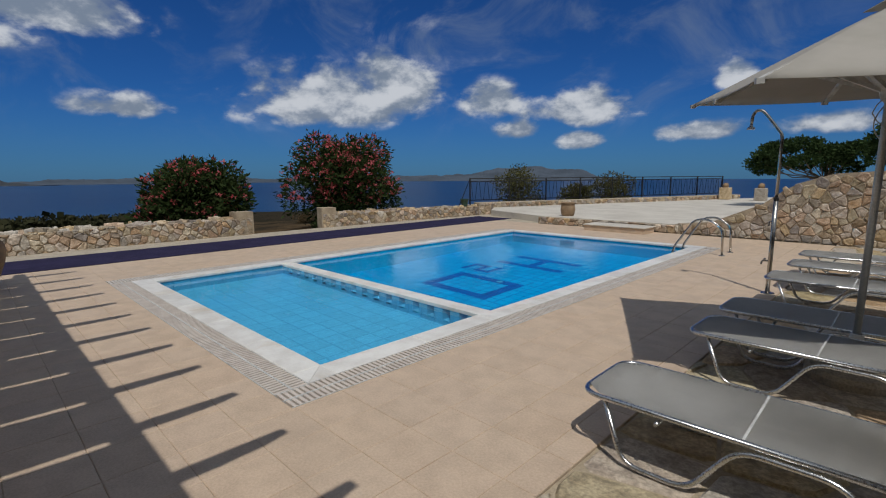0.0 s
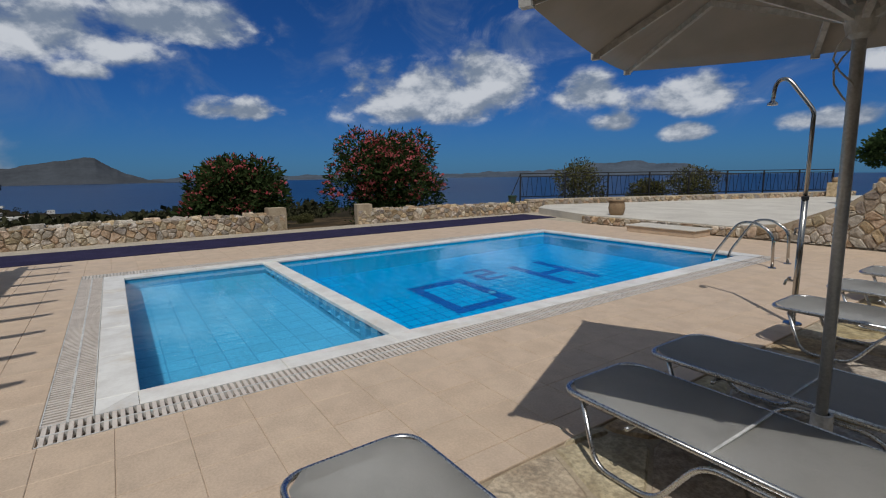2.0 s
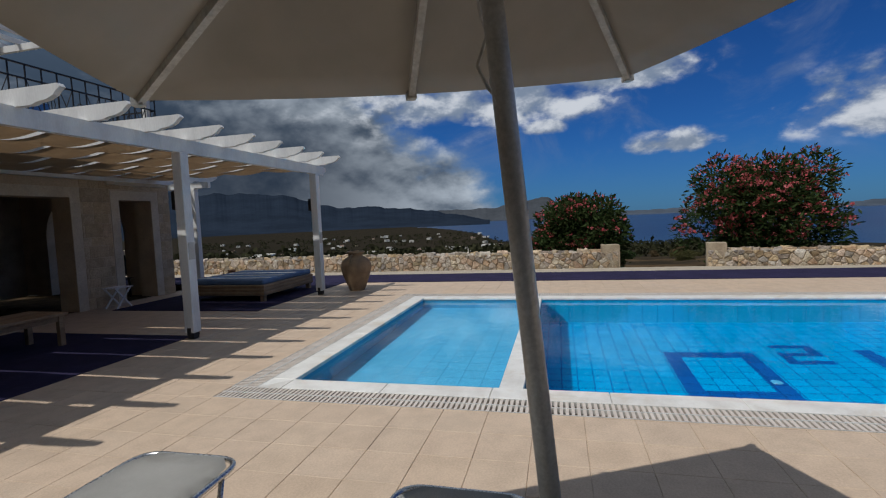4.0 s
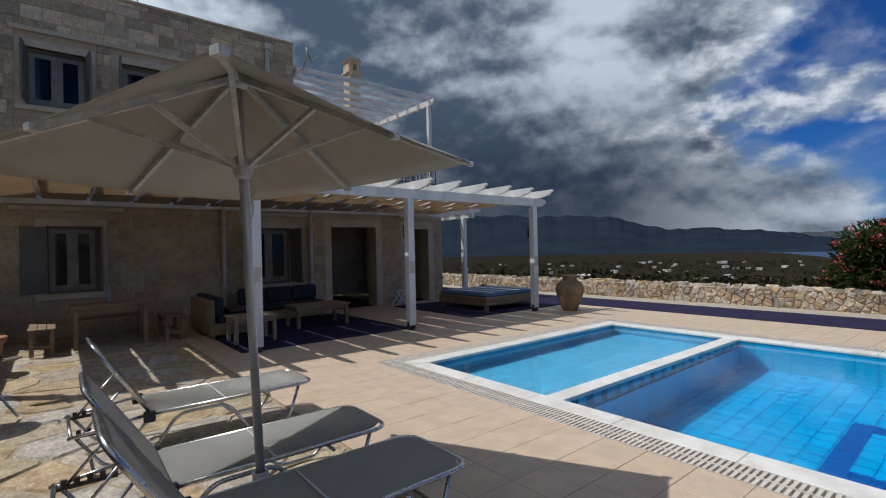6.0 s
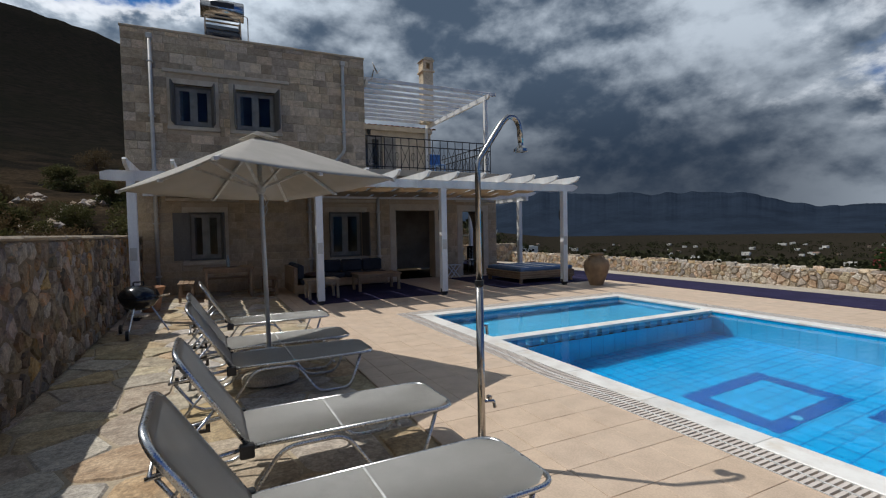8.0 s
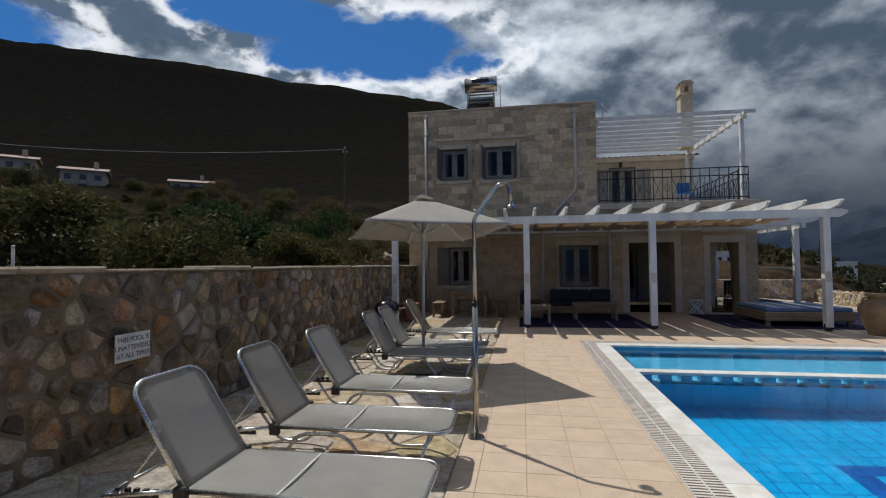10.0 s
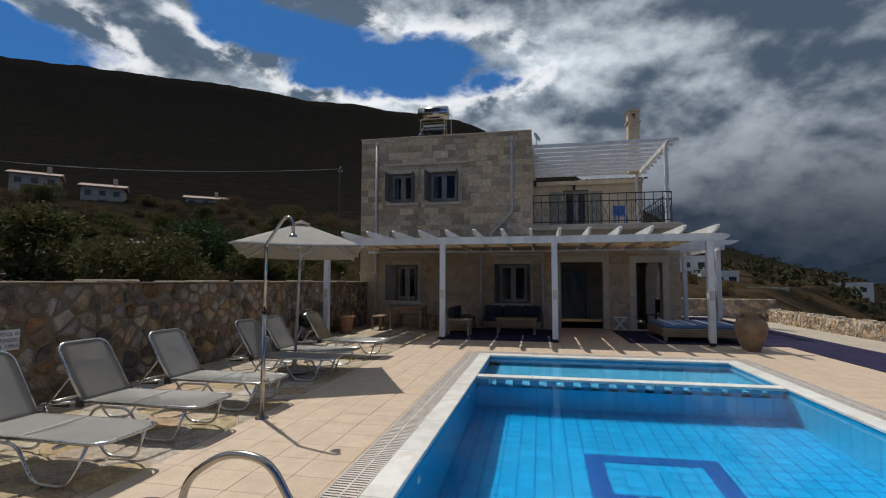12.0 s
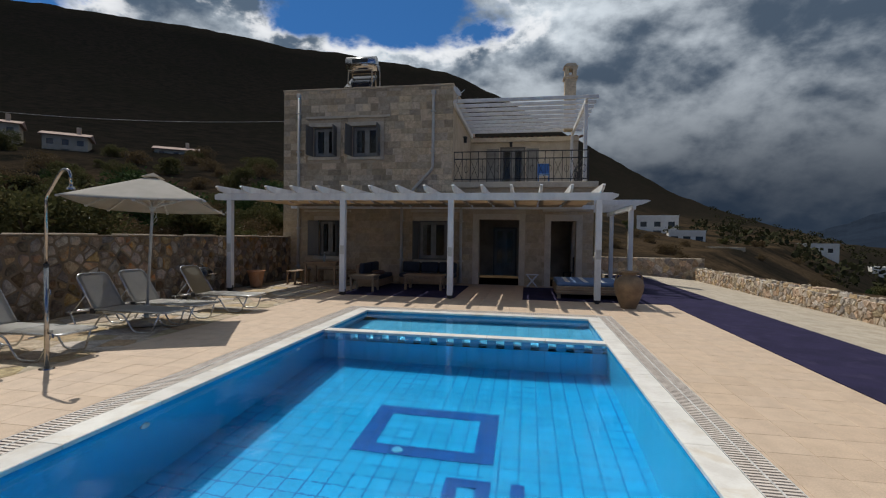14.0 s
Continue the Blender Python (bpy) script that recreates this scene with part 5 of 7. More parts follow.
first = lounger()
LOUNGERS = [(-3.06, -0.71, 1.0), (-3.15, -2.18, -0.5), (-3.13, -3.02, 0.0), (-3.12, -4.82, 0.5), (-3.15, -5.97, 1.0), (-3.12, -7.04, 0.0)]
for k, (x, y, a) in enumerate(LOUNGERS):
    m = pose(x, y, 0.0, 0, 0, a)
    if k == 0:
        first.matrix_basis = m
    else:
        copy_thing(first, m)


# ---- umbrella ----
PARASOL_TURN = radians(26.5)


def umbrella():
    U = thing("parasol", (-3.123, -2.62, 0), "square taupe canvas parasol on grey pole, opened", "parasol")
    U.matrix_basis = Matrix.Translation((-3.123, -2.62, 0)) @ Vector((0, 0, 1)).rotation_difference(Vector((-0.02, 0.062, 1))).to_matrix().to_4x4() @ Matrix.Rotation(PARASOL_TURN, 4, "Z")
    hub, apex, rim, R = 2.085, 2.645, 2.115, 1.455
    # the pole leans more than the canopy does
    foot = U.matrix_basis.inverted() @ Vector((-3.14, -2.66, 0.0))
    bm = bmesh.new()
    tube(bm, (foot + Vector((0, 0, 0.10)), (0, 0, 2.085), (0, 0, 2.56)), 0.024, 14)
    part("pole", bm, M_PIPE_GREY, U, smooth=True)
    part("base", lathe(bmesh.new(), [(0, 0.13), (0.06, 0.13), (0.07, 0.11), (0.26, 0.09), (0.29, 0.06), (0.29, 0.0), (0, 0.0)], 32, foot), M_CONCRETE, U, "round concrete parasol base")
    part("socket", lathe(bmesh.new(), [(0.03, 0.36), (0.042, 0.36), (0.046, 0.30), (0.042, 0.13), (0.03, 0.13)], 16, foot), M_RUBBER_WHITE, U)
    part("lower_hub", lathe(bmesh.new(), [(0, hub + 0.05), (0.045, hub + 0.05), (0.06, hub), (0.045, hub - 0.06), (0.026, hub - 0.08)], 16), M_RUBBER_WHITE, U)
    part("upper_hub", lathe(bmesh.new(), [(0, apex - 0.03), (0.05, apex - 0.03), (0.055, apex - 0.09), (0.026, apex - 0.11)], 16), M_RUBBER_WHITE, U)
    # canopy: four triangular fields with a slight sag, corner at 45 degrees
    h = R / math.sqrt(2)
    bm = bmesh.new()
    n = 10
    for s in range(4):
        a = Matrix.Rotation(s * math.pi / 2, 3, "Z")
        rows = []
        for i in range(n + 1):
            t = i / n
            row = []
            m = 10
            for j in range(m + 1):
                v = j / m * 2 - 1
                z = apex - (apex - rim) * t + 0.03 * (abs(v) ** 2 - 1) * t + 0.015 * math.sin(math.pi * t) * (1 - abs(v))
                row.append(bm.verts.new(a @ Vector((h * t, h * t * v, z))))
            rows.append(row)
        for i in range(n):
            for j in range(m):
                f = (rows[i][j], rows[i + 1][j], rows[i + 1][j + 1], rows[i][j + 1])
                bm.faces.new(f)
    bmesh.ops.remove_doubles(bm, verts=bm.verts[:], dist=1e-4)
    bmesh.ops.solidify(bm, geom=bm.faces[:], thickness=0.004)
    part("canopy", bm, M_CANVAS, U, smooth=True)
    # raised vent flap
    bm = bmesh.new()
    t0 = 0.15
    vs = [bm.verts.new((h * t0 * sx, h * t0 * sy, apex - (apex - rim) * t0 + 0.045)) for sx, sy in ((1, 1), (-1, 1), (-1, -1), (1, -1))]
    mid = bm.verts.new((0, 0, apex + 0.06))
    for i in range(4):
        bm.faces.new((vs[i], vs[(i + 1) % 4], mid))
    bmesh.ops.solidify(bm, geom=bm.faces[:], thickness=0.004)
    part("vent", bm, M_CANVAS, U)
    # ribs and struts, eight of each
    for k in range(8):
        a = Matrix.Rotation(k * math.pi / 4, 3, "Z")
        ln = h if k % 2 == 0 else R
        tip = a @ Vector((ln - 0.01, 0, rim - (0.042 if k % 2 == 0 else 0.012)))
        root = a @ Vector((0.05, 0, apex - 0.06))
        bm = bmesh.new()
        beam(bm, root, tip, 0.026, 0.030)
        rib = part("rib", bm, M_RUBBER_WHITE, U)
        q = root.lerp(tip, 0.52 if k % 2 == 0 else 0.5)
        bm = bmesh.new()
        beam(bm, a @ Vector((0.05, 0, hub)), q, 0.024, 0.026)
        part("strut", bm, M_RUBBER_WHITE, rib)
        part("rib_tip", boxes((-0.02, -0.02, -0.015, 0.02, 0.02, 0.015)), M_RUBBER_WHITE, rib).location = tip
    bm = bmesh.new()
    tube(bm, [(0.03 + 0.045 * math.sin(t * 0.9), 0.02 * math.cos(t * 1.4), 2.04 - 0.30 * t / 6 if t < 6 else 1.74 + 0.25 * (t - 6) / 5) for t in range(12)], 0.004, 6)
    part("pull_cord", bm, M_RUBBER_WHITE, U)


M_PIPE_GREY = material("grey_pole", (0.50, 0.50, 0.49), 0.4, (0.44, 0.44, 0.43), 6, 80, 0.04, metal=0.45)
umbrella()


# ---- outdoor shower ----
def shower():
    S = thing("shower", (-2.09, -5.33, 0), "polished steel poolside shower pole with bent top", "shower")
    bm = bmesh.new()
    tube(bm, ((0, 0, 0), (0, 0, 1.22)), 0.026, 16)
    part("lower_pole", bm, M_CHROME, S, smooth=True)
    part("base_flange", lathe(bmesh.new(), [(0, 0.015), (0.075, 0.012), (0.08, 0.0)], 24), M_CHROME, S)
    part("collar", lathe(bmesh.new(), [(0.02, 1.24), (0.031, 1.235), (0.031, 1.205), (0.02, 1.20)], 16), M_BLACK, S)
    bm = bmesh.new()
    tube(bm, [(0, 0, 1.22), (0, 0, 2.01), (0.19, 0, 2.28), (0.24, 0, 2.33), (0.30, 0, 2.33), (0.335, 0, 2.28), (0.345, 0, 2.16)], 0.019, 12, round_off=0.04)
    part("upper_pole", bm, M_CHROME, S, smooth=True)
    part("shower_head", lathe(bmesh.new(), [(0.015, 2.17), (0.02, 2.14), (0.045, 2.12), (0.048, 2.10), (0, 2.10)], 20, (0.345, 0, 0)), M_CHROME, S)
    bm = bmesh.new()
    tube(bm, ((0.02, 0, 0.42), (0.09, -0.01, 0.42), (0.10, -0.01, 0.37)), 0.012, 8, round_off=0.02)
    tap = part("foot_tap", bm, M_CHROME, S)
    part("tap_lever", boxes((0.05, -0.02, 0.43, 0.075, 0.02, 0.455), bevel=0.004), M_CHROME, tap)
    bm = bmesh.new()
    tube(bm, ((0.02, 0, 0.93), (0.05, 0, 0.93), (0.055, 0, 0.87)), 0.010, 8)
    part("valve_lever", bm, M_CHROME, S)


shower()


def ladder():
    L = thing("pool_ladder", (0, -8.42, 0), "stainless steel pool ladder with arched handrails", "pool ladder")
    for s in (-0.28, 0.28):
        bm = bmesh.new()
        tube(bm, ((-0.82, s, 0), (-0.80, s, 0.52), (-0.55, s, 0.68), (-0.30, s, 0.66), (0.08, s, 0.05), (0.09, s, -1.0)), 0.021, 12, round_off=0.16, steps=6)
        part("handrail", bm, M_CHROME, L, smooth=True)
        part("foot_flange", lathe(bmesh.new(), [(0, 0.014), (0.05, 0.012), (0.055, 0.0)], 20, (-0.82, s, 0)), M_CHROME, L)
    for z in (-0.3, -0.55, -0.8):
        part("tread", boxes((0.05, -0.26, z - 0.015, 0.13, 0.26, z + 0.015), bevel=0.006), M_CHROME, L)


ladder()


# ---- things under the pergola ----
def wood_table(name, x0, y0, x1, y1, h, label, mat=None, leg=0.07, top=0.04, rail=0.08):
    mat = mat or M_WOOD
    t = thing(name, ((x0 + x1) / 2, (y0 + y1) / 2, 0.012), label, "table")
    a, b = (x1 - x0) / 2, (y1 - y0) / 2
    n = max(3, round(2 * b / 0.13))
    for k in range(n):
        part("plank", boxes((-a, -b + 2 * b * k / n + 0.002, h - top, a, -b + 2 * b * (k + 1) / n - 0.002, h), bevel=0.004), mat, t)
    for sx in (-1, 1):
        for sy in (-1, 1):
            cx, cy = sx * (a - leg), sy * (b - leg)
            part("leg", boxes((cx - leg / 2, cy - leg / 2, 0, cx + leg / 2, cy + leg / 2, h - top), bevel=0.005), mat, t)
    for s in (-1, 1):
        part("apron", boxes((-a + leg * 1.5, s * (b - leg) - 0.012, h - top - rail, a - leg * 1.5, s * (b - leg) + 0.012, h - top)), mat, t)
        part("apron", boxes((s * (a - leg) - 0.012, -b + leg * 1.5, h - top - rail, s * (a - leg) + 0.012, b - leg * 1.5, h - top)), mat, t)
    return t


wood_table("dining_table", -3.85, 4.75, -2.70, 5.65, 0.74, "brown wooden dining table against the shaded facade")
wood_table("coffee_table", -0.25, 4.05, 0.97, 4.78, 0.46, "low brown wooden coffee table on blue carpet")
wood_table("side_table", -1.68, 3.25, -0.90, 3.85, 0.47, "square pale wooden side table beside a pergola post", M_WOOD_PALE, 0.06)


def bench(x, y, w, d, h, rz, label):
    b = thing("bench", (x, y, 0.0), label, "bench", group="dining seats", rz=rz)
    for k in range(3):
        part("slat", boxes((-w / 2, -d / 2 + d * k / 3 + 0.004, h - 0.03, w / 2, -d / 2 + d * (k + 1) / 3 - 0.004, h), bevel=0.004), M_WOOD, b)
    for sx in (-1, 1):
        for sy in (-1, 1):
            cx, cy = sx * (w / 2 - 0.06), sy * (d / 2 - 0.05)
            part("leg", boxes((cx - 0.03, cy - 0.03, 0, cx + 0.03, cy + 0.03, h - 0.03), bevel=0.004), M_WOOD, b)
        part("stretcher", boxes((sx * (w / 2 - 0.06) - 0.015, -d / 2 + 0.08, 0.12, sx * (w / 2 - 0.06) + 0.015, d / 2 - 0.08, 0.17)), M_WOOD, b)


bench(-4.22, 5.2, 1.15, 0.36, 0.44, 90, "brown wooden bench drawn up to the dining table")
bench(-3.25, 5.98, 1.15, 0.36, 0.44, 0, "brown wooden bench between dining table and facade")
bench(-2.30, 5.2, 0.9, 0.36, 0.44, 90, "short brown wooden bench beside the dining table")


def bottle(x, y, z, label):
    b = thing("bottle", (x, y, z), label, "bottle")
    part("glass_body", lathe(bmesh.new(), [(0, 0.0), (0.038, 0.0), (0.042, 0.03), (0.042, 0.17), (0.03, 0.21), (0.016, 0.24), (0.015, 0.30), (0, 0.30)], 18), M_BOTTLE, b, smooth=True)
    part("cap", lathe(bmesh.new(), [(0.018, 0.29), (0.018, 0.315), (0, 0.315)], 14), M_RUBBER_WHITE, b)


M_BOTTLE = material("bottle_glass", (0.30, 0.33, 0.33), 0.1, scale=8, bump=0.0)
bottle(-3.28, 5.18, 0.752, "clear glass bottle standing on the dining table")


def sofa(x, y, w, rz, label):
    s = thing("garden_sofa", (x, y, 0.012), label, "sofa", group="garden sofas", rz=rz)
    part("base", boxes((-w / 2, -0.38, 0.04, w / 2, 0.38, 0.26), bevel=0.012), M_WOOD, s)
    part("backrest", boxes((-w / 2, 0.28, 0.26, w / 2, 0.38, 0.70), bevel=0.012), M_WOOD, s)
    n = max(1, round(w / 0.75))
    for k in range(n):
        a, b = -w / 2 + w * k / n + 0.01, -w / 2 + w * (k + 1) / n - 0.01
        part("seat_cushion", boxes((a, -0.36, 0.262, b, 0.20, 0.40), bevel=0.035), M_NAVY_CUSHION, s, smooth=False)
        part("back_cushion", boxes((a, 0.12, 0.402, b, 0.277, 0.76), bevel=0.04), M_NAVY_CUSHION, s)
    for sx in (-1, 1):
        for sy in (-1, 1):
            part("foot", boxes((sx * (w / 2 - 0.06) - 0.03, sy * 0.3 - 0.03, 0, sx * (w / 2 - 0.06) + 0.03, sy * 0.3 + 0.03, 0.04)), M_WOOD, s)


sofa(0.15, 5.95, 1.9, 0, "dark wooden sofa with navy cushions below a window")
sofa(-1.45, 5.05, 1.6, 90, "dark wooden sofa with navy cushions seen from its end")


def cushion(x, y, z, rz, tilt, label):
    bm = bmesh.new()
    bmesh.ops.create_grid(bm, x_segments=8, y_segments=8, size=0.22)
    for v in bm.verts:
        e = (1 - (v.co.x / 0.22) ** 2) * (1 - (v.co.y / 0.22) ** 2)
        v.co.z = 0.012 + 0.06 * e ** 0.5
    r = bmesh.ops.duplicate(bm, geom=bm.faces[:])
    for e in r["geom"]:
        if isinstance(e, bmesh.types.BMVert):
            e.co.z *= -1
    bmesh.ops.remove_doubles(bm, verts=bm.verts[:], dist=0.026)
    bmesh.ops.recalc_face_normals(bm, faces=bm.faces[:])
    ob = solo("cushion", bm, M_RED_CUSHION, label, "cushion", smooth=True)
    ob.matrix_basis = pose(x, y, z, tilt, 0, rz)


cushion(-1.25, 4.75, 0.478, 20, 0, "dull brown scatter cushion lying on the sofa")


def folding_stool():
    s = thing("folding_stool", (3.63, 6.15, 0.012), "small white folding stool beside the doorway", "stool")
    for k in (-1, 1):
        for y in (-0.14, 0.14):
            bm = bmesh.new()
            beam(bm, (-0.17 * k, y, 0.0), (0.17 * k, y, 0.40), 0.02, 0.035)
            part("leg", bm, M_WHITE_WOOD, s)
    for j in range(5):
        y = -0.18 + j * 0.075
        part("slat", boxes((-0.21, y, 0.40, 0.21, y + 0.06, 0.42), bevel=0.003), M_WHITE_WOOD, s)


folding_stool()


def folded_parasol():
    p = thing("folded_parasol", (6.05, 11.2, 0.0), "closed white cloth parasol standing behind the house corner", "parasol")
    bm = bmesh.new()
    tube(bm, ((0, 0, 0.06), (0, 0, 2.42)), 0.022, 12)
    part("pole", bm, M_PIPE_GREY, p, smooth=True)
    # gathered cloth in folds
    bm = bmesh.new()
    rings = []
    for r, z in ((0.030, 2.40), (0.075, 2.15), (0.115, 1.75), (0.135, 1.35), (0.105, 1.02), (0.085, 0.86)):
        rings.append([bm.verts.new((r * (1 + 0.28 * math.cos(8 * a)) * math.cos(a), r * (1 + 0.28 * math.cos(8 * a)) * math.sin(a), z)) for a in [k * math.pi / 24 for k in range(48)]])
    for a, b in zip(rings, rings[1:]):
        for k in range(48):
            bm.faces.new((a[k], a[(k + 1) % 48], b[(k + 1) % 48], b[k]))
    part("folded_canopy", bm, M_SIGN, p, smooth=True)
    part("base", lathe(bmesh.new(), [(0, 0.07), (0.05, 0.07), (0.22, 0.05), (0.24, 0.0), (0, 0.0)], 24), M_CONCRETE, p)


folded_parasol()


def garden_chair():
    c = thing("garden_chair", (5.02, 7.55, 0.0), "dark slatted garden chair standing in the porch", "chair", rz=-60)
    for k in range(4):
        part("seat_slat", boxes((-0.22, -0.20 + k * 0.105, 0.42, 0.22, -0.11 + k * 0.105, 0.445), bevel=0.004), M_IRON, c)
        part("back_slat", boxes((-0.20 + k * 0.105, 0.21, 0.50, -0.115 + k * 0.105, 0.232, 0.92), bevel=0.004), M_IRON, c)
    part("top_rail", boxes((-0.23, 0.205, 0.92, 0.23, 0.24, 0.975), bevel=0.006), M_IRON, c)
    for sx in (-1, 1):
        part("leg", boxes((sx * 0.21 - 0.018, -0.20, 0, sx * 0.21 + 0.018, -0.164, 0.42)), M_IRON, c)
        part("leg", boxes((sx * 0.21 - 0.018, 0.205, 0, sx * 0.21 + 0.018, 0.241, 0.92)), M_IRON, c)


garden_chair()


def daybed():
    d = thing("daybed", (5.22, 4.12, 0.012), "wide wicker daybed with blue mattress by the post", "daybed")
    a, b = 0.98, 0.93
    part("frame", boxes((-a, -b, 0.12, a, b, 0.34), bevel=0.015), M_WOOD_PALE, d)
    for k in range(3):
        z = 0.14 + k * 0.07
        part("woven_band", boxes((-a - 0.008, -b - 0.008, z, a + 0.008, b + 0.008, z + 0.045), bevel=0.006), M_WOOD, d)
    for sx in (-1, 1):
        for sy in (-1, 1):
            part("leg", boxes((sx * (a - 0.08) - 0.045, sy * (b - 0.08) - 0.045, 0, sx * (a - 0.08) + 0.045, sy * (b - 0.08) + 0.045, 0.12)), M_WOOD, d)
    part("mattress", boxes((-a + 0.02, -b + 0.02, 0.342, a - 0.02, b - 0.02, 0.45), bevel=0.03), M_BLUE_MAT, d, "blue fabric mattress with pale stripes")
    for k in range(4):
        x = -a + 0.25 + k * 0.48
        part("stripe", boxes((x, -b + 0.05, 0.449, x + 0.12, b - 0.05, 0.4535)), M_SIGN, d)


daybed()


def jar(name, x, y, z, h, prof, mat, label, category, rim=True):
    j = thing(name, (x, y, z), label, category)
    part("body", lathe(bmesh.new(), [(r * h, q * h) for r, q in prof], 36), mat, j, smooth=True)
    if rim:
        r, q = max(prof[-4:], key=lambda t: t[1])
        bm = bmesh.new()
        tube(bm, [(r * h * math.cos(t), r * h * math.sin(t), q * h) for t in [i * math.pi / 12 for i in range(24)]], 0.022 * h + 0.004, 8, closed=True)
        part("rim", bm, mat, j, smooth=True)
    return j


URN = ((0, 0.0), (0.20, 0.0), (0.21, 0.03), (0.27, 0.18), (0.36, 0.42), (0.40, 0.62), (0.37, 0.76), (0.27, 0.85), (0.19, 0.89), (0.185, 0.95), (0.22, 1.0), (0.17, 0.985), (0.16, 0.85))
urn = jar("urn", 5.84, 1.88, 0.0, 0.86, URN, M_CLAY, "tall pale clay urn with swelling shoulders on the deck", "urn")
for s in (-1, 1):
    bm = bmesh.new()
    tube(bm, ((s * 0.17, 0, 0.80), (s * 0.27, 0, 0.80), (s * 0.30, 0, 0.70), (s * 0.30, 0, 0.64)), 0.018, 8, round_off=0.04)
    part("handle", bm, M_CLAY, urn, smooth=True)
POT = ((0, 0.0), (0.30, 0.0), (0.33, 0.05), (0.42, 0.55), (0.47, 0.85), (0.52, 0.88), (0.53, 1.0), (0.46, 1.0), (0.44, 0.88), (0, 0.86))
jar("flower_pot", -4.83, 3.6, 0.0, 0.50, POT, M_TERRACOTTA, "terracotta flower pot standing beside the stone wall", "pot")
jar("garden_pot", -3.52, -10.60, 0.0, 0.60, ((0, 0.0), (0.30, 0.0), (0.34, 0.04), (0.52, 0.40), (0.56, 0.62), (0.48, 0.85), (0.42, 0.92), (0.46, 1.0), (0.38, 1.0), (0.36, 0.9), (0, 0.88)), M_TERRACOTTA, "round-bellied terracotta pot below the rubble wall", "pot")
jar("terrace_pot", 4.75, -12.05, 0.22, 0.42, ((0, 0.0), (0.42, 0.0), (0.50, 0.15), (0.56, 0.5), (0.52, 0.8), (0.48, 0.86), (0.54, 0.90), (0.54, 1.0), (0.46, 1.0), (0.44, 0.9), (0, 0.88)), M_CLAY, "squat pale clay pot on the raised terrace", "pot")
jar("wall_pot", 9.95, -12.75, 0.25, 0.34, POT, M_GREENPOT, "dark green glazed pot on the garden wall", "pot")
agave_pot = jar("plant_pot", 6.55, 5.7, 0.0, 0.42, URN, M_TERRACOTTA, "dark clay pot with a small plant behind the daybed", "pot")


def barbecue():
    b = thing("kettle_barbecue", (-4.72, 0.86, 0), "black kettle barbecue on splayed legs with wheels", "barbecue")
    part("bowl", lathe(bmesh.new(), [(0, 0.40), (0.10, 0.41), (0.20, 0.46), (0.265, 0.55), (0.28, 0.615), (0.27, 0.615)], 36), M_ENAMEL, b, smooth=True)
    part("lid", lathe(bmesh.new(), [(0.287, 0.612), (0.287, 0.63), (0.26, 0.70), (0.19, 0.765), (0.09, 0.795), (0, 0.80)], 36), M_ENAMEL, b, smooth=True)
    bm = bmesh.new()
    tube(bm, ((-0.07, 0, 0.79), (-0.07, 0, 0.85), (0.07, 0, 0.85), (0.07, 0, 0.79)), 0.012, 8, round_off=0.02)
    part("lid_handle", bm, M_BLACK, b)
    bm = bmesh.new()
    tube(bm, ((0.27, 0.05, 0.60), (0.42, 0.05, 0.62), (0.42, -0.05, 0.62), (0.27, -0.05, 0.60)), 0.012, 8, round_off=0.03)
    part("side_handle", bm, M_WOOD_PALE, b)
    for k, a in enumerate((0.3, 2.4, 4.4)):
        bm = bmesh.new()
        tube(bm, ((0.16 * math.cos(a), 0.16 * math.sin(a), 0.46), (0.40 * math.cos(a), 0.40 * math.sin(a), 0.015 if k == 0 else 0.075)), 0.013, 8)
        leg = part("leg", bm, M_ALU, b)
        if k:
            bm = bmesh.new()
            cx, cy = 0.41 * math.cos(a), 0.41 * math.sin(a)
            tube(bm, ((cx - 0.02, cy, 0.075), (cx + 0.02, cy, 0.075)), 0.075, 20)
            part("wheel", bm, M_BLACK, leg)
    part("ash_pan", lathe(bmesh.new(), [(0, 0.30), (0.13, 0.30), (0.14, 0.33), (0.12, 0.33), (0, 0.31)], 24), M_ALU, b)


barbecue()


def sign():
    s = thing("warning_sign", (WALL_L_X + 0.062, -5.86, 0.74), "white sign with dark capitals fixed to stone wall", "sign")
    part("board", boxes((0, -0.20, 0, 0.010, 0.20, 0.25), bevel=0.002), M_SIGN, s)
    for k, words in enumerate(("THIS POOL IS", "UNATTENDED", "AT ALL TIMES")):
        cu = bpy.data.curves.new("line", "FONT")
        cu.body, cu.size, cu.align_x, cu.extrude = words, 0.062, "CENTER", 0.0006
        tmp = bpy.data.objects.new("line", cu)
        scene.collection.objects.link(tmp)
        deps = bpy.context.evaluated_depsgraph_get()
        me = bpy.data.meshes.new_from_object(tmp.evaluated_get(deps))
        bpy.data.objects.remove(tmp)
        me.materials.clear()
        me.materials.append(M_SIGNTEXT)
        ob = new("lettering", me)
        ob.parent = s
        ob.matrix_basis = Matrix.Translation((0.0115, 0, 0.175 - k * 0.072)) @ Matrix(((0, 0, 1, 0), (1, 0, 0, 0), (0, 1, 0, 0), (0, 0, 0, 1)))


sign()


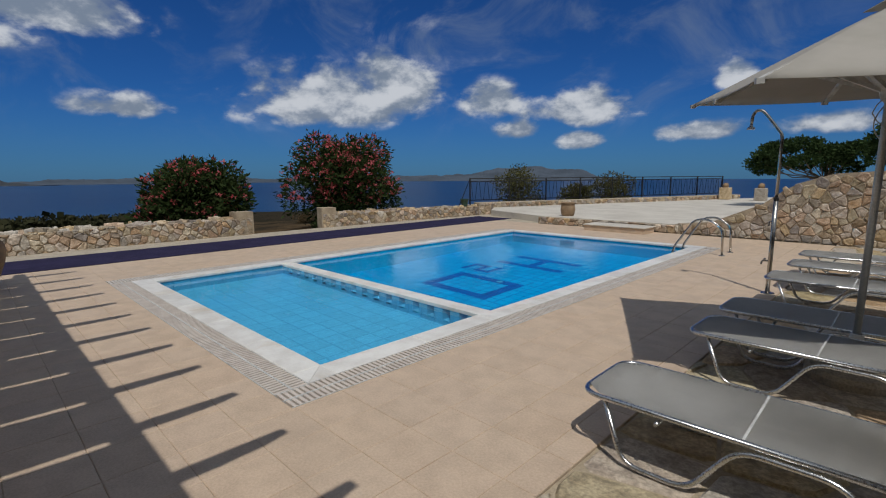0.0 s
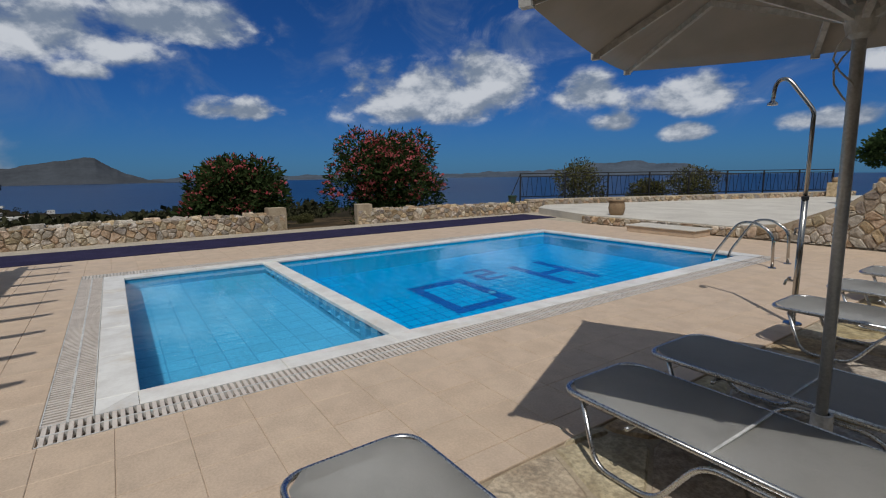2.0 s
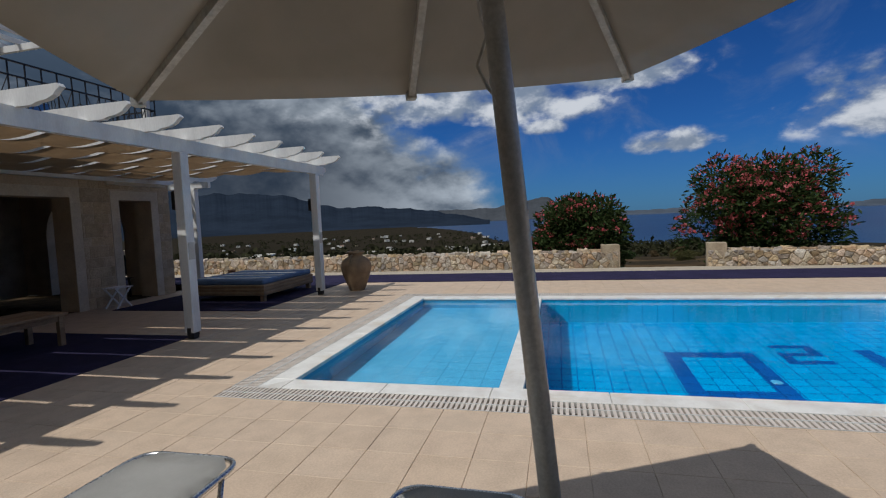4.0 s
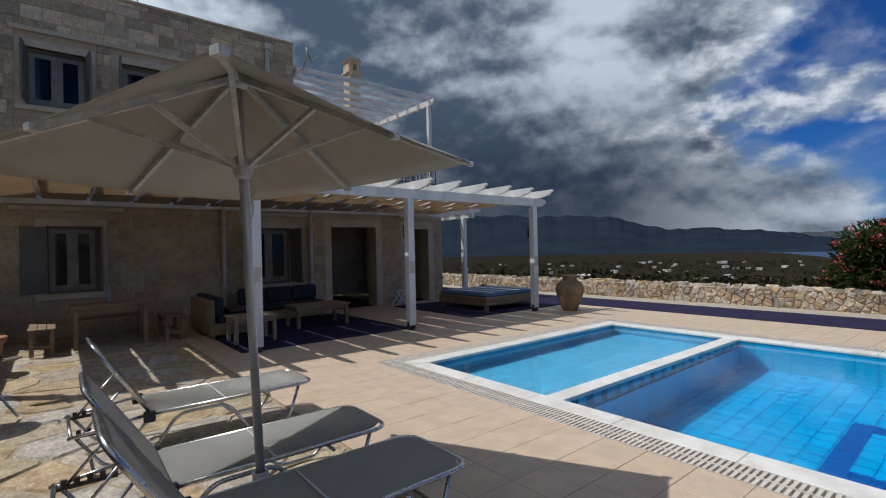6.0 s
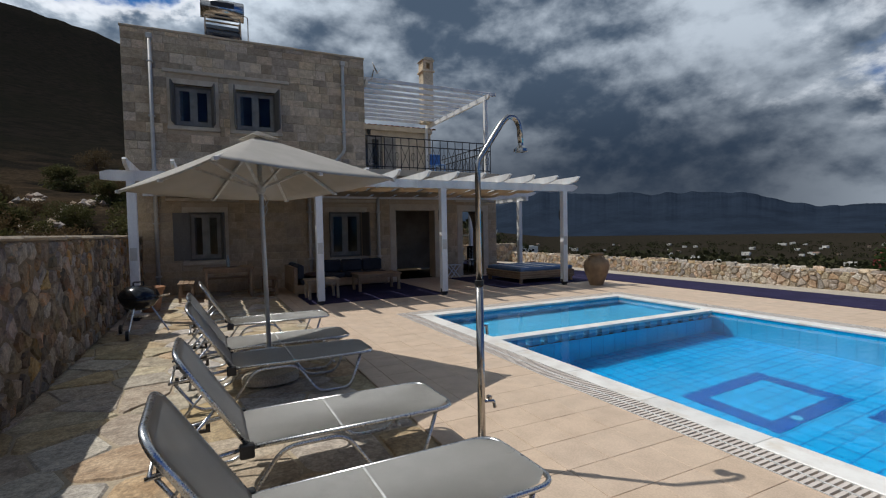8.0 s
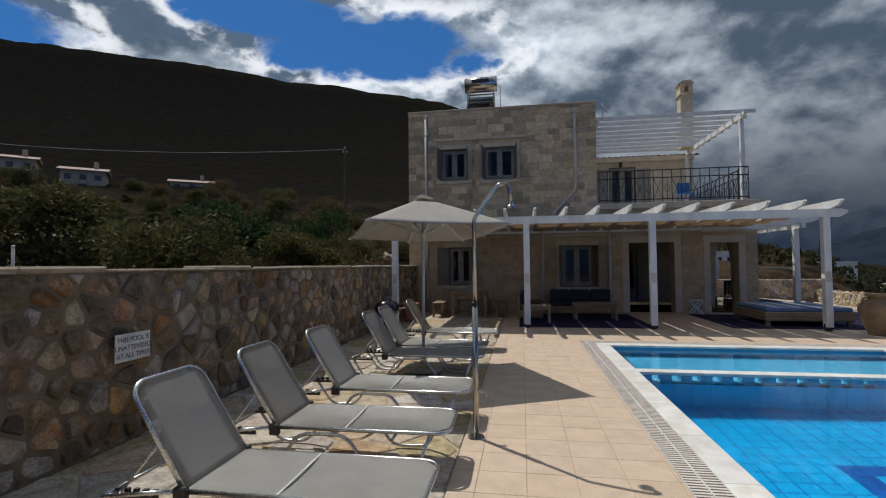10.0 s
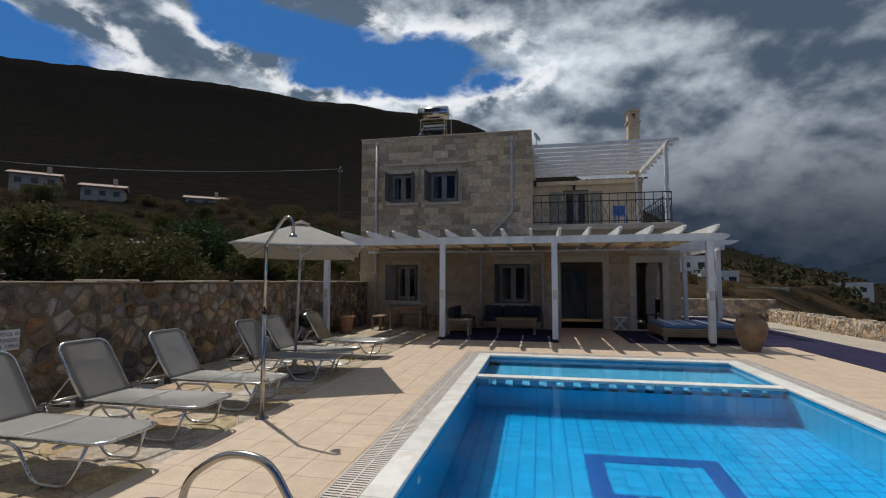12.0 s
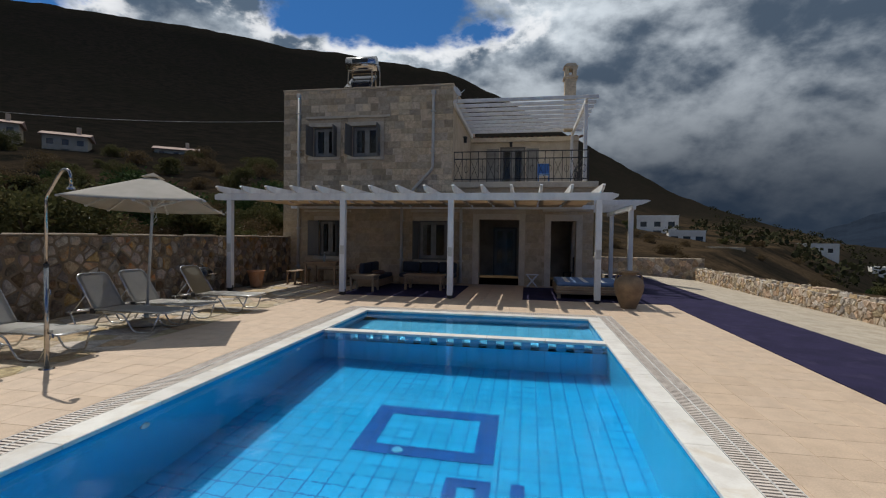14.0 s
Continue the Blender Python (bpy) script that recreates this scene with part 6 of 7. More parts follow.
# ---- roof things ----
def solar_heater():
    h = thing("solar_water_heater", (-3.1, 8.2, HTOP - 0.4), "steel solar water heater tank on angle-iron stand", "water heater")
    for x in (-0.48, 0.48):
        for y in (-0.25, 0.25):
            bm = bmesh.new()
            beam(bm, (x * 1.05, y * 1.4, 0), (x, y * 0.8, 1.55), 0.04, 0.04, up=(0, 1, 0.01))
            part("stand_leg", bm, M_WALLCREAM, h)
    for z in (0.95, 1.50):
        part("stand_rail", boxes((-0.50, -0.24, z, 0.50, -0.20, z + 0.04), (-0.50, 0.20, z, 0.50, 0.24, z + 0.04)), M_WALLCREAM, h)
    bm = bmesh.new()
    tube(bm, ((-0.60, 0, 1.82), (0.60, 0, 1.82)), 0.28, 28)
    tank = part("tank", bm, M_STEEL, h, smooth=True)
    part("brand_patch", boxes((-0.32, -0.300, 1.80, 0.32, -0.283, 1.94)), M_BLACK, tank)
    bm = bmesh.new()
    beam(bm, (0, -0.55, 0.75), (0, 0.35, 1.45), 1.0, 0.06)
    part("collector", bm, M_PANEL, h)
    bm = bmesh.new()
    tube(bm, ((0.60, 0, 1.75), (0.72, 0, 1.72), (0.72, 0.1, 0.4)), 0.015, 8, round_off=0.05)
    part("feed_pipe", bm, M_PIPE, h)


solar_heater()


def roof_bits():
    d = thing("satellite_dish", (HX1 + 0.12, 6.1, 6.55), "small pale satellite dish on a bent arm", "satellite dish")
    bm = bmesh.new()
    tube(bm, ((-0.12, 0.52, -0.25), (0.06, 0.3, -0.25), (0.06, 0.05, -0.02)), 0.015, 8, round_off=0.05)
    part("arm", bm, M_ALU, d)
    dish = lathe(bmesh.new(), [(0, 0.0), (0.08, 0.006), (0.15, 0.022), (0.19, 0.04), (0.185, 0.05), (0.14, 0.03), (0, 0.012)], 24)
    bmesh.ops.transform(dish, matrix=Matrix.Translation((0.06, 0, 0)) @ Matrix.Rotation(radians(62), 4, "Y") @ Matrix.Rotation(radians(25), 4, "X"), verts=dish.verts[:])
    part("dish", dish, M_RUBBER_WHITE, d, smooth=True)
    bm = bmesh.new()
    tube(bm, ((0.1, 0, -0.15), (0.34, -0.05, 0.05)), 0.008, 6)
    part("feed_horn", bm, M_ALU, d)
    p = thing("roof_hatch", (0.3, 7.6, HTOP - 0.4), "dark flat hatch standing on the parapet roof", "roof hatch")
    part("box", boxes((-0.35, -0.3, 0, 0.35, 0.3, 0.46), bevel=0.02), M_IRON, p)
    part("cover", boxes((-0.40, -0.35, 0.46, 0.40, 0.35, 0.50), bevel=0.01), M_IRON, p)
    for x, y, z in ((HX1 + 0.10, 9.2, 5.65), (2.65, FY + 5.38, 5.98)):
        l = thing("wall_lantern", (x, y, z), "black iron wall lantern on the balcony", "lantern", group="balcony lanterns")
        part("cage", boxes((-0.06, -0.06, -0.20, 0.06, 0.06, 0.0), bevel=0.012), M_IRON, l)
        part("cap", lathe(bmesh.new(), [(0.09, 0.0), (0.05, 0.05), (0, 0.07)], 12), M_IRON, l)
        part("bracket", boxes((-0.02, 0.0, 0.02, 0.02, 0.13, 0.05)) if y > 10 else boxes((-0.10, -0.02, 0.02, 0.0, 0.02, 0.05)), M_IRON, l)
    c = thing("balcony_chair", (4.0, 8.0, 3.56), "blue plastic chair standing on the balcony", "chair")
    part("seat", boxes((-0.22, -0.22, 0.40, 0.22, 0.22, 0.44), bevel=0.012), M_BLUECHAIR, c)
    part("backrest", boxes((-0.22, 0.20, 0.46, 0.22, 0.235, 0.86), bevel=0.012), M_BLUECHAIR, c)
    for sx in (-1, 1):
        for sy in (-1, 1):
            part("leg", boxes((sx * 0.19 - 0.018, sy * 0.19 - 0.018, 0, sx * 0.19 + 0.018, sy * 0.19 + 0.018, 0.40)), M_BLUECHAIR, c)


roof_bits()


# ---- far terrace: railing, step block, posts ----
def terrace_rail():
    r = thing("terrace_railing", (wall_c.location.x + 0.75, wall_c.location.y - 0.30, 0.0), "long dark iron railing with slanting bars above terrace", "railing", rz=math.degrees(wall_c.rotation_euler.z))
    ln, n = 15.6, 78
    for z in (0.50, 1.30, 1.42):
        part("rail", boxes((0, -0.018, z - 0.018, ln, 0.018, z + 0.018)), M_IRON, r)
    for k in range(9):
        x = ln * k / 8
        part("post", boxes((x - 0.025, -0.025, -0.5, x + 0.025, 0.025, 1.44)), M_IRON, r)
    for k in range(n):
        x = ln * (k + 0.5) / n
        bm = bmesh.new()
        d = 0.05 if k % 2 else -0.05
        beam(bm, (x - d, 0, 0.50), (x + d, 0, 1.30), 0.016, 0.016, up=(0, 1, 0))
        part("bar", bm, M_IRON, r)
    bm = bmesh.new()
    tube(bm, ((0, 0, 1.42), (-0.5, 0, 0.3)), 0.018, 8)
    part("stay", bm, M_IRON, r)


terrace_rail()
blk = thing("step_block", (2.45, -10.80, 0.0), "low beige tiled step below the terrace wall", "step")
part("block", boxes((-0.85, -0.34, 0, 0.85, 0.34, 0.14), bevel=0.008), M_TILE, blk)
part("tread", boxes((-0.88, -0.37, 0.14, 0.88, 0.37, 0.17), bevel=0.008), M_TERRACE, blk)
for x, y in ((3.9, -26.5), (2.2, -26.0)):
    g = thing("gate_pier", (x, y, 0.22), "small square rubble pier on the terrace", "pier", group="terrace piers")
    part("shaft", boxes((-0.25, -0.25, 0, 0.25, 0.25, 0.62), bevel=0.03), M_PALE, g)
    part("ball", lathe(bmesh.new(), [(0.12, 0.62), (0.14, 0.66), (0.15, 0.74), (0.10, 0.84), (0, 0.87)], 16), M_CLAY, g, smooth=True)


# ---- planting ----
def leaf_cloud(clumps, n, size, slim, seed, jitter=1.0, droop=0.0):
    """Leaves on and inside clumps (x, y, z, rx, ry, rz): two triangles each, mostly near the outside."""
    rnd = random.Random(seed)
    verts, faces = [], []
    weights = [c[3] * c[4] + c[3] * c[5] for c in clumps]
    picks = rnd.choices(clumps, weights, k=n)
    for c in picks:
        th, u = rnd.uniform(0, 2 * math.pi), rnd.uniform(-0.75, 1)
        s = math.sqrt(max(0, 1 - u * u))
        d = Vector((s * math.cos(th), s * math.sin(th), u))
        q = rnd.uniform(0.55, 1.0) ** 0.5 * (1 + 0.14 * rnd.gauss(0, 1) * jitter)
        p = Vector((c[0] + d.x * c[3] * q, c[1] + d.y * c[4] * q, c[2] + d.z * c[5] * q))
        a = Vector((d.x + rnd.gauss(0, 0.7), d.y + rnd.gauss(0, 0.7), d.z * 0.6 + rnd.gauss(0.2, 0.6) - droop)).normalized()
        b = a.cross(Vector((rnd.gauss(0, 1), rnd.gauss(0, 1), rnd.gauss(0, 1)))).normalized()
        ln = size * rnd.uniform(0.6, 1.35)
        w = ln * slim
        i = len(verts)
        verts += [tuple(p), tuple(p + a * ln * 0.5 + b * w), tuple(p + a * ln), tuple(p + a * ln * 0.5 - b * w)]
        faces.append((i, i + 1, i + 2, i + 3))
    return verts, faces


def leaf_mesh(name, clumps, n, size, slim, seed, mat, jitter=1.0, droop=0.0):
    v, f = leaf_cloud(clumps, n, size, slim, seed, jitter, droop)
    me = bpy.data.meshes.new(name)
    me.from_pydata(v, [], f)
    me.materials.append(mat)
    return me


def random_clumps(k, rx, ry, h, seed, base=0.15, size=(0.30, 0.5)):
    rnd = random.Random(seed)
    out = []
    for _ in range(k):
        t, r = rnd.uniform(0, 2 * math.pi), rnd.uniform(0, 1) ** 0.6
        z = rnd.uniform(base, 0.86)
        wide = math.sin(math.pi * min(0.98, 0.12 + z * 0.80)) ** 0.6
        s = rnd.uniform(*size)
        out.append((rx * r * 0.75 * math.cos(t) * wide, ry * r * 0.75 * math.sin(t) * wide, h * z, rx * s, ry * s, h * s * 0.6))
    return out


def limbs(clumps, r, seed, count=9):
    bm = bmesh.new()
    rnd = random.Random(seed)
    for c in rnd.sample(clumps, min(count, len(clumps))):
        a = Vector((rnd.uniform(-0.15, 0.15), rnd.uniform(-0.15, 0.15), -0.1))
        e = Vector(c[:3])
        m = a.lerp(e, 0.5) + Vector((rnd.uniform(-0.1, 0.1), rnd.uniform(-0.1, 0.1), 0.1))
        tube(bm, (a, m, e), r * rnd.uniform(0.6, 1.1), 6)
    return bm


def oleander(x, y, z, rx, ry, h, seed, blooms, label):
    o = thing("oleander", (x, y, z), label, "shrub", group="oleanders by the garden wall")
    cl = random_clumps(60, rx, ry, h, seed, 0.10, (0.17, 0.38))
    part("stems", limbs(cl, 0.035, seed, 14), M_BARK, o)
    ob = new("foliage", leaf_mesh("foliage", cl, 24000, 0.19, 0.15, seed, M_OLEANDER, 1.0))
    ob.parent = o
    rnd = random.Random(seed + 5)
    v, f = [], []
    for _ in range(blooms):
        c = rnd.choice(cl)
        t, u = rnd.uniform(0, 2 * math.pi), rnd.uniform(-0.1, 1)
        s = math.sqrt(1 - u * u) if abs(u) < 1 else 0
        p = (c[0] + c[3] * 1.08 * s * math.cos(t), c[1] + c[4] * 1.08 * s * math.sin(t), c[2] + c[5] * 1.08 * u)
        if p[2] < h * 0.38:
            continue
        a, b = leaf_cloud([(*p, 0.06, 0.06, 0.05)], 10, 0.07, 0.45, rnd.randrange(10 ** 6))
        k = len(v)
        v += a
        f += [tuple(i + k for i in q) for q in b]
    me = bpy.data.meshes.new("blossom")
    me.from_pydata(v, [], f)
    me.materials.append(M_FLOWER)
    ob = new("blossom", me)
    ob.parent = o
    ob["label"] = "clusters of coral pink flowers"


oleander(12.60, -3.25, -0.85, 1.5, 1.72, 2.80, 21, 620, "oleander bush with sparse coral flowers behind wall")
oleander(12.60, -8.75, -1.0, 2.0, 2.40, 3.98, 33, 1250, "tall oleander bush in full pink flower behind wall")


def scrub_kinds():
    kinds = []
    for k, (mat, n, size) in enumerate(((M_OLIVE, 6500, 0.075), (M_OLIVE, 6000, 0.085), (M_DRY, 3500, 0.075), (M_DRY, 3000, 0.07), (M_PINE, 5500, 0.085))):
        b = thing("scrub_bush", (0, 0, -60), ("grey-green wild bush on the stony slope", "dense green wild bush on the slope", "dry straw-brown bush on the slope", "low dead thorn bush among stones", "dark evergreen bush on the slope")[k], "bush", group="bushes on the slope")
        cl = random_clumps(14, 1.0, 1.0, 1.25, 50 + k, 0.10, (0.25, 0.45))
        part("stem", limbs(cl, 0.03, k, 6), M_BARK, b)
        ob = new("foliage", leaf_mesh("foliage", cl, n, size, 0.30, 70 + k, mat, 1.3))
        ob.parent = b
        kinds.append(b)
    return kinds


def plant_slope():
    kinds = scrub_kinds()
    rnd = random.Random(12)
    spots = [(-12.5, 3.0, 2.3, 0), (-9.3, -1.5, 1.4, 0), (-10.5, 8.5, 1.8, 1), (-15.5, 12.0, 2.6, 4), (-8.2, 5.5, 1.1, 2), (-8.0, 10.5, 1.2, 2), (-17, 4.0, 2.4, 1), (-9.0, -7.5, 1.7, 0), (-12.0, -5.0, 2.0, 1), (-14.5, 20.0, 2.2, 4), (-8.5, 2.6, 1.0, 3)]
    for _ in range(150):
        t, d = rnd.uniform(-100, 12), 9 + 80 * rnd.random() ** 1.5
        x, y = -4 + d * math.sin(radians(t)), 2 + d * math.cos(radians(t))
        if x > -6.6 and y < 17:
            continue
        if x > -6.4 - 0.2 and y < 15:
            continue
        spots.append((x, y, rnd.uniform(0.5, 1.5) * (1 + d / 90), rnd.choice((0, 0, 0, 1, 1, 2, 2, 3, 3, 4))))
    for _ in range(60):
        t, d = rnd.uniform(10, 120), 24 + 60 * rnd.random()
        spots.append((d * math.sin(radians(t)), d * math.cos(radians(t)), rnd.uniform(0.5, 1.0), rnd.choice((0, 2, 2, 3, 3, 4))))
    used = set()
    for x, y, s, k in spots:
        if x < 14 and x > -6.3 and -34 < y < 16:
            continue
        m = Matrix.Translation((x, y, ground_height(x, y) - 0.12)) @ Matrix.Rotation(rnd.uniform(0, 6.28), 4, "Z") @ Matrix.Diagonal((s, s, s * rnd.uniform(0.75, 1.1), 1))
        if k not in used:
            used.add(k)
            kinds[k].matrix_basis = m
        else:
            c = copy_thing(kinds[k], m)
            c.matrix_basis = m


plant_slope()


def pine(x, y, z, h, spread, seed, lean, label):
    """A wind-bent pine: tapered trunk, spreading limbs, layered crowns with gaps."""
    t = thing("pine_tree", (x, y, z), label, "tree", group="pines past the end wall")
    rnd = random.Random(seed)
    bm = bmesh.new()
    base, fork = Vector((0, 0, -0.4)), Vector((lean * 0.25, 0, h * 0.45))
    for a, b, r0, r1 in ((base, fork, 0.16 * h / 5, 0.11 * h / 5),):
        for k in range(4):
            p, q = a.lerp(b, k / 4), a.lerp(b, (k + 1) / 4)
            tube(bm, (p, q), r0 + (r1 - r0) * k / 4, 8)
    cl = []
    for k in range(18):
        a = rnd.uniform(0, 6.28)
        r = spread * rnd.uniform(0.15, 1) ** 0.7
        e = Vector((lean + r * math.cos(a), r * 0.8 * math.sin(a), h * rnd.uniform(0.58, 0.95) - 0.10 * r))
        m = fork.lerp(e, 0.5) + Vector((0, 0, -0.1 * h * rnd.random()))
        tube(bm, (fork, m, e), 0.035 * h / 5, 6)
        cl.append((e.x, e.y, e.z, spread * rnd.uniform(0.18, 0.32), spread * rnd.uniform(0.18, 0.32), h * rnd.uniform(0.06, 0.10)))
    part("trunk", bm, M_BARK, t)
    ob = new("crown", leaf_mesh("crown", cl, 14000, 0.13, 0.25, seed, M_PINE, 1.1))
    ob.parent = t


pine(-0.8, -21.5, 0.0, 3.0, 1.9, 3, 0.5, "wind-bent dark green pine beyond the end wall")
pine(-3.0, -20.5, 0.1, 3.3, 2.0, 5, -0.3, "broad dark green pine beyond the end wall")
pine(-6.4, -21.0, 0.1, 3.9, 2.4, 6, -0.6, "dense dark pine beyond the end wall")


def hedge_bush(x, y, z, s, h, seed):
    b = thing("shore_bush", (x, y, z), "dark green rounded bush behind the iron railing", "bush", group="bushes by the railing")
    cl = random_clumps(16, s, s, h, seed, 0.1, (0.25, 0.42))
    part("stems", limbs(cl, 0.03, seed, 6), M_BARK, b)
    ob = new("foliage", leaf_mesh("foliage", cl, 4500, 0.13, 0.2, seed, M_OLIVE, 1.2))
    ob.parent = b


hedge_bush(10.9, -17.6, -0.6, 1.7, 2.55, 91)
hedge_bush(8.6, -23.2, -0.4, 1.5, 1.95, 92)
hedge_bush(9.2, -20.4, -0.5, 1.1, 1.5, 93)


# ---- houses in the landscape ----
def hill_house(x, y, z, w, d, h, rz, wall, roof, label, group):
    b = thing("hill_house", (x, y, z), label, "house", group=group, rz=rz)
    fx = [(-w / 2 + w * (k + 0.5) / 3) for k in range(3)]
    holes = [(u - 0.5, h * 0.55, u + 0.5, h * 0.80) for u in fx] + [(fx[1] - 0.6, 0.0, fx[1] + 0.6, h * 0.36)]
    part("front_wall", wall_with_holes(bmesh.new(), -w / 2, w / 2, -5, h, holes, 0.3, lambda u, v, q: (u, -d / 2 + q, v)), wall, b)
    for x0 in (-w / 2, w / 2 - 0.3):
        part("side_wall", boxes((x0, -d / 2 + 0.3, -5, x0 + 0.3, d / 2, h)), wall, b)
    part("back_wall", boxes((-w / 2 + 0.3, d / 2 - 0.3, -5, w / 2 - 0.3, d / 2, h)), wall, b)
    part("flat_roof", boxes((-w / 2 + 0.3, -d / 2 + 0.3, h - 0.3, w / 2 - 0.3, d / 2 - 0.3, h)), wall, b)
    for u in fx:
        part("window", boxes((u - 0.5, -d / 2 + 0.15, h * 0.55, u + 0.5, -d / 2 + 0.2, h * 0.80)), M_PANEL, b)
    part("door", boxes((fx[1] - 0.6, -d / 2 + 0.15, 0, fx[1] + 0.6, -d / 2 + 0.2, h * 0.36)), M_SHUTTER, b)
    if roof:
        bm = bmesh.new()
        prism(bm, [(-d / 2 - 0.5, h), (0, h + d * 0.16), (d / 2 + 0.5, h), (d / 2 + 0.5, h - 0.12), (-d / 2 - 0.5, h - 0.12)], w + 1.0, lambda u, v, q: (-w / 2 - 0.5 + q, u, v))
        part("roof", bm, M_ROOF, b)
        part("chimney", boxes((w * 0.2, -0.4, h + 0.3, w * 0.2 + 0.7, 0.3, h + d * 0.16 + 1.1), bevel=0.05), wall, b)
    else:
        part("parapet", boxes((-w / 2 - 0.05, -d / 2 - 0.05, h, w / 2 + 0.05, -d / 2 + 0.25, h + 0.4), (-w / 2 - 0.05, d / 2 - 0.25, h, w / 2 + 0.05, d / 2 + 0.05, h + 0.4)), wall, b)
    return b


def polar(az, r, el):
    """A place at bearing az and height angle el from where the walk ends."""
    return 3.4 + r * math.sin(radians(az)), -10.0 + r * math.cos(radians(az)), 1.6 + r * math.tan(radians(el))


for az, r, el, w, d, h, rz, wall, roof, label in (
        (-48.0, 112, 6.9, 6.5, 6, 3.8, 40, M_WALLCREAM, True, "beige two-storey house with tiled roof up the slope"),
        (-53.0, 118, 7.5, 7, 6, 3.8, 45, M_WALLCREAM, True, "beige house with terracotta roof among the bushes"),
        (-39.0, 120, 7.3, 8, 6, 2.6, 35, M_WALLCREAM, True, "low house with red tiled roof up the slope"),
        (14.1, 92, 0.35, 6.5, 6, 3.4, -12, M_WALLWHITE, False, "white cubic house below the hillside"),
        (16.9, 84, -0.9, 5, 6, 2.6, -12, M_WALLWHITE, False, "small white flat-roofed house below the hillside"),
        (18.2, 60, -3.0, 8, 6, 2.2, -15, M_WALLCREAM, False, "low flat-roofed stone outbuilding beyond the garden wall"),
        (27.6, 150, -1.7, 10, 8, 4.0, -20, M_WALLWHITE, False, "white stepped house on the lower slope"),
        (33.5, 210, -3.2, 12, 9, 4.0, -25, M_WALLWHITE, False, "white flat-roofed house on the plain")):
    hill_house(*polar(az, r, el), w, d, h, rz, wall, roof, label, "houses on the slope")


def village():
    """White houses scattered over the plain towards the bay, a few pixels each, and the groves between them."""
    rnd = random.Random(8)
    proto = []
    for w, d, h, wall, roof in ((9, 7, 4.5, M_WALLWHITE, False), (12, 8, 6, M_WALLWHITE, False), (8, 7, 4, M_WALLCREAM, True)):
        proto.append(hill_house(0, 0, -70, w, d, h, 0, wall, roof, "small far white house on the plain" if wall is M_WALLWHITE else "small far house with red roof on the plain", "houses of the plain"))
    first = set()
    for _ in range(110):
        az, r = rnd.uniform(34, 86), 260 + 900 * rnd.random() ** 1.2
        x, y = r * math.sin(radians(az)), r * math.cos(radians(az))
        k = rnd.choice((0, 0, 1, 2))
        s = rnd.uniform(0.45, 0.85)
        m = Matrix.Translation((x, y, ground_height(x, y) + 0.3)) @ Matrix.Rotation(rnd.uniform(-0.9, 0.3) - radians(az), 4, "Z") @ Matrix.Diagonal((s, s, s * 0.8, 1))
        if k in first:
            c = copy_thing(proto[k], m)
            c.matrix_basis = m
        else:
            first.add(k)
            proto[k].matrix_basis = m
    v, f = [], []
    for _ in range(2000):
        az = rnd.uniform(20, 112)
        if az < 40 and rnd.random() < 0.55:
            continue
        r = 70 + 1100 * rnd.random() ** 1.3
        x, y = r * math.sin(radians(az)), r * math.cos(radians(az))
        z = ground_height(x, y)
        if z < SEA_Z + 0.5:
            continue
        s = rnd.uniform(0.8, 2.0) * (1 + r / 700)
        a, b = leaf_cloud([(x, y, z + s * 0.6, s, s, s * 0.7)], 42, s * 0.42, 0.5, rnd.randrange(10 ** 6))
        k = len(v)
        v += a
        f += [tuple(i + k for i in q) for q in b]
    me = bpy.data.meshes.new("grove")
    me.from_pydata(v, [], f)
    me.materials.append(M_GROVE)
    tagged(new("grove", me), "dark olive groves scattered over the plain and slope", "grove", kind="stuff")
    # loose stones of the old field terraces behind the wall
    v, f = [], []
    for _ in range(1500):
        x, y = -6.4 - 26 * rnd.random() ** 1.3, rnd.uniform(-12, 30)
        row = round(x / 3.4) * 3.4 + 0.4 * math.sin(y * 0.7)
        x = min(-6.3, row + rnd.gauss(0, 0.25))
        z = ground_height(x, y) + rnd.random() ** 2 * 0.5
        s = rnd.uniform(0.10, 0.30)
        k = len(v)
        for dx, dy, dz in ((1, 0, 0), (-1, 0, 0), (0, 1, 0), (0, -1, 0), (0, 0, 0.8), (0, 0, -0.8)):
            v.append((x + (dx + rnd.uniform(-0.3, 0.3)) * s, y + (dy + rnd.uniform(-0.3, 0.3)) * s, z + (dz + rnd.uniform(-0.3, 0.3)) * s))
        f += [tuple(k + i for i in q) for q in ((0, 2, 4), (2, 1, 4), (1, 3, 4), (3, 0, 4), (2, 0, 5), (1, 2, 5), (3, 1, 5), (0, 3, 5))]
    me = bpy.data.meshes.new("field_stones")
    me.from_pydata(v, [], f)
    me.materials.append(M_PALE_REST)
    tagged(new("field_stones", me), "grey loose stones of tumbled field terraces", "stones", kind="stuff")


village()


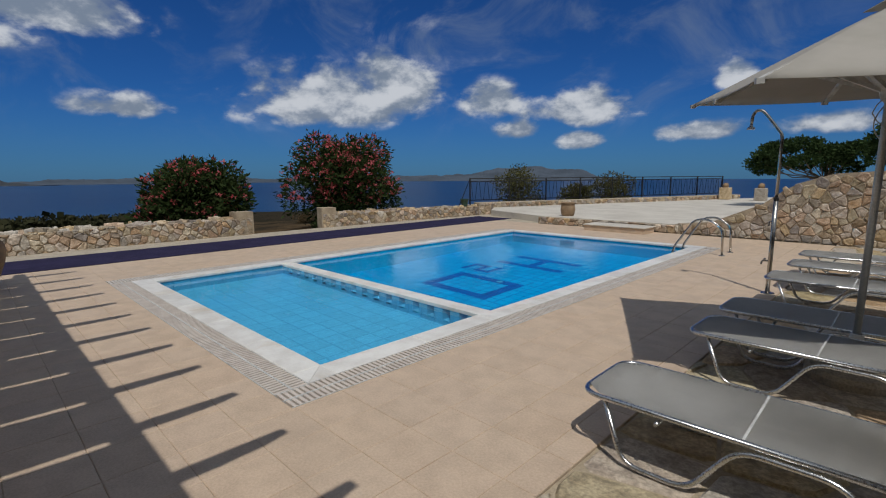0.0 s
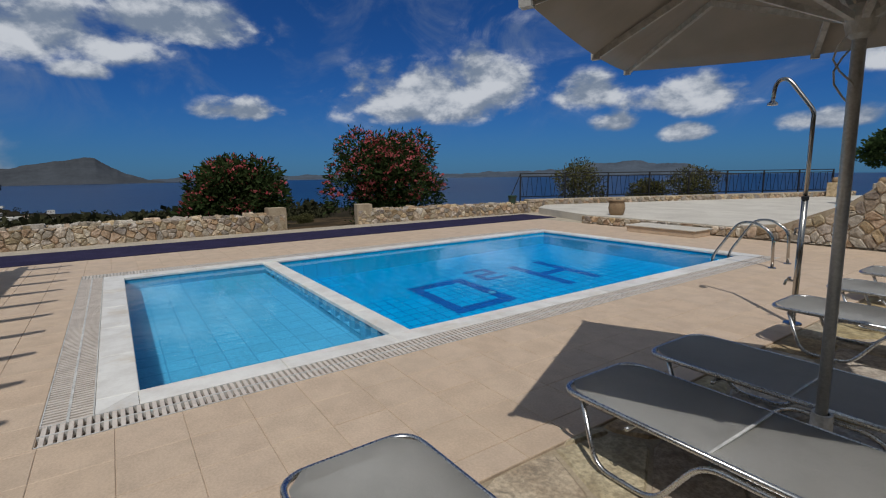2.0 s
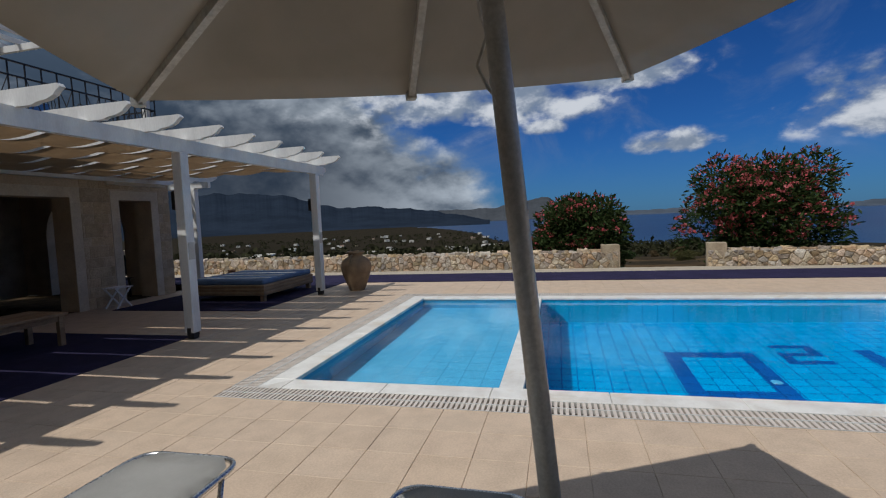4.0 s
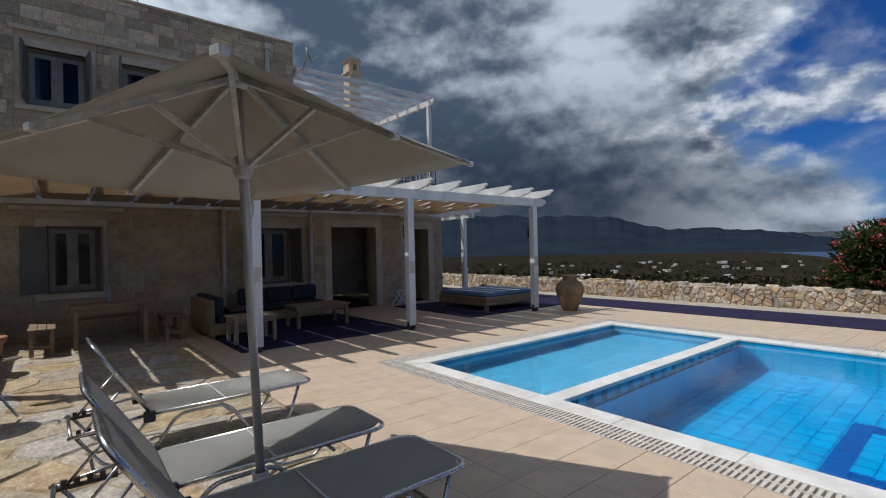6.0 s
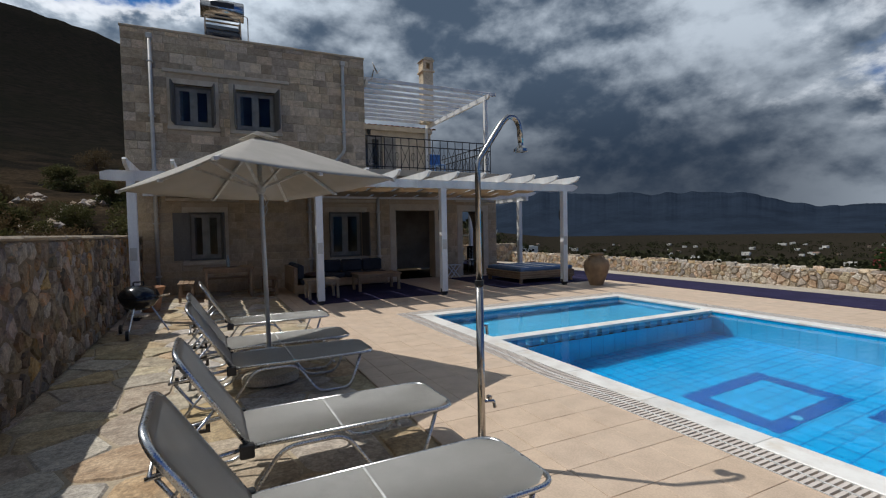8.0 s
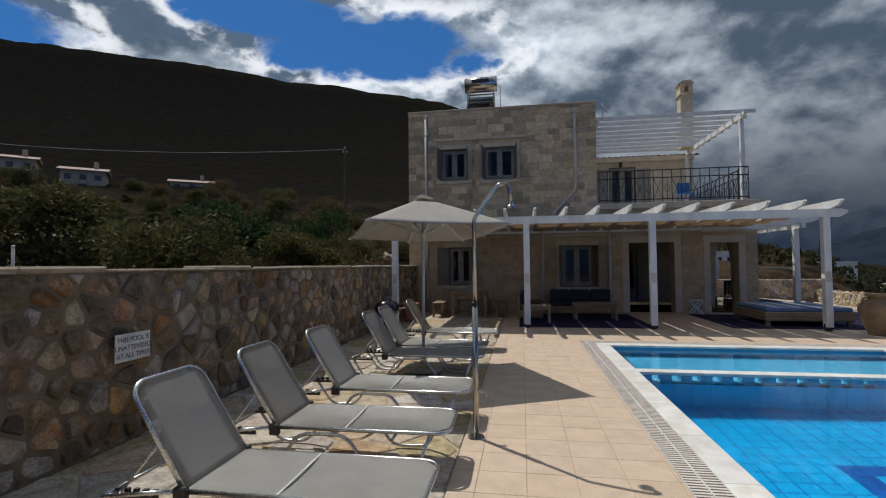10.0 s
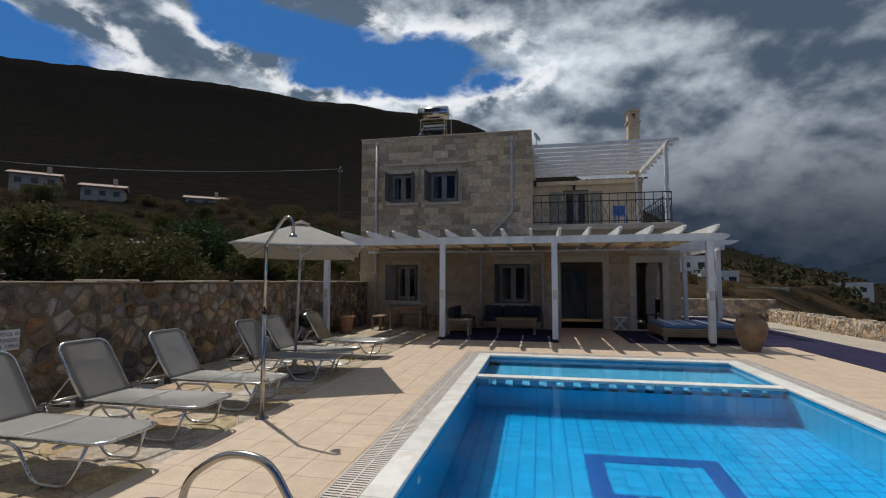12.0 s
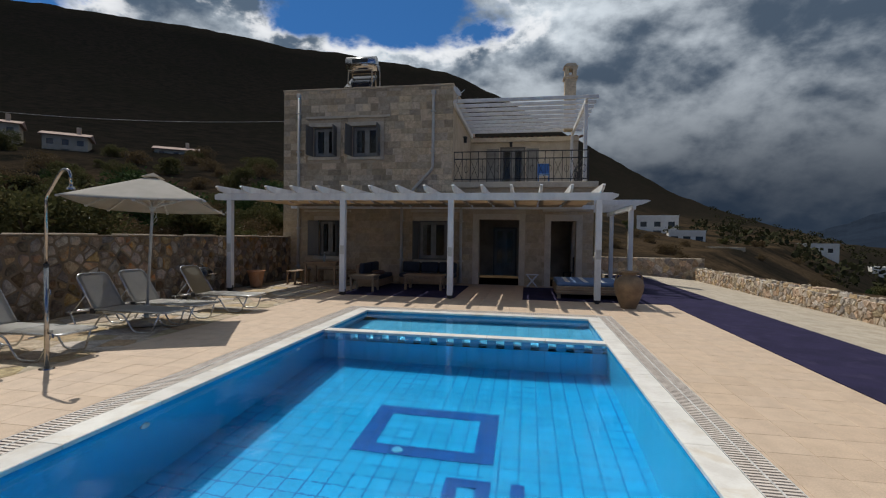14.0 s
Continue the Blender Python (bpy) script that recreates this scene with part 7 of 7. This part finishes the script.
def utility_pole():
    x, y, _ = polar(-23.5 - 3, 48, 0)
    z = ground_height(x, y)
    p = thing("utility_pole", (x, y, z - 0.3), "dark wooden utility pole with one slack wire", "utility pole")
    bm = bmesh.new()
    tube(bm, ((0, 0, 0), (0, 0, 8.2)), 0.11, 10)
    part("shaft", bm, M_BARK, p)
    part("insulator", boxes((-0.2, -0.05, 7.9, 0.2, 0.05, 8.05), (-0.06, -0.06, 8.2, 0.06, 0.06, 8.45)), M_PIPE, p)
    bm = bmesh.new()
    tube(bm, [(-t * 38, -t * 6, 8.2 + 1.5 * t - 3.0 * t * (1 - t)) for t in [i / 12 for i in range(13)]], 0.02, 5)
    part("wire", bm, M_PIPE, p)


utility_pole()
for y in (-3.6, -0.7, 2.4, 5.6):
    z = ground_height(-13.0, y)
    post = thing("fence_post", (-13.0, y, z - 0.3), "thin grey metal fence post on the slope", "fence post", group="field fence posts")
    bm = bmesh.new()
    tube(bm, ((0, 0, 0), (0, 0, 1.75)), 0.03, 8)
    part("shaft", bm, M_PIPE, post, smooth=True)
    part("cap", lathe(bmesh.new(), [(0.036, 1.74), (0.034, 1.77), (0, 1.785)], 10), M_PIPE, post)


# ---- pieces of floors and walls ----
TS = 0.363


def deck_tiles():
    owner = thing("floor_deck", (0, 0, 0), "beige square stoneware deck tiles with narrow joints", "floor", kind="structure")
    rows = []
    x_k0, x_k1 = math.floor((DECK_X0 + 0.55) / TS), math.ceil((DECK_X1 + 0.55) / TS)
    y_k0, y_k1 = math.floor((DECK_Y0 - 0.14) / TS), math.ceil((FY - 0.14) / TS)
    lim = (-0.522, -PL - COPE - 0.002, 5.222, 0.522)
    for i in range(x_k0, x_k1):
        for j in range(y_k0, y_k1):
            a, b = max(DECK_X0, -0.55 + i * TS), min(DECK_X1, -0.55 + (i + 1) * TS)
            c, d = max(DECK_Y0, 0.14 + j * TS), min(FY, 0.14 + (j + 1) * TS)
            # trim against the pool surround
            bits = [(a, c, b, d)]
            if a < lim[2] and b > lim[0] and c < lim[3] and d > lim[1]:
                m0, m1 = max(a, lim[0]), min(b, lim[2])
                bits = [(a, c, lim[0], d), (lim[2], c, b, d), (m0, lim[3], m1, d), (m0, c, m1, lim[1])]
            for p, q, r, t in bits:
                if r - p > 0.02 and t - q > 0.02:
                    rows.append((math.hypot((p + r) / 2 + 1.6, ((q + t) / 2 + 1.5) * 0.5), p, q, r, t))
    rows.sort()
    cache, jv, jf = {}, [], []
    g = 0.0016

    def tile(a, c, b, d):
        w, h = (b - a) / 2 - g, (d - c) / 2 - g
        e = 0.003
        v = [(-w, -h, -0.013), (w, -h, -0.013), (w, h, -0.013), (-w, h, -0.013), (-w, -h, -e), (w, -h, -e), (w, h, -e), (-w, h, -e),
             (-w + e, -h + e, 0), (w - e, -h + e, 0), (w - e, h - e, 0), (-w + e, h - e, 0)]
        f = [(8, 9, 10, 11)] + [(i, (i + 1) % 4, 4 + (i + 1) % 4, 4 + i) for i in range(4)] + [(4 + i, 4 + (i + 1) % 4, 8 + (i + 1) % 4, 8 + i) for i in range(4)]
        return v, f
    rnd = random.Random(2)
    for k, (_, a, c, b, d) in enumerate(rows):
        key = (round(b - a, 3), round(d - c, 3))
        mx, my, mz = (a + b) / 2, (c + d) / 2, rnd.uniform(-0.0012, 0.0004)
        if k < 300:
            if key not in cache:
                v, f = tile(a, c, b, d)
                me = bpy.data.meshes.new("tile")
                me.from_pydata(v, [], f)
                me.materials.append(M_TILE)
                cache[key] = me
            ob = new("tile", cache[key])
            ob.location = (mx, my, mz)
            ob.parent = owner
        else:
            v, f = tile(a, c, b, d)
            o = len(jv)
            jv += [(p[0] + mx, p[1] + my, p[2] + mz) for p in v]
            jf += [tuple(i + o for i in q) for q in f]
    me = bpy.data.meshes.new("far_tiles")
    me.from_pydata(jv, [], jf)
    me.materials.append(M_TILE_REST)
    ob = new("far_tiles", me)
    ob.parent = owner
    tagged(ob, kind="stuff")


deck_tiles()

flags = thing("floor_flagstones", (0, 0, 0), "irregular beige flagstone paving with wide mortar joints", "floor", kind="structure")
cells = rubble_cells(DECK_X0 + 5.3, 18.0, 0.50, 0.46, 31, 0.40, 0.12)
lay_stones(flags, cells, lambda u, v, w: (-5.3 + u, -11.4 + v, -0.022 + w), 0.014, 0.016, M_FLAG, M_FLAG_REST, "flagstone", 31, (-3.6, -4.0, 0))

# brown boundary wall, pool side
cells = rubble_cells(18.0, 1.55, 0.21, 0.165, 41, 0.47, 0.26)
lay_stones(wall_left, cells, lambda u, v, w: (WALL_L_X - 0.004 + w, -11.35 + u, v), 0.026, 0.028, M_STONE, M_STONE_REST, "stone", 41, (-5.3, -5.0, 0.8))

# sloping end wall
cells = rubble_cells(7.0, 1.62, 0.21, 0.115, 43, 0.48, 0.28)
lay_stones(wall_big, cells, lambda u, v, w: (1.2 - u, -11.352 + w, v), 0.007, 0.026, M_PALE, M_PALE_REST, "stone", 43, (-2.0, -11.3, 0.6), keep=lambda u, v: v < big_top(1.2 - u) - 0.04)
cells = rubble_cells(4.3, 0.22, 0.26, 0.11, 44, 0.36)
lay_stones(wall_low, cells, lambda u, v, w: (5.33 - u, -11.252 + w, v), 0.009, 0.035, M_PALE, M_PALE_REST, "stone", 44, (2.0, -11.3, 0.1))

# garden walls: faces and uneven tops
cells = rubble_cells(18.3, 0.52, 0.19, 0.095, 45, 0.48, 0.28)
lay_stones(wall_a, cells, lambda u, v, w: (WALL_R_X + 0.002 - w, 13.95 - u, -0.22 + v), 0.007, 0.035, M_PALE, M_PALE_REST, "stone", 45, (11.0, 0.0, 0.0), 250)
cells = rubble_cells(18.3, 0.45, 0.30, 0.24, 46, 0.38)
lay_stones(wall_a, cells, lambda u, v, w: (WALL_R_X + v, 13.95 - u, 0.258 + w), 0.010, 0.09, M_PALE, M_PALE_REST, "cap_stone", 46, (11.0, 0.0, 0.0), 60, keep=lambda u, v: u < 17.75)
cells = rubble_cells(6.7, 0.50, 0.19, 0.10, 47, 0.48, 0.28)
MB = wall_b.matrix_basis.copy()
lay_stones(wall_b, cells, lambda u, v, w: MB @ Vector((u, 0.002 - w, -0.22 + v)), 0.007, 0.035, M_PALE, M_PALE_REST, "stone", 47, (10.5, -9.0, 0.0))
cells = rubble_cells(6.2, 0.45, 0.30, 0.24, 48, 0.38)
lay_stones(wall_b, cells, lambda u, v, w: MB @ Vector((0.5 + u, v, 0.238 + w)), 0.010, 0.08, M_PALE, M_PALE_REST, "cap_stone", 48, (10.5, -9.0, 0.0), 60)
MC = wall_c.matrix_basis.copy()
cells = rubble_cells(16.0, 0.62, 0.21, 0.11, 49, 0.48, 0.28)
lay_stones(wall_c, cells, lambda u, v, w: MC @ Vector((u, 0.002 - w, -0.2 + v)), 0.009, 0.035, M_PALE, M_PALE_REST, "stone", 49, (9.0, -15.0, 0.2), 150)
cells = rubble_cells(5.8, 1.2, 0.28, 0.2, 50, 0.38)
lay_stones(wall_rear, cells, lambda u, v, w: (5.8 + u, 14.002 - w, -0.4 + v), 0.014, 0.03, M_PALE, M_PALE_REST, "stone", 50, (9.0, 14.0, 0.2), 60)


# coursed blocks of the facade
def ashlar_front():
    front = [o for o in bpy.data.objects if o.name == "house"][0]
    rnd = random.Random(61)
    rows, z = [], 0.0
    blocked = [(a - 0.15, b - 0.13, c + 0.15, d + 0.15) for a, b, c, d in WIN_UP + WIN_LOW] + [(a - 0.21, b, c + 0.21, d + 0.21) for a, b, c, d in DOORS]
    while z < HTOP - 0.12:
        h = rnd.uniform(0.17, 0.29)
        if z + h > HTOP - 0.06:
            h = HTOP - 0.065 - z
        x = HX0
        end = HX1 if z > 3.1 else HX2
        while x < end - 0.02:
            w = rnd.uniform(0.20, 0.58)
            if x + w > end - 0.15:
                w = end - x
            q = (x, z, x + w, z + h)
            x += w
            if z > 3.1 and z + h > 3.1 and q[0] >= HX1:
                continue
            if z < 3.36 < z + h and q[2] > HX1:
                q = (q[0], q[1], q[2], 3.36)
            if any(q[0] < c and q[2] > a and q[1] < d and q[3] > b for a, b, c, d in blocked):
                # trim to the left or right of the opening
                done = False
                for a, b, c, d in blocked:
                    if q[0] < c and q[2] > a and q[1] < d and q[3] > b:
                        if q[0] < a - 0.05:
                            q = (q[0], q[1], a - 0.004, q[3])
                        elif q[2] > c + 0.05:
                            q = (c + 0.004, q[1], q[2], q[3])
                        else:
                            done = True
                if done or any(q[0] < c and q[2] > a and q[1] < d and q[3] > b for a, b, c, d in blocked):
                    continue
            rows.append(q)
        z += h
    rows.sort(key=lambda q: (0 if q[1] > 3.2 else 1, q[0]))
    wall = [o for o in front.children if o.name == "front_wall"][0]
    jv, jf = [], []
    for k, (a, b, c, d) in enumerate(rows):
        g, e = 0.0035, 0.009
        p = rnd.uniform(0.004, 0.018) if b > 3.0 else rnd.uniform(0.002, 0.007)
        v = [(a + g, 0.0, b + g), (c - g, 0.0, b + g), (c - g, 0.0, d - g), (a + g, 0.0, d - g),
             (a + g + e, -p, b + g + e), (c - g - e, -p, b + g + e), (c - g - e, -p, d - g - e), (a + g + e, -p, d - g - e)]
        f = [(4, 5, 6, 7)] + [(i, (i + 1) % 4, 4 + (i + 1) % 4, 4 + i) for i in range(4)]
        if k < 300:
            me = bpy.data.meshes.new("block")
            me.from_pydata(v, [], f)
            me.materials.append(M_ASHLAR if b > 3.0 else M_ASHLAR_SHADED)
            ob = new("block", me)
            ob.parent = wall
        else:
            o = len(jv)
            jv += v
            jf += [tuple(i + o for i in q) for q in f]
    me = bpy.data.meshes.new("far_blocks")
    me.from_pydata(jv, [], jf)
    me.materials.append(M_ASHLAR_REST_SHADED)
    ob = new("block_rest", me)
    ob.parent = wall
    tagged(ob, kind="stuff")


ashlar_front()
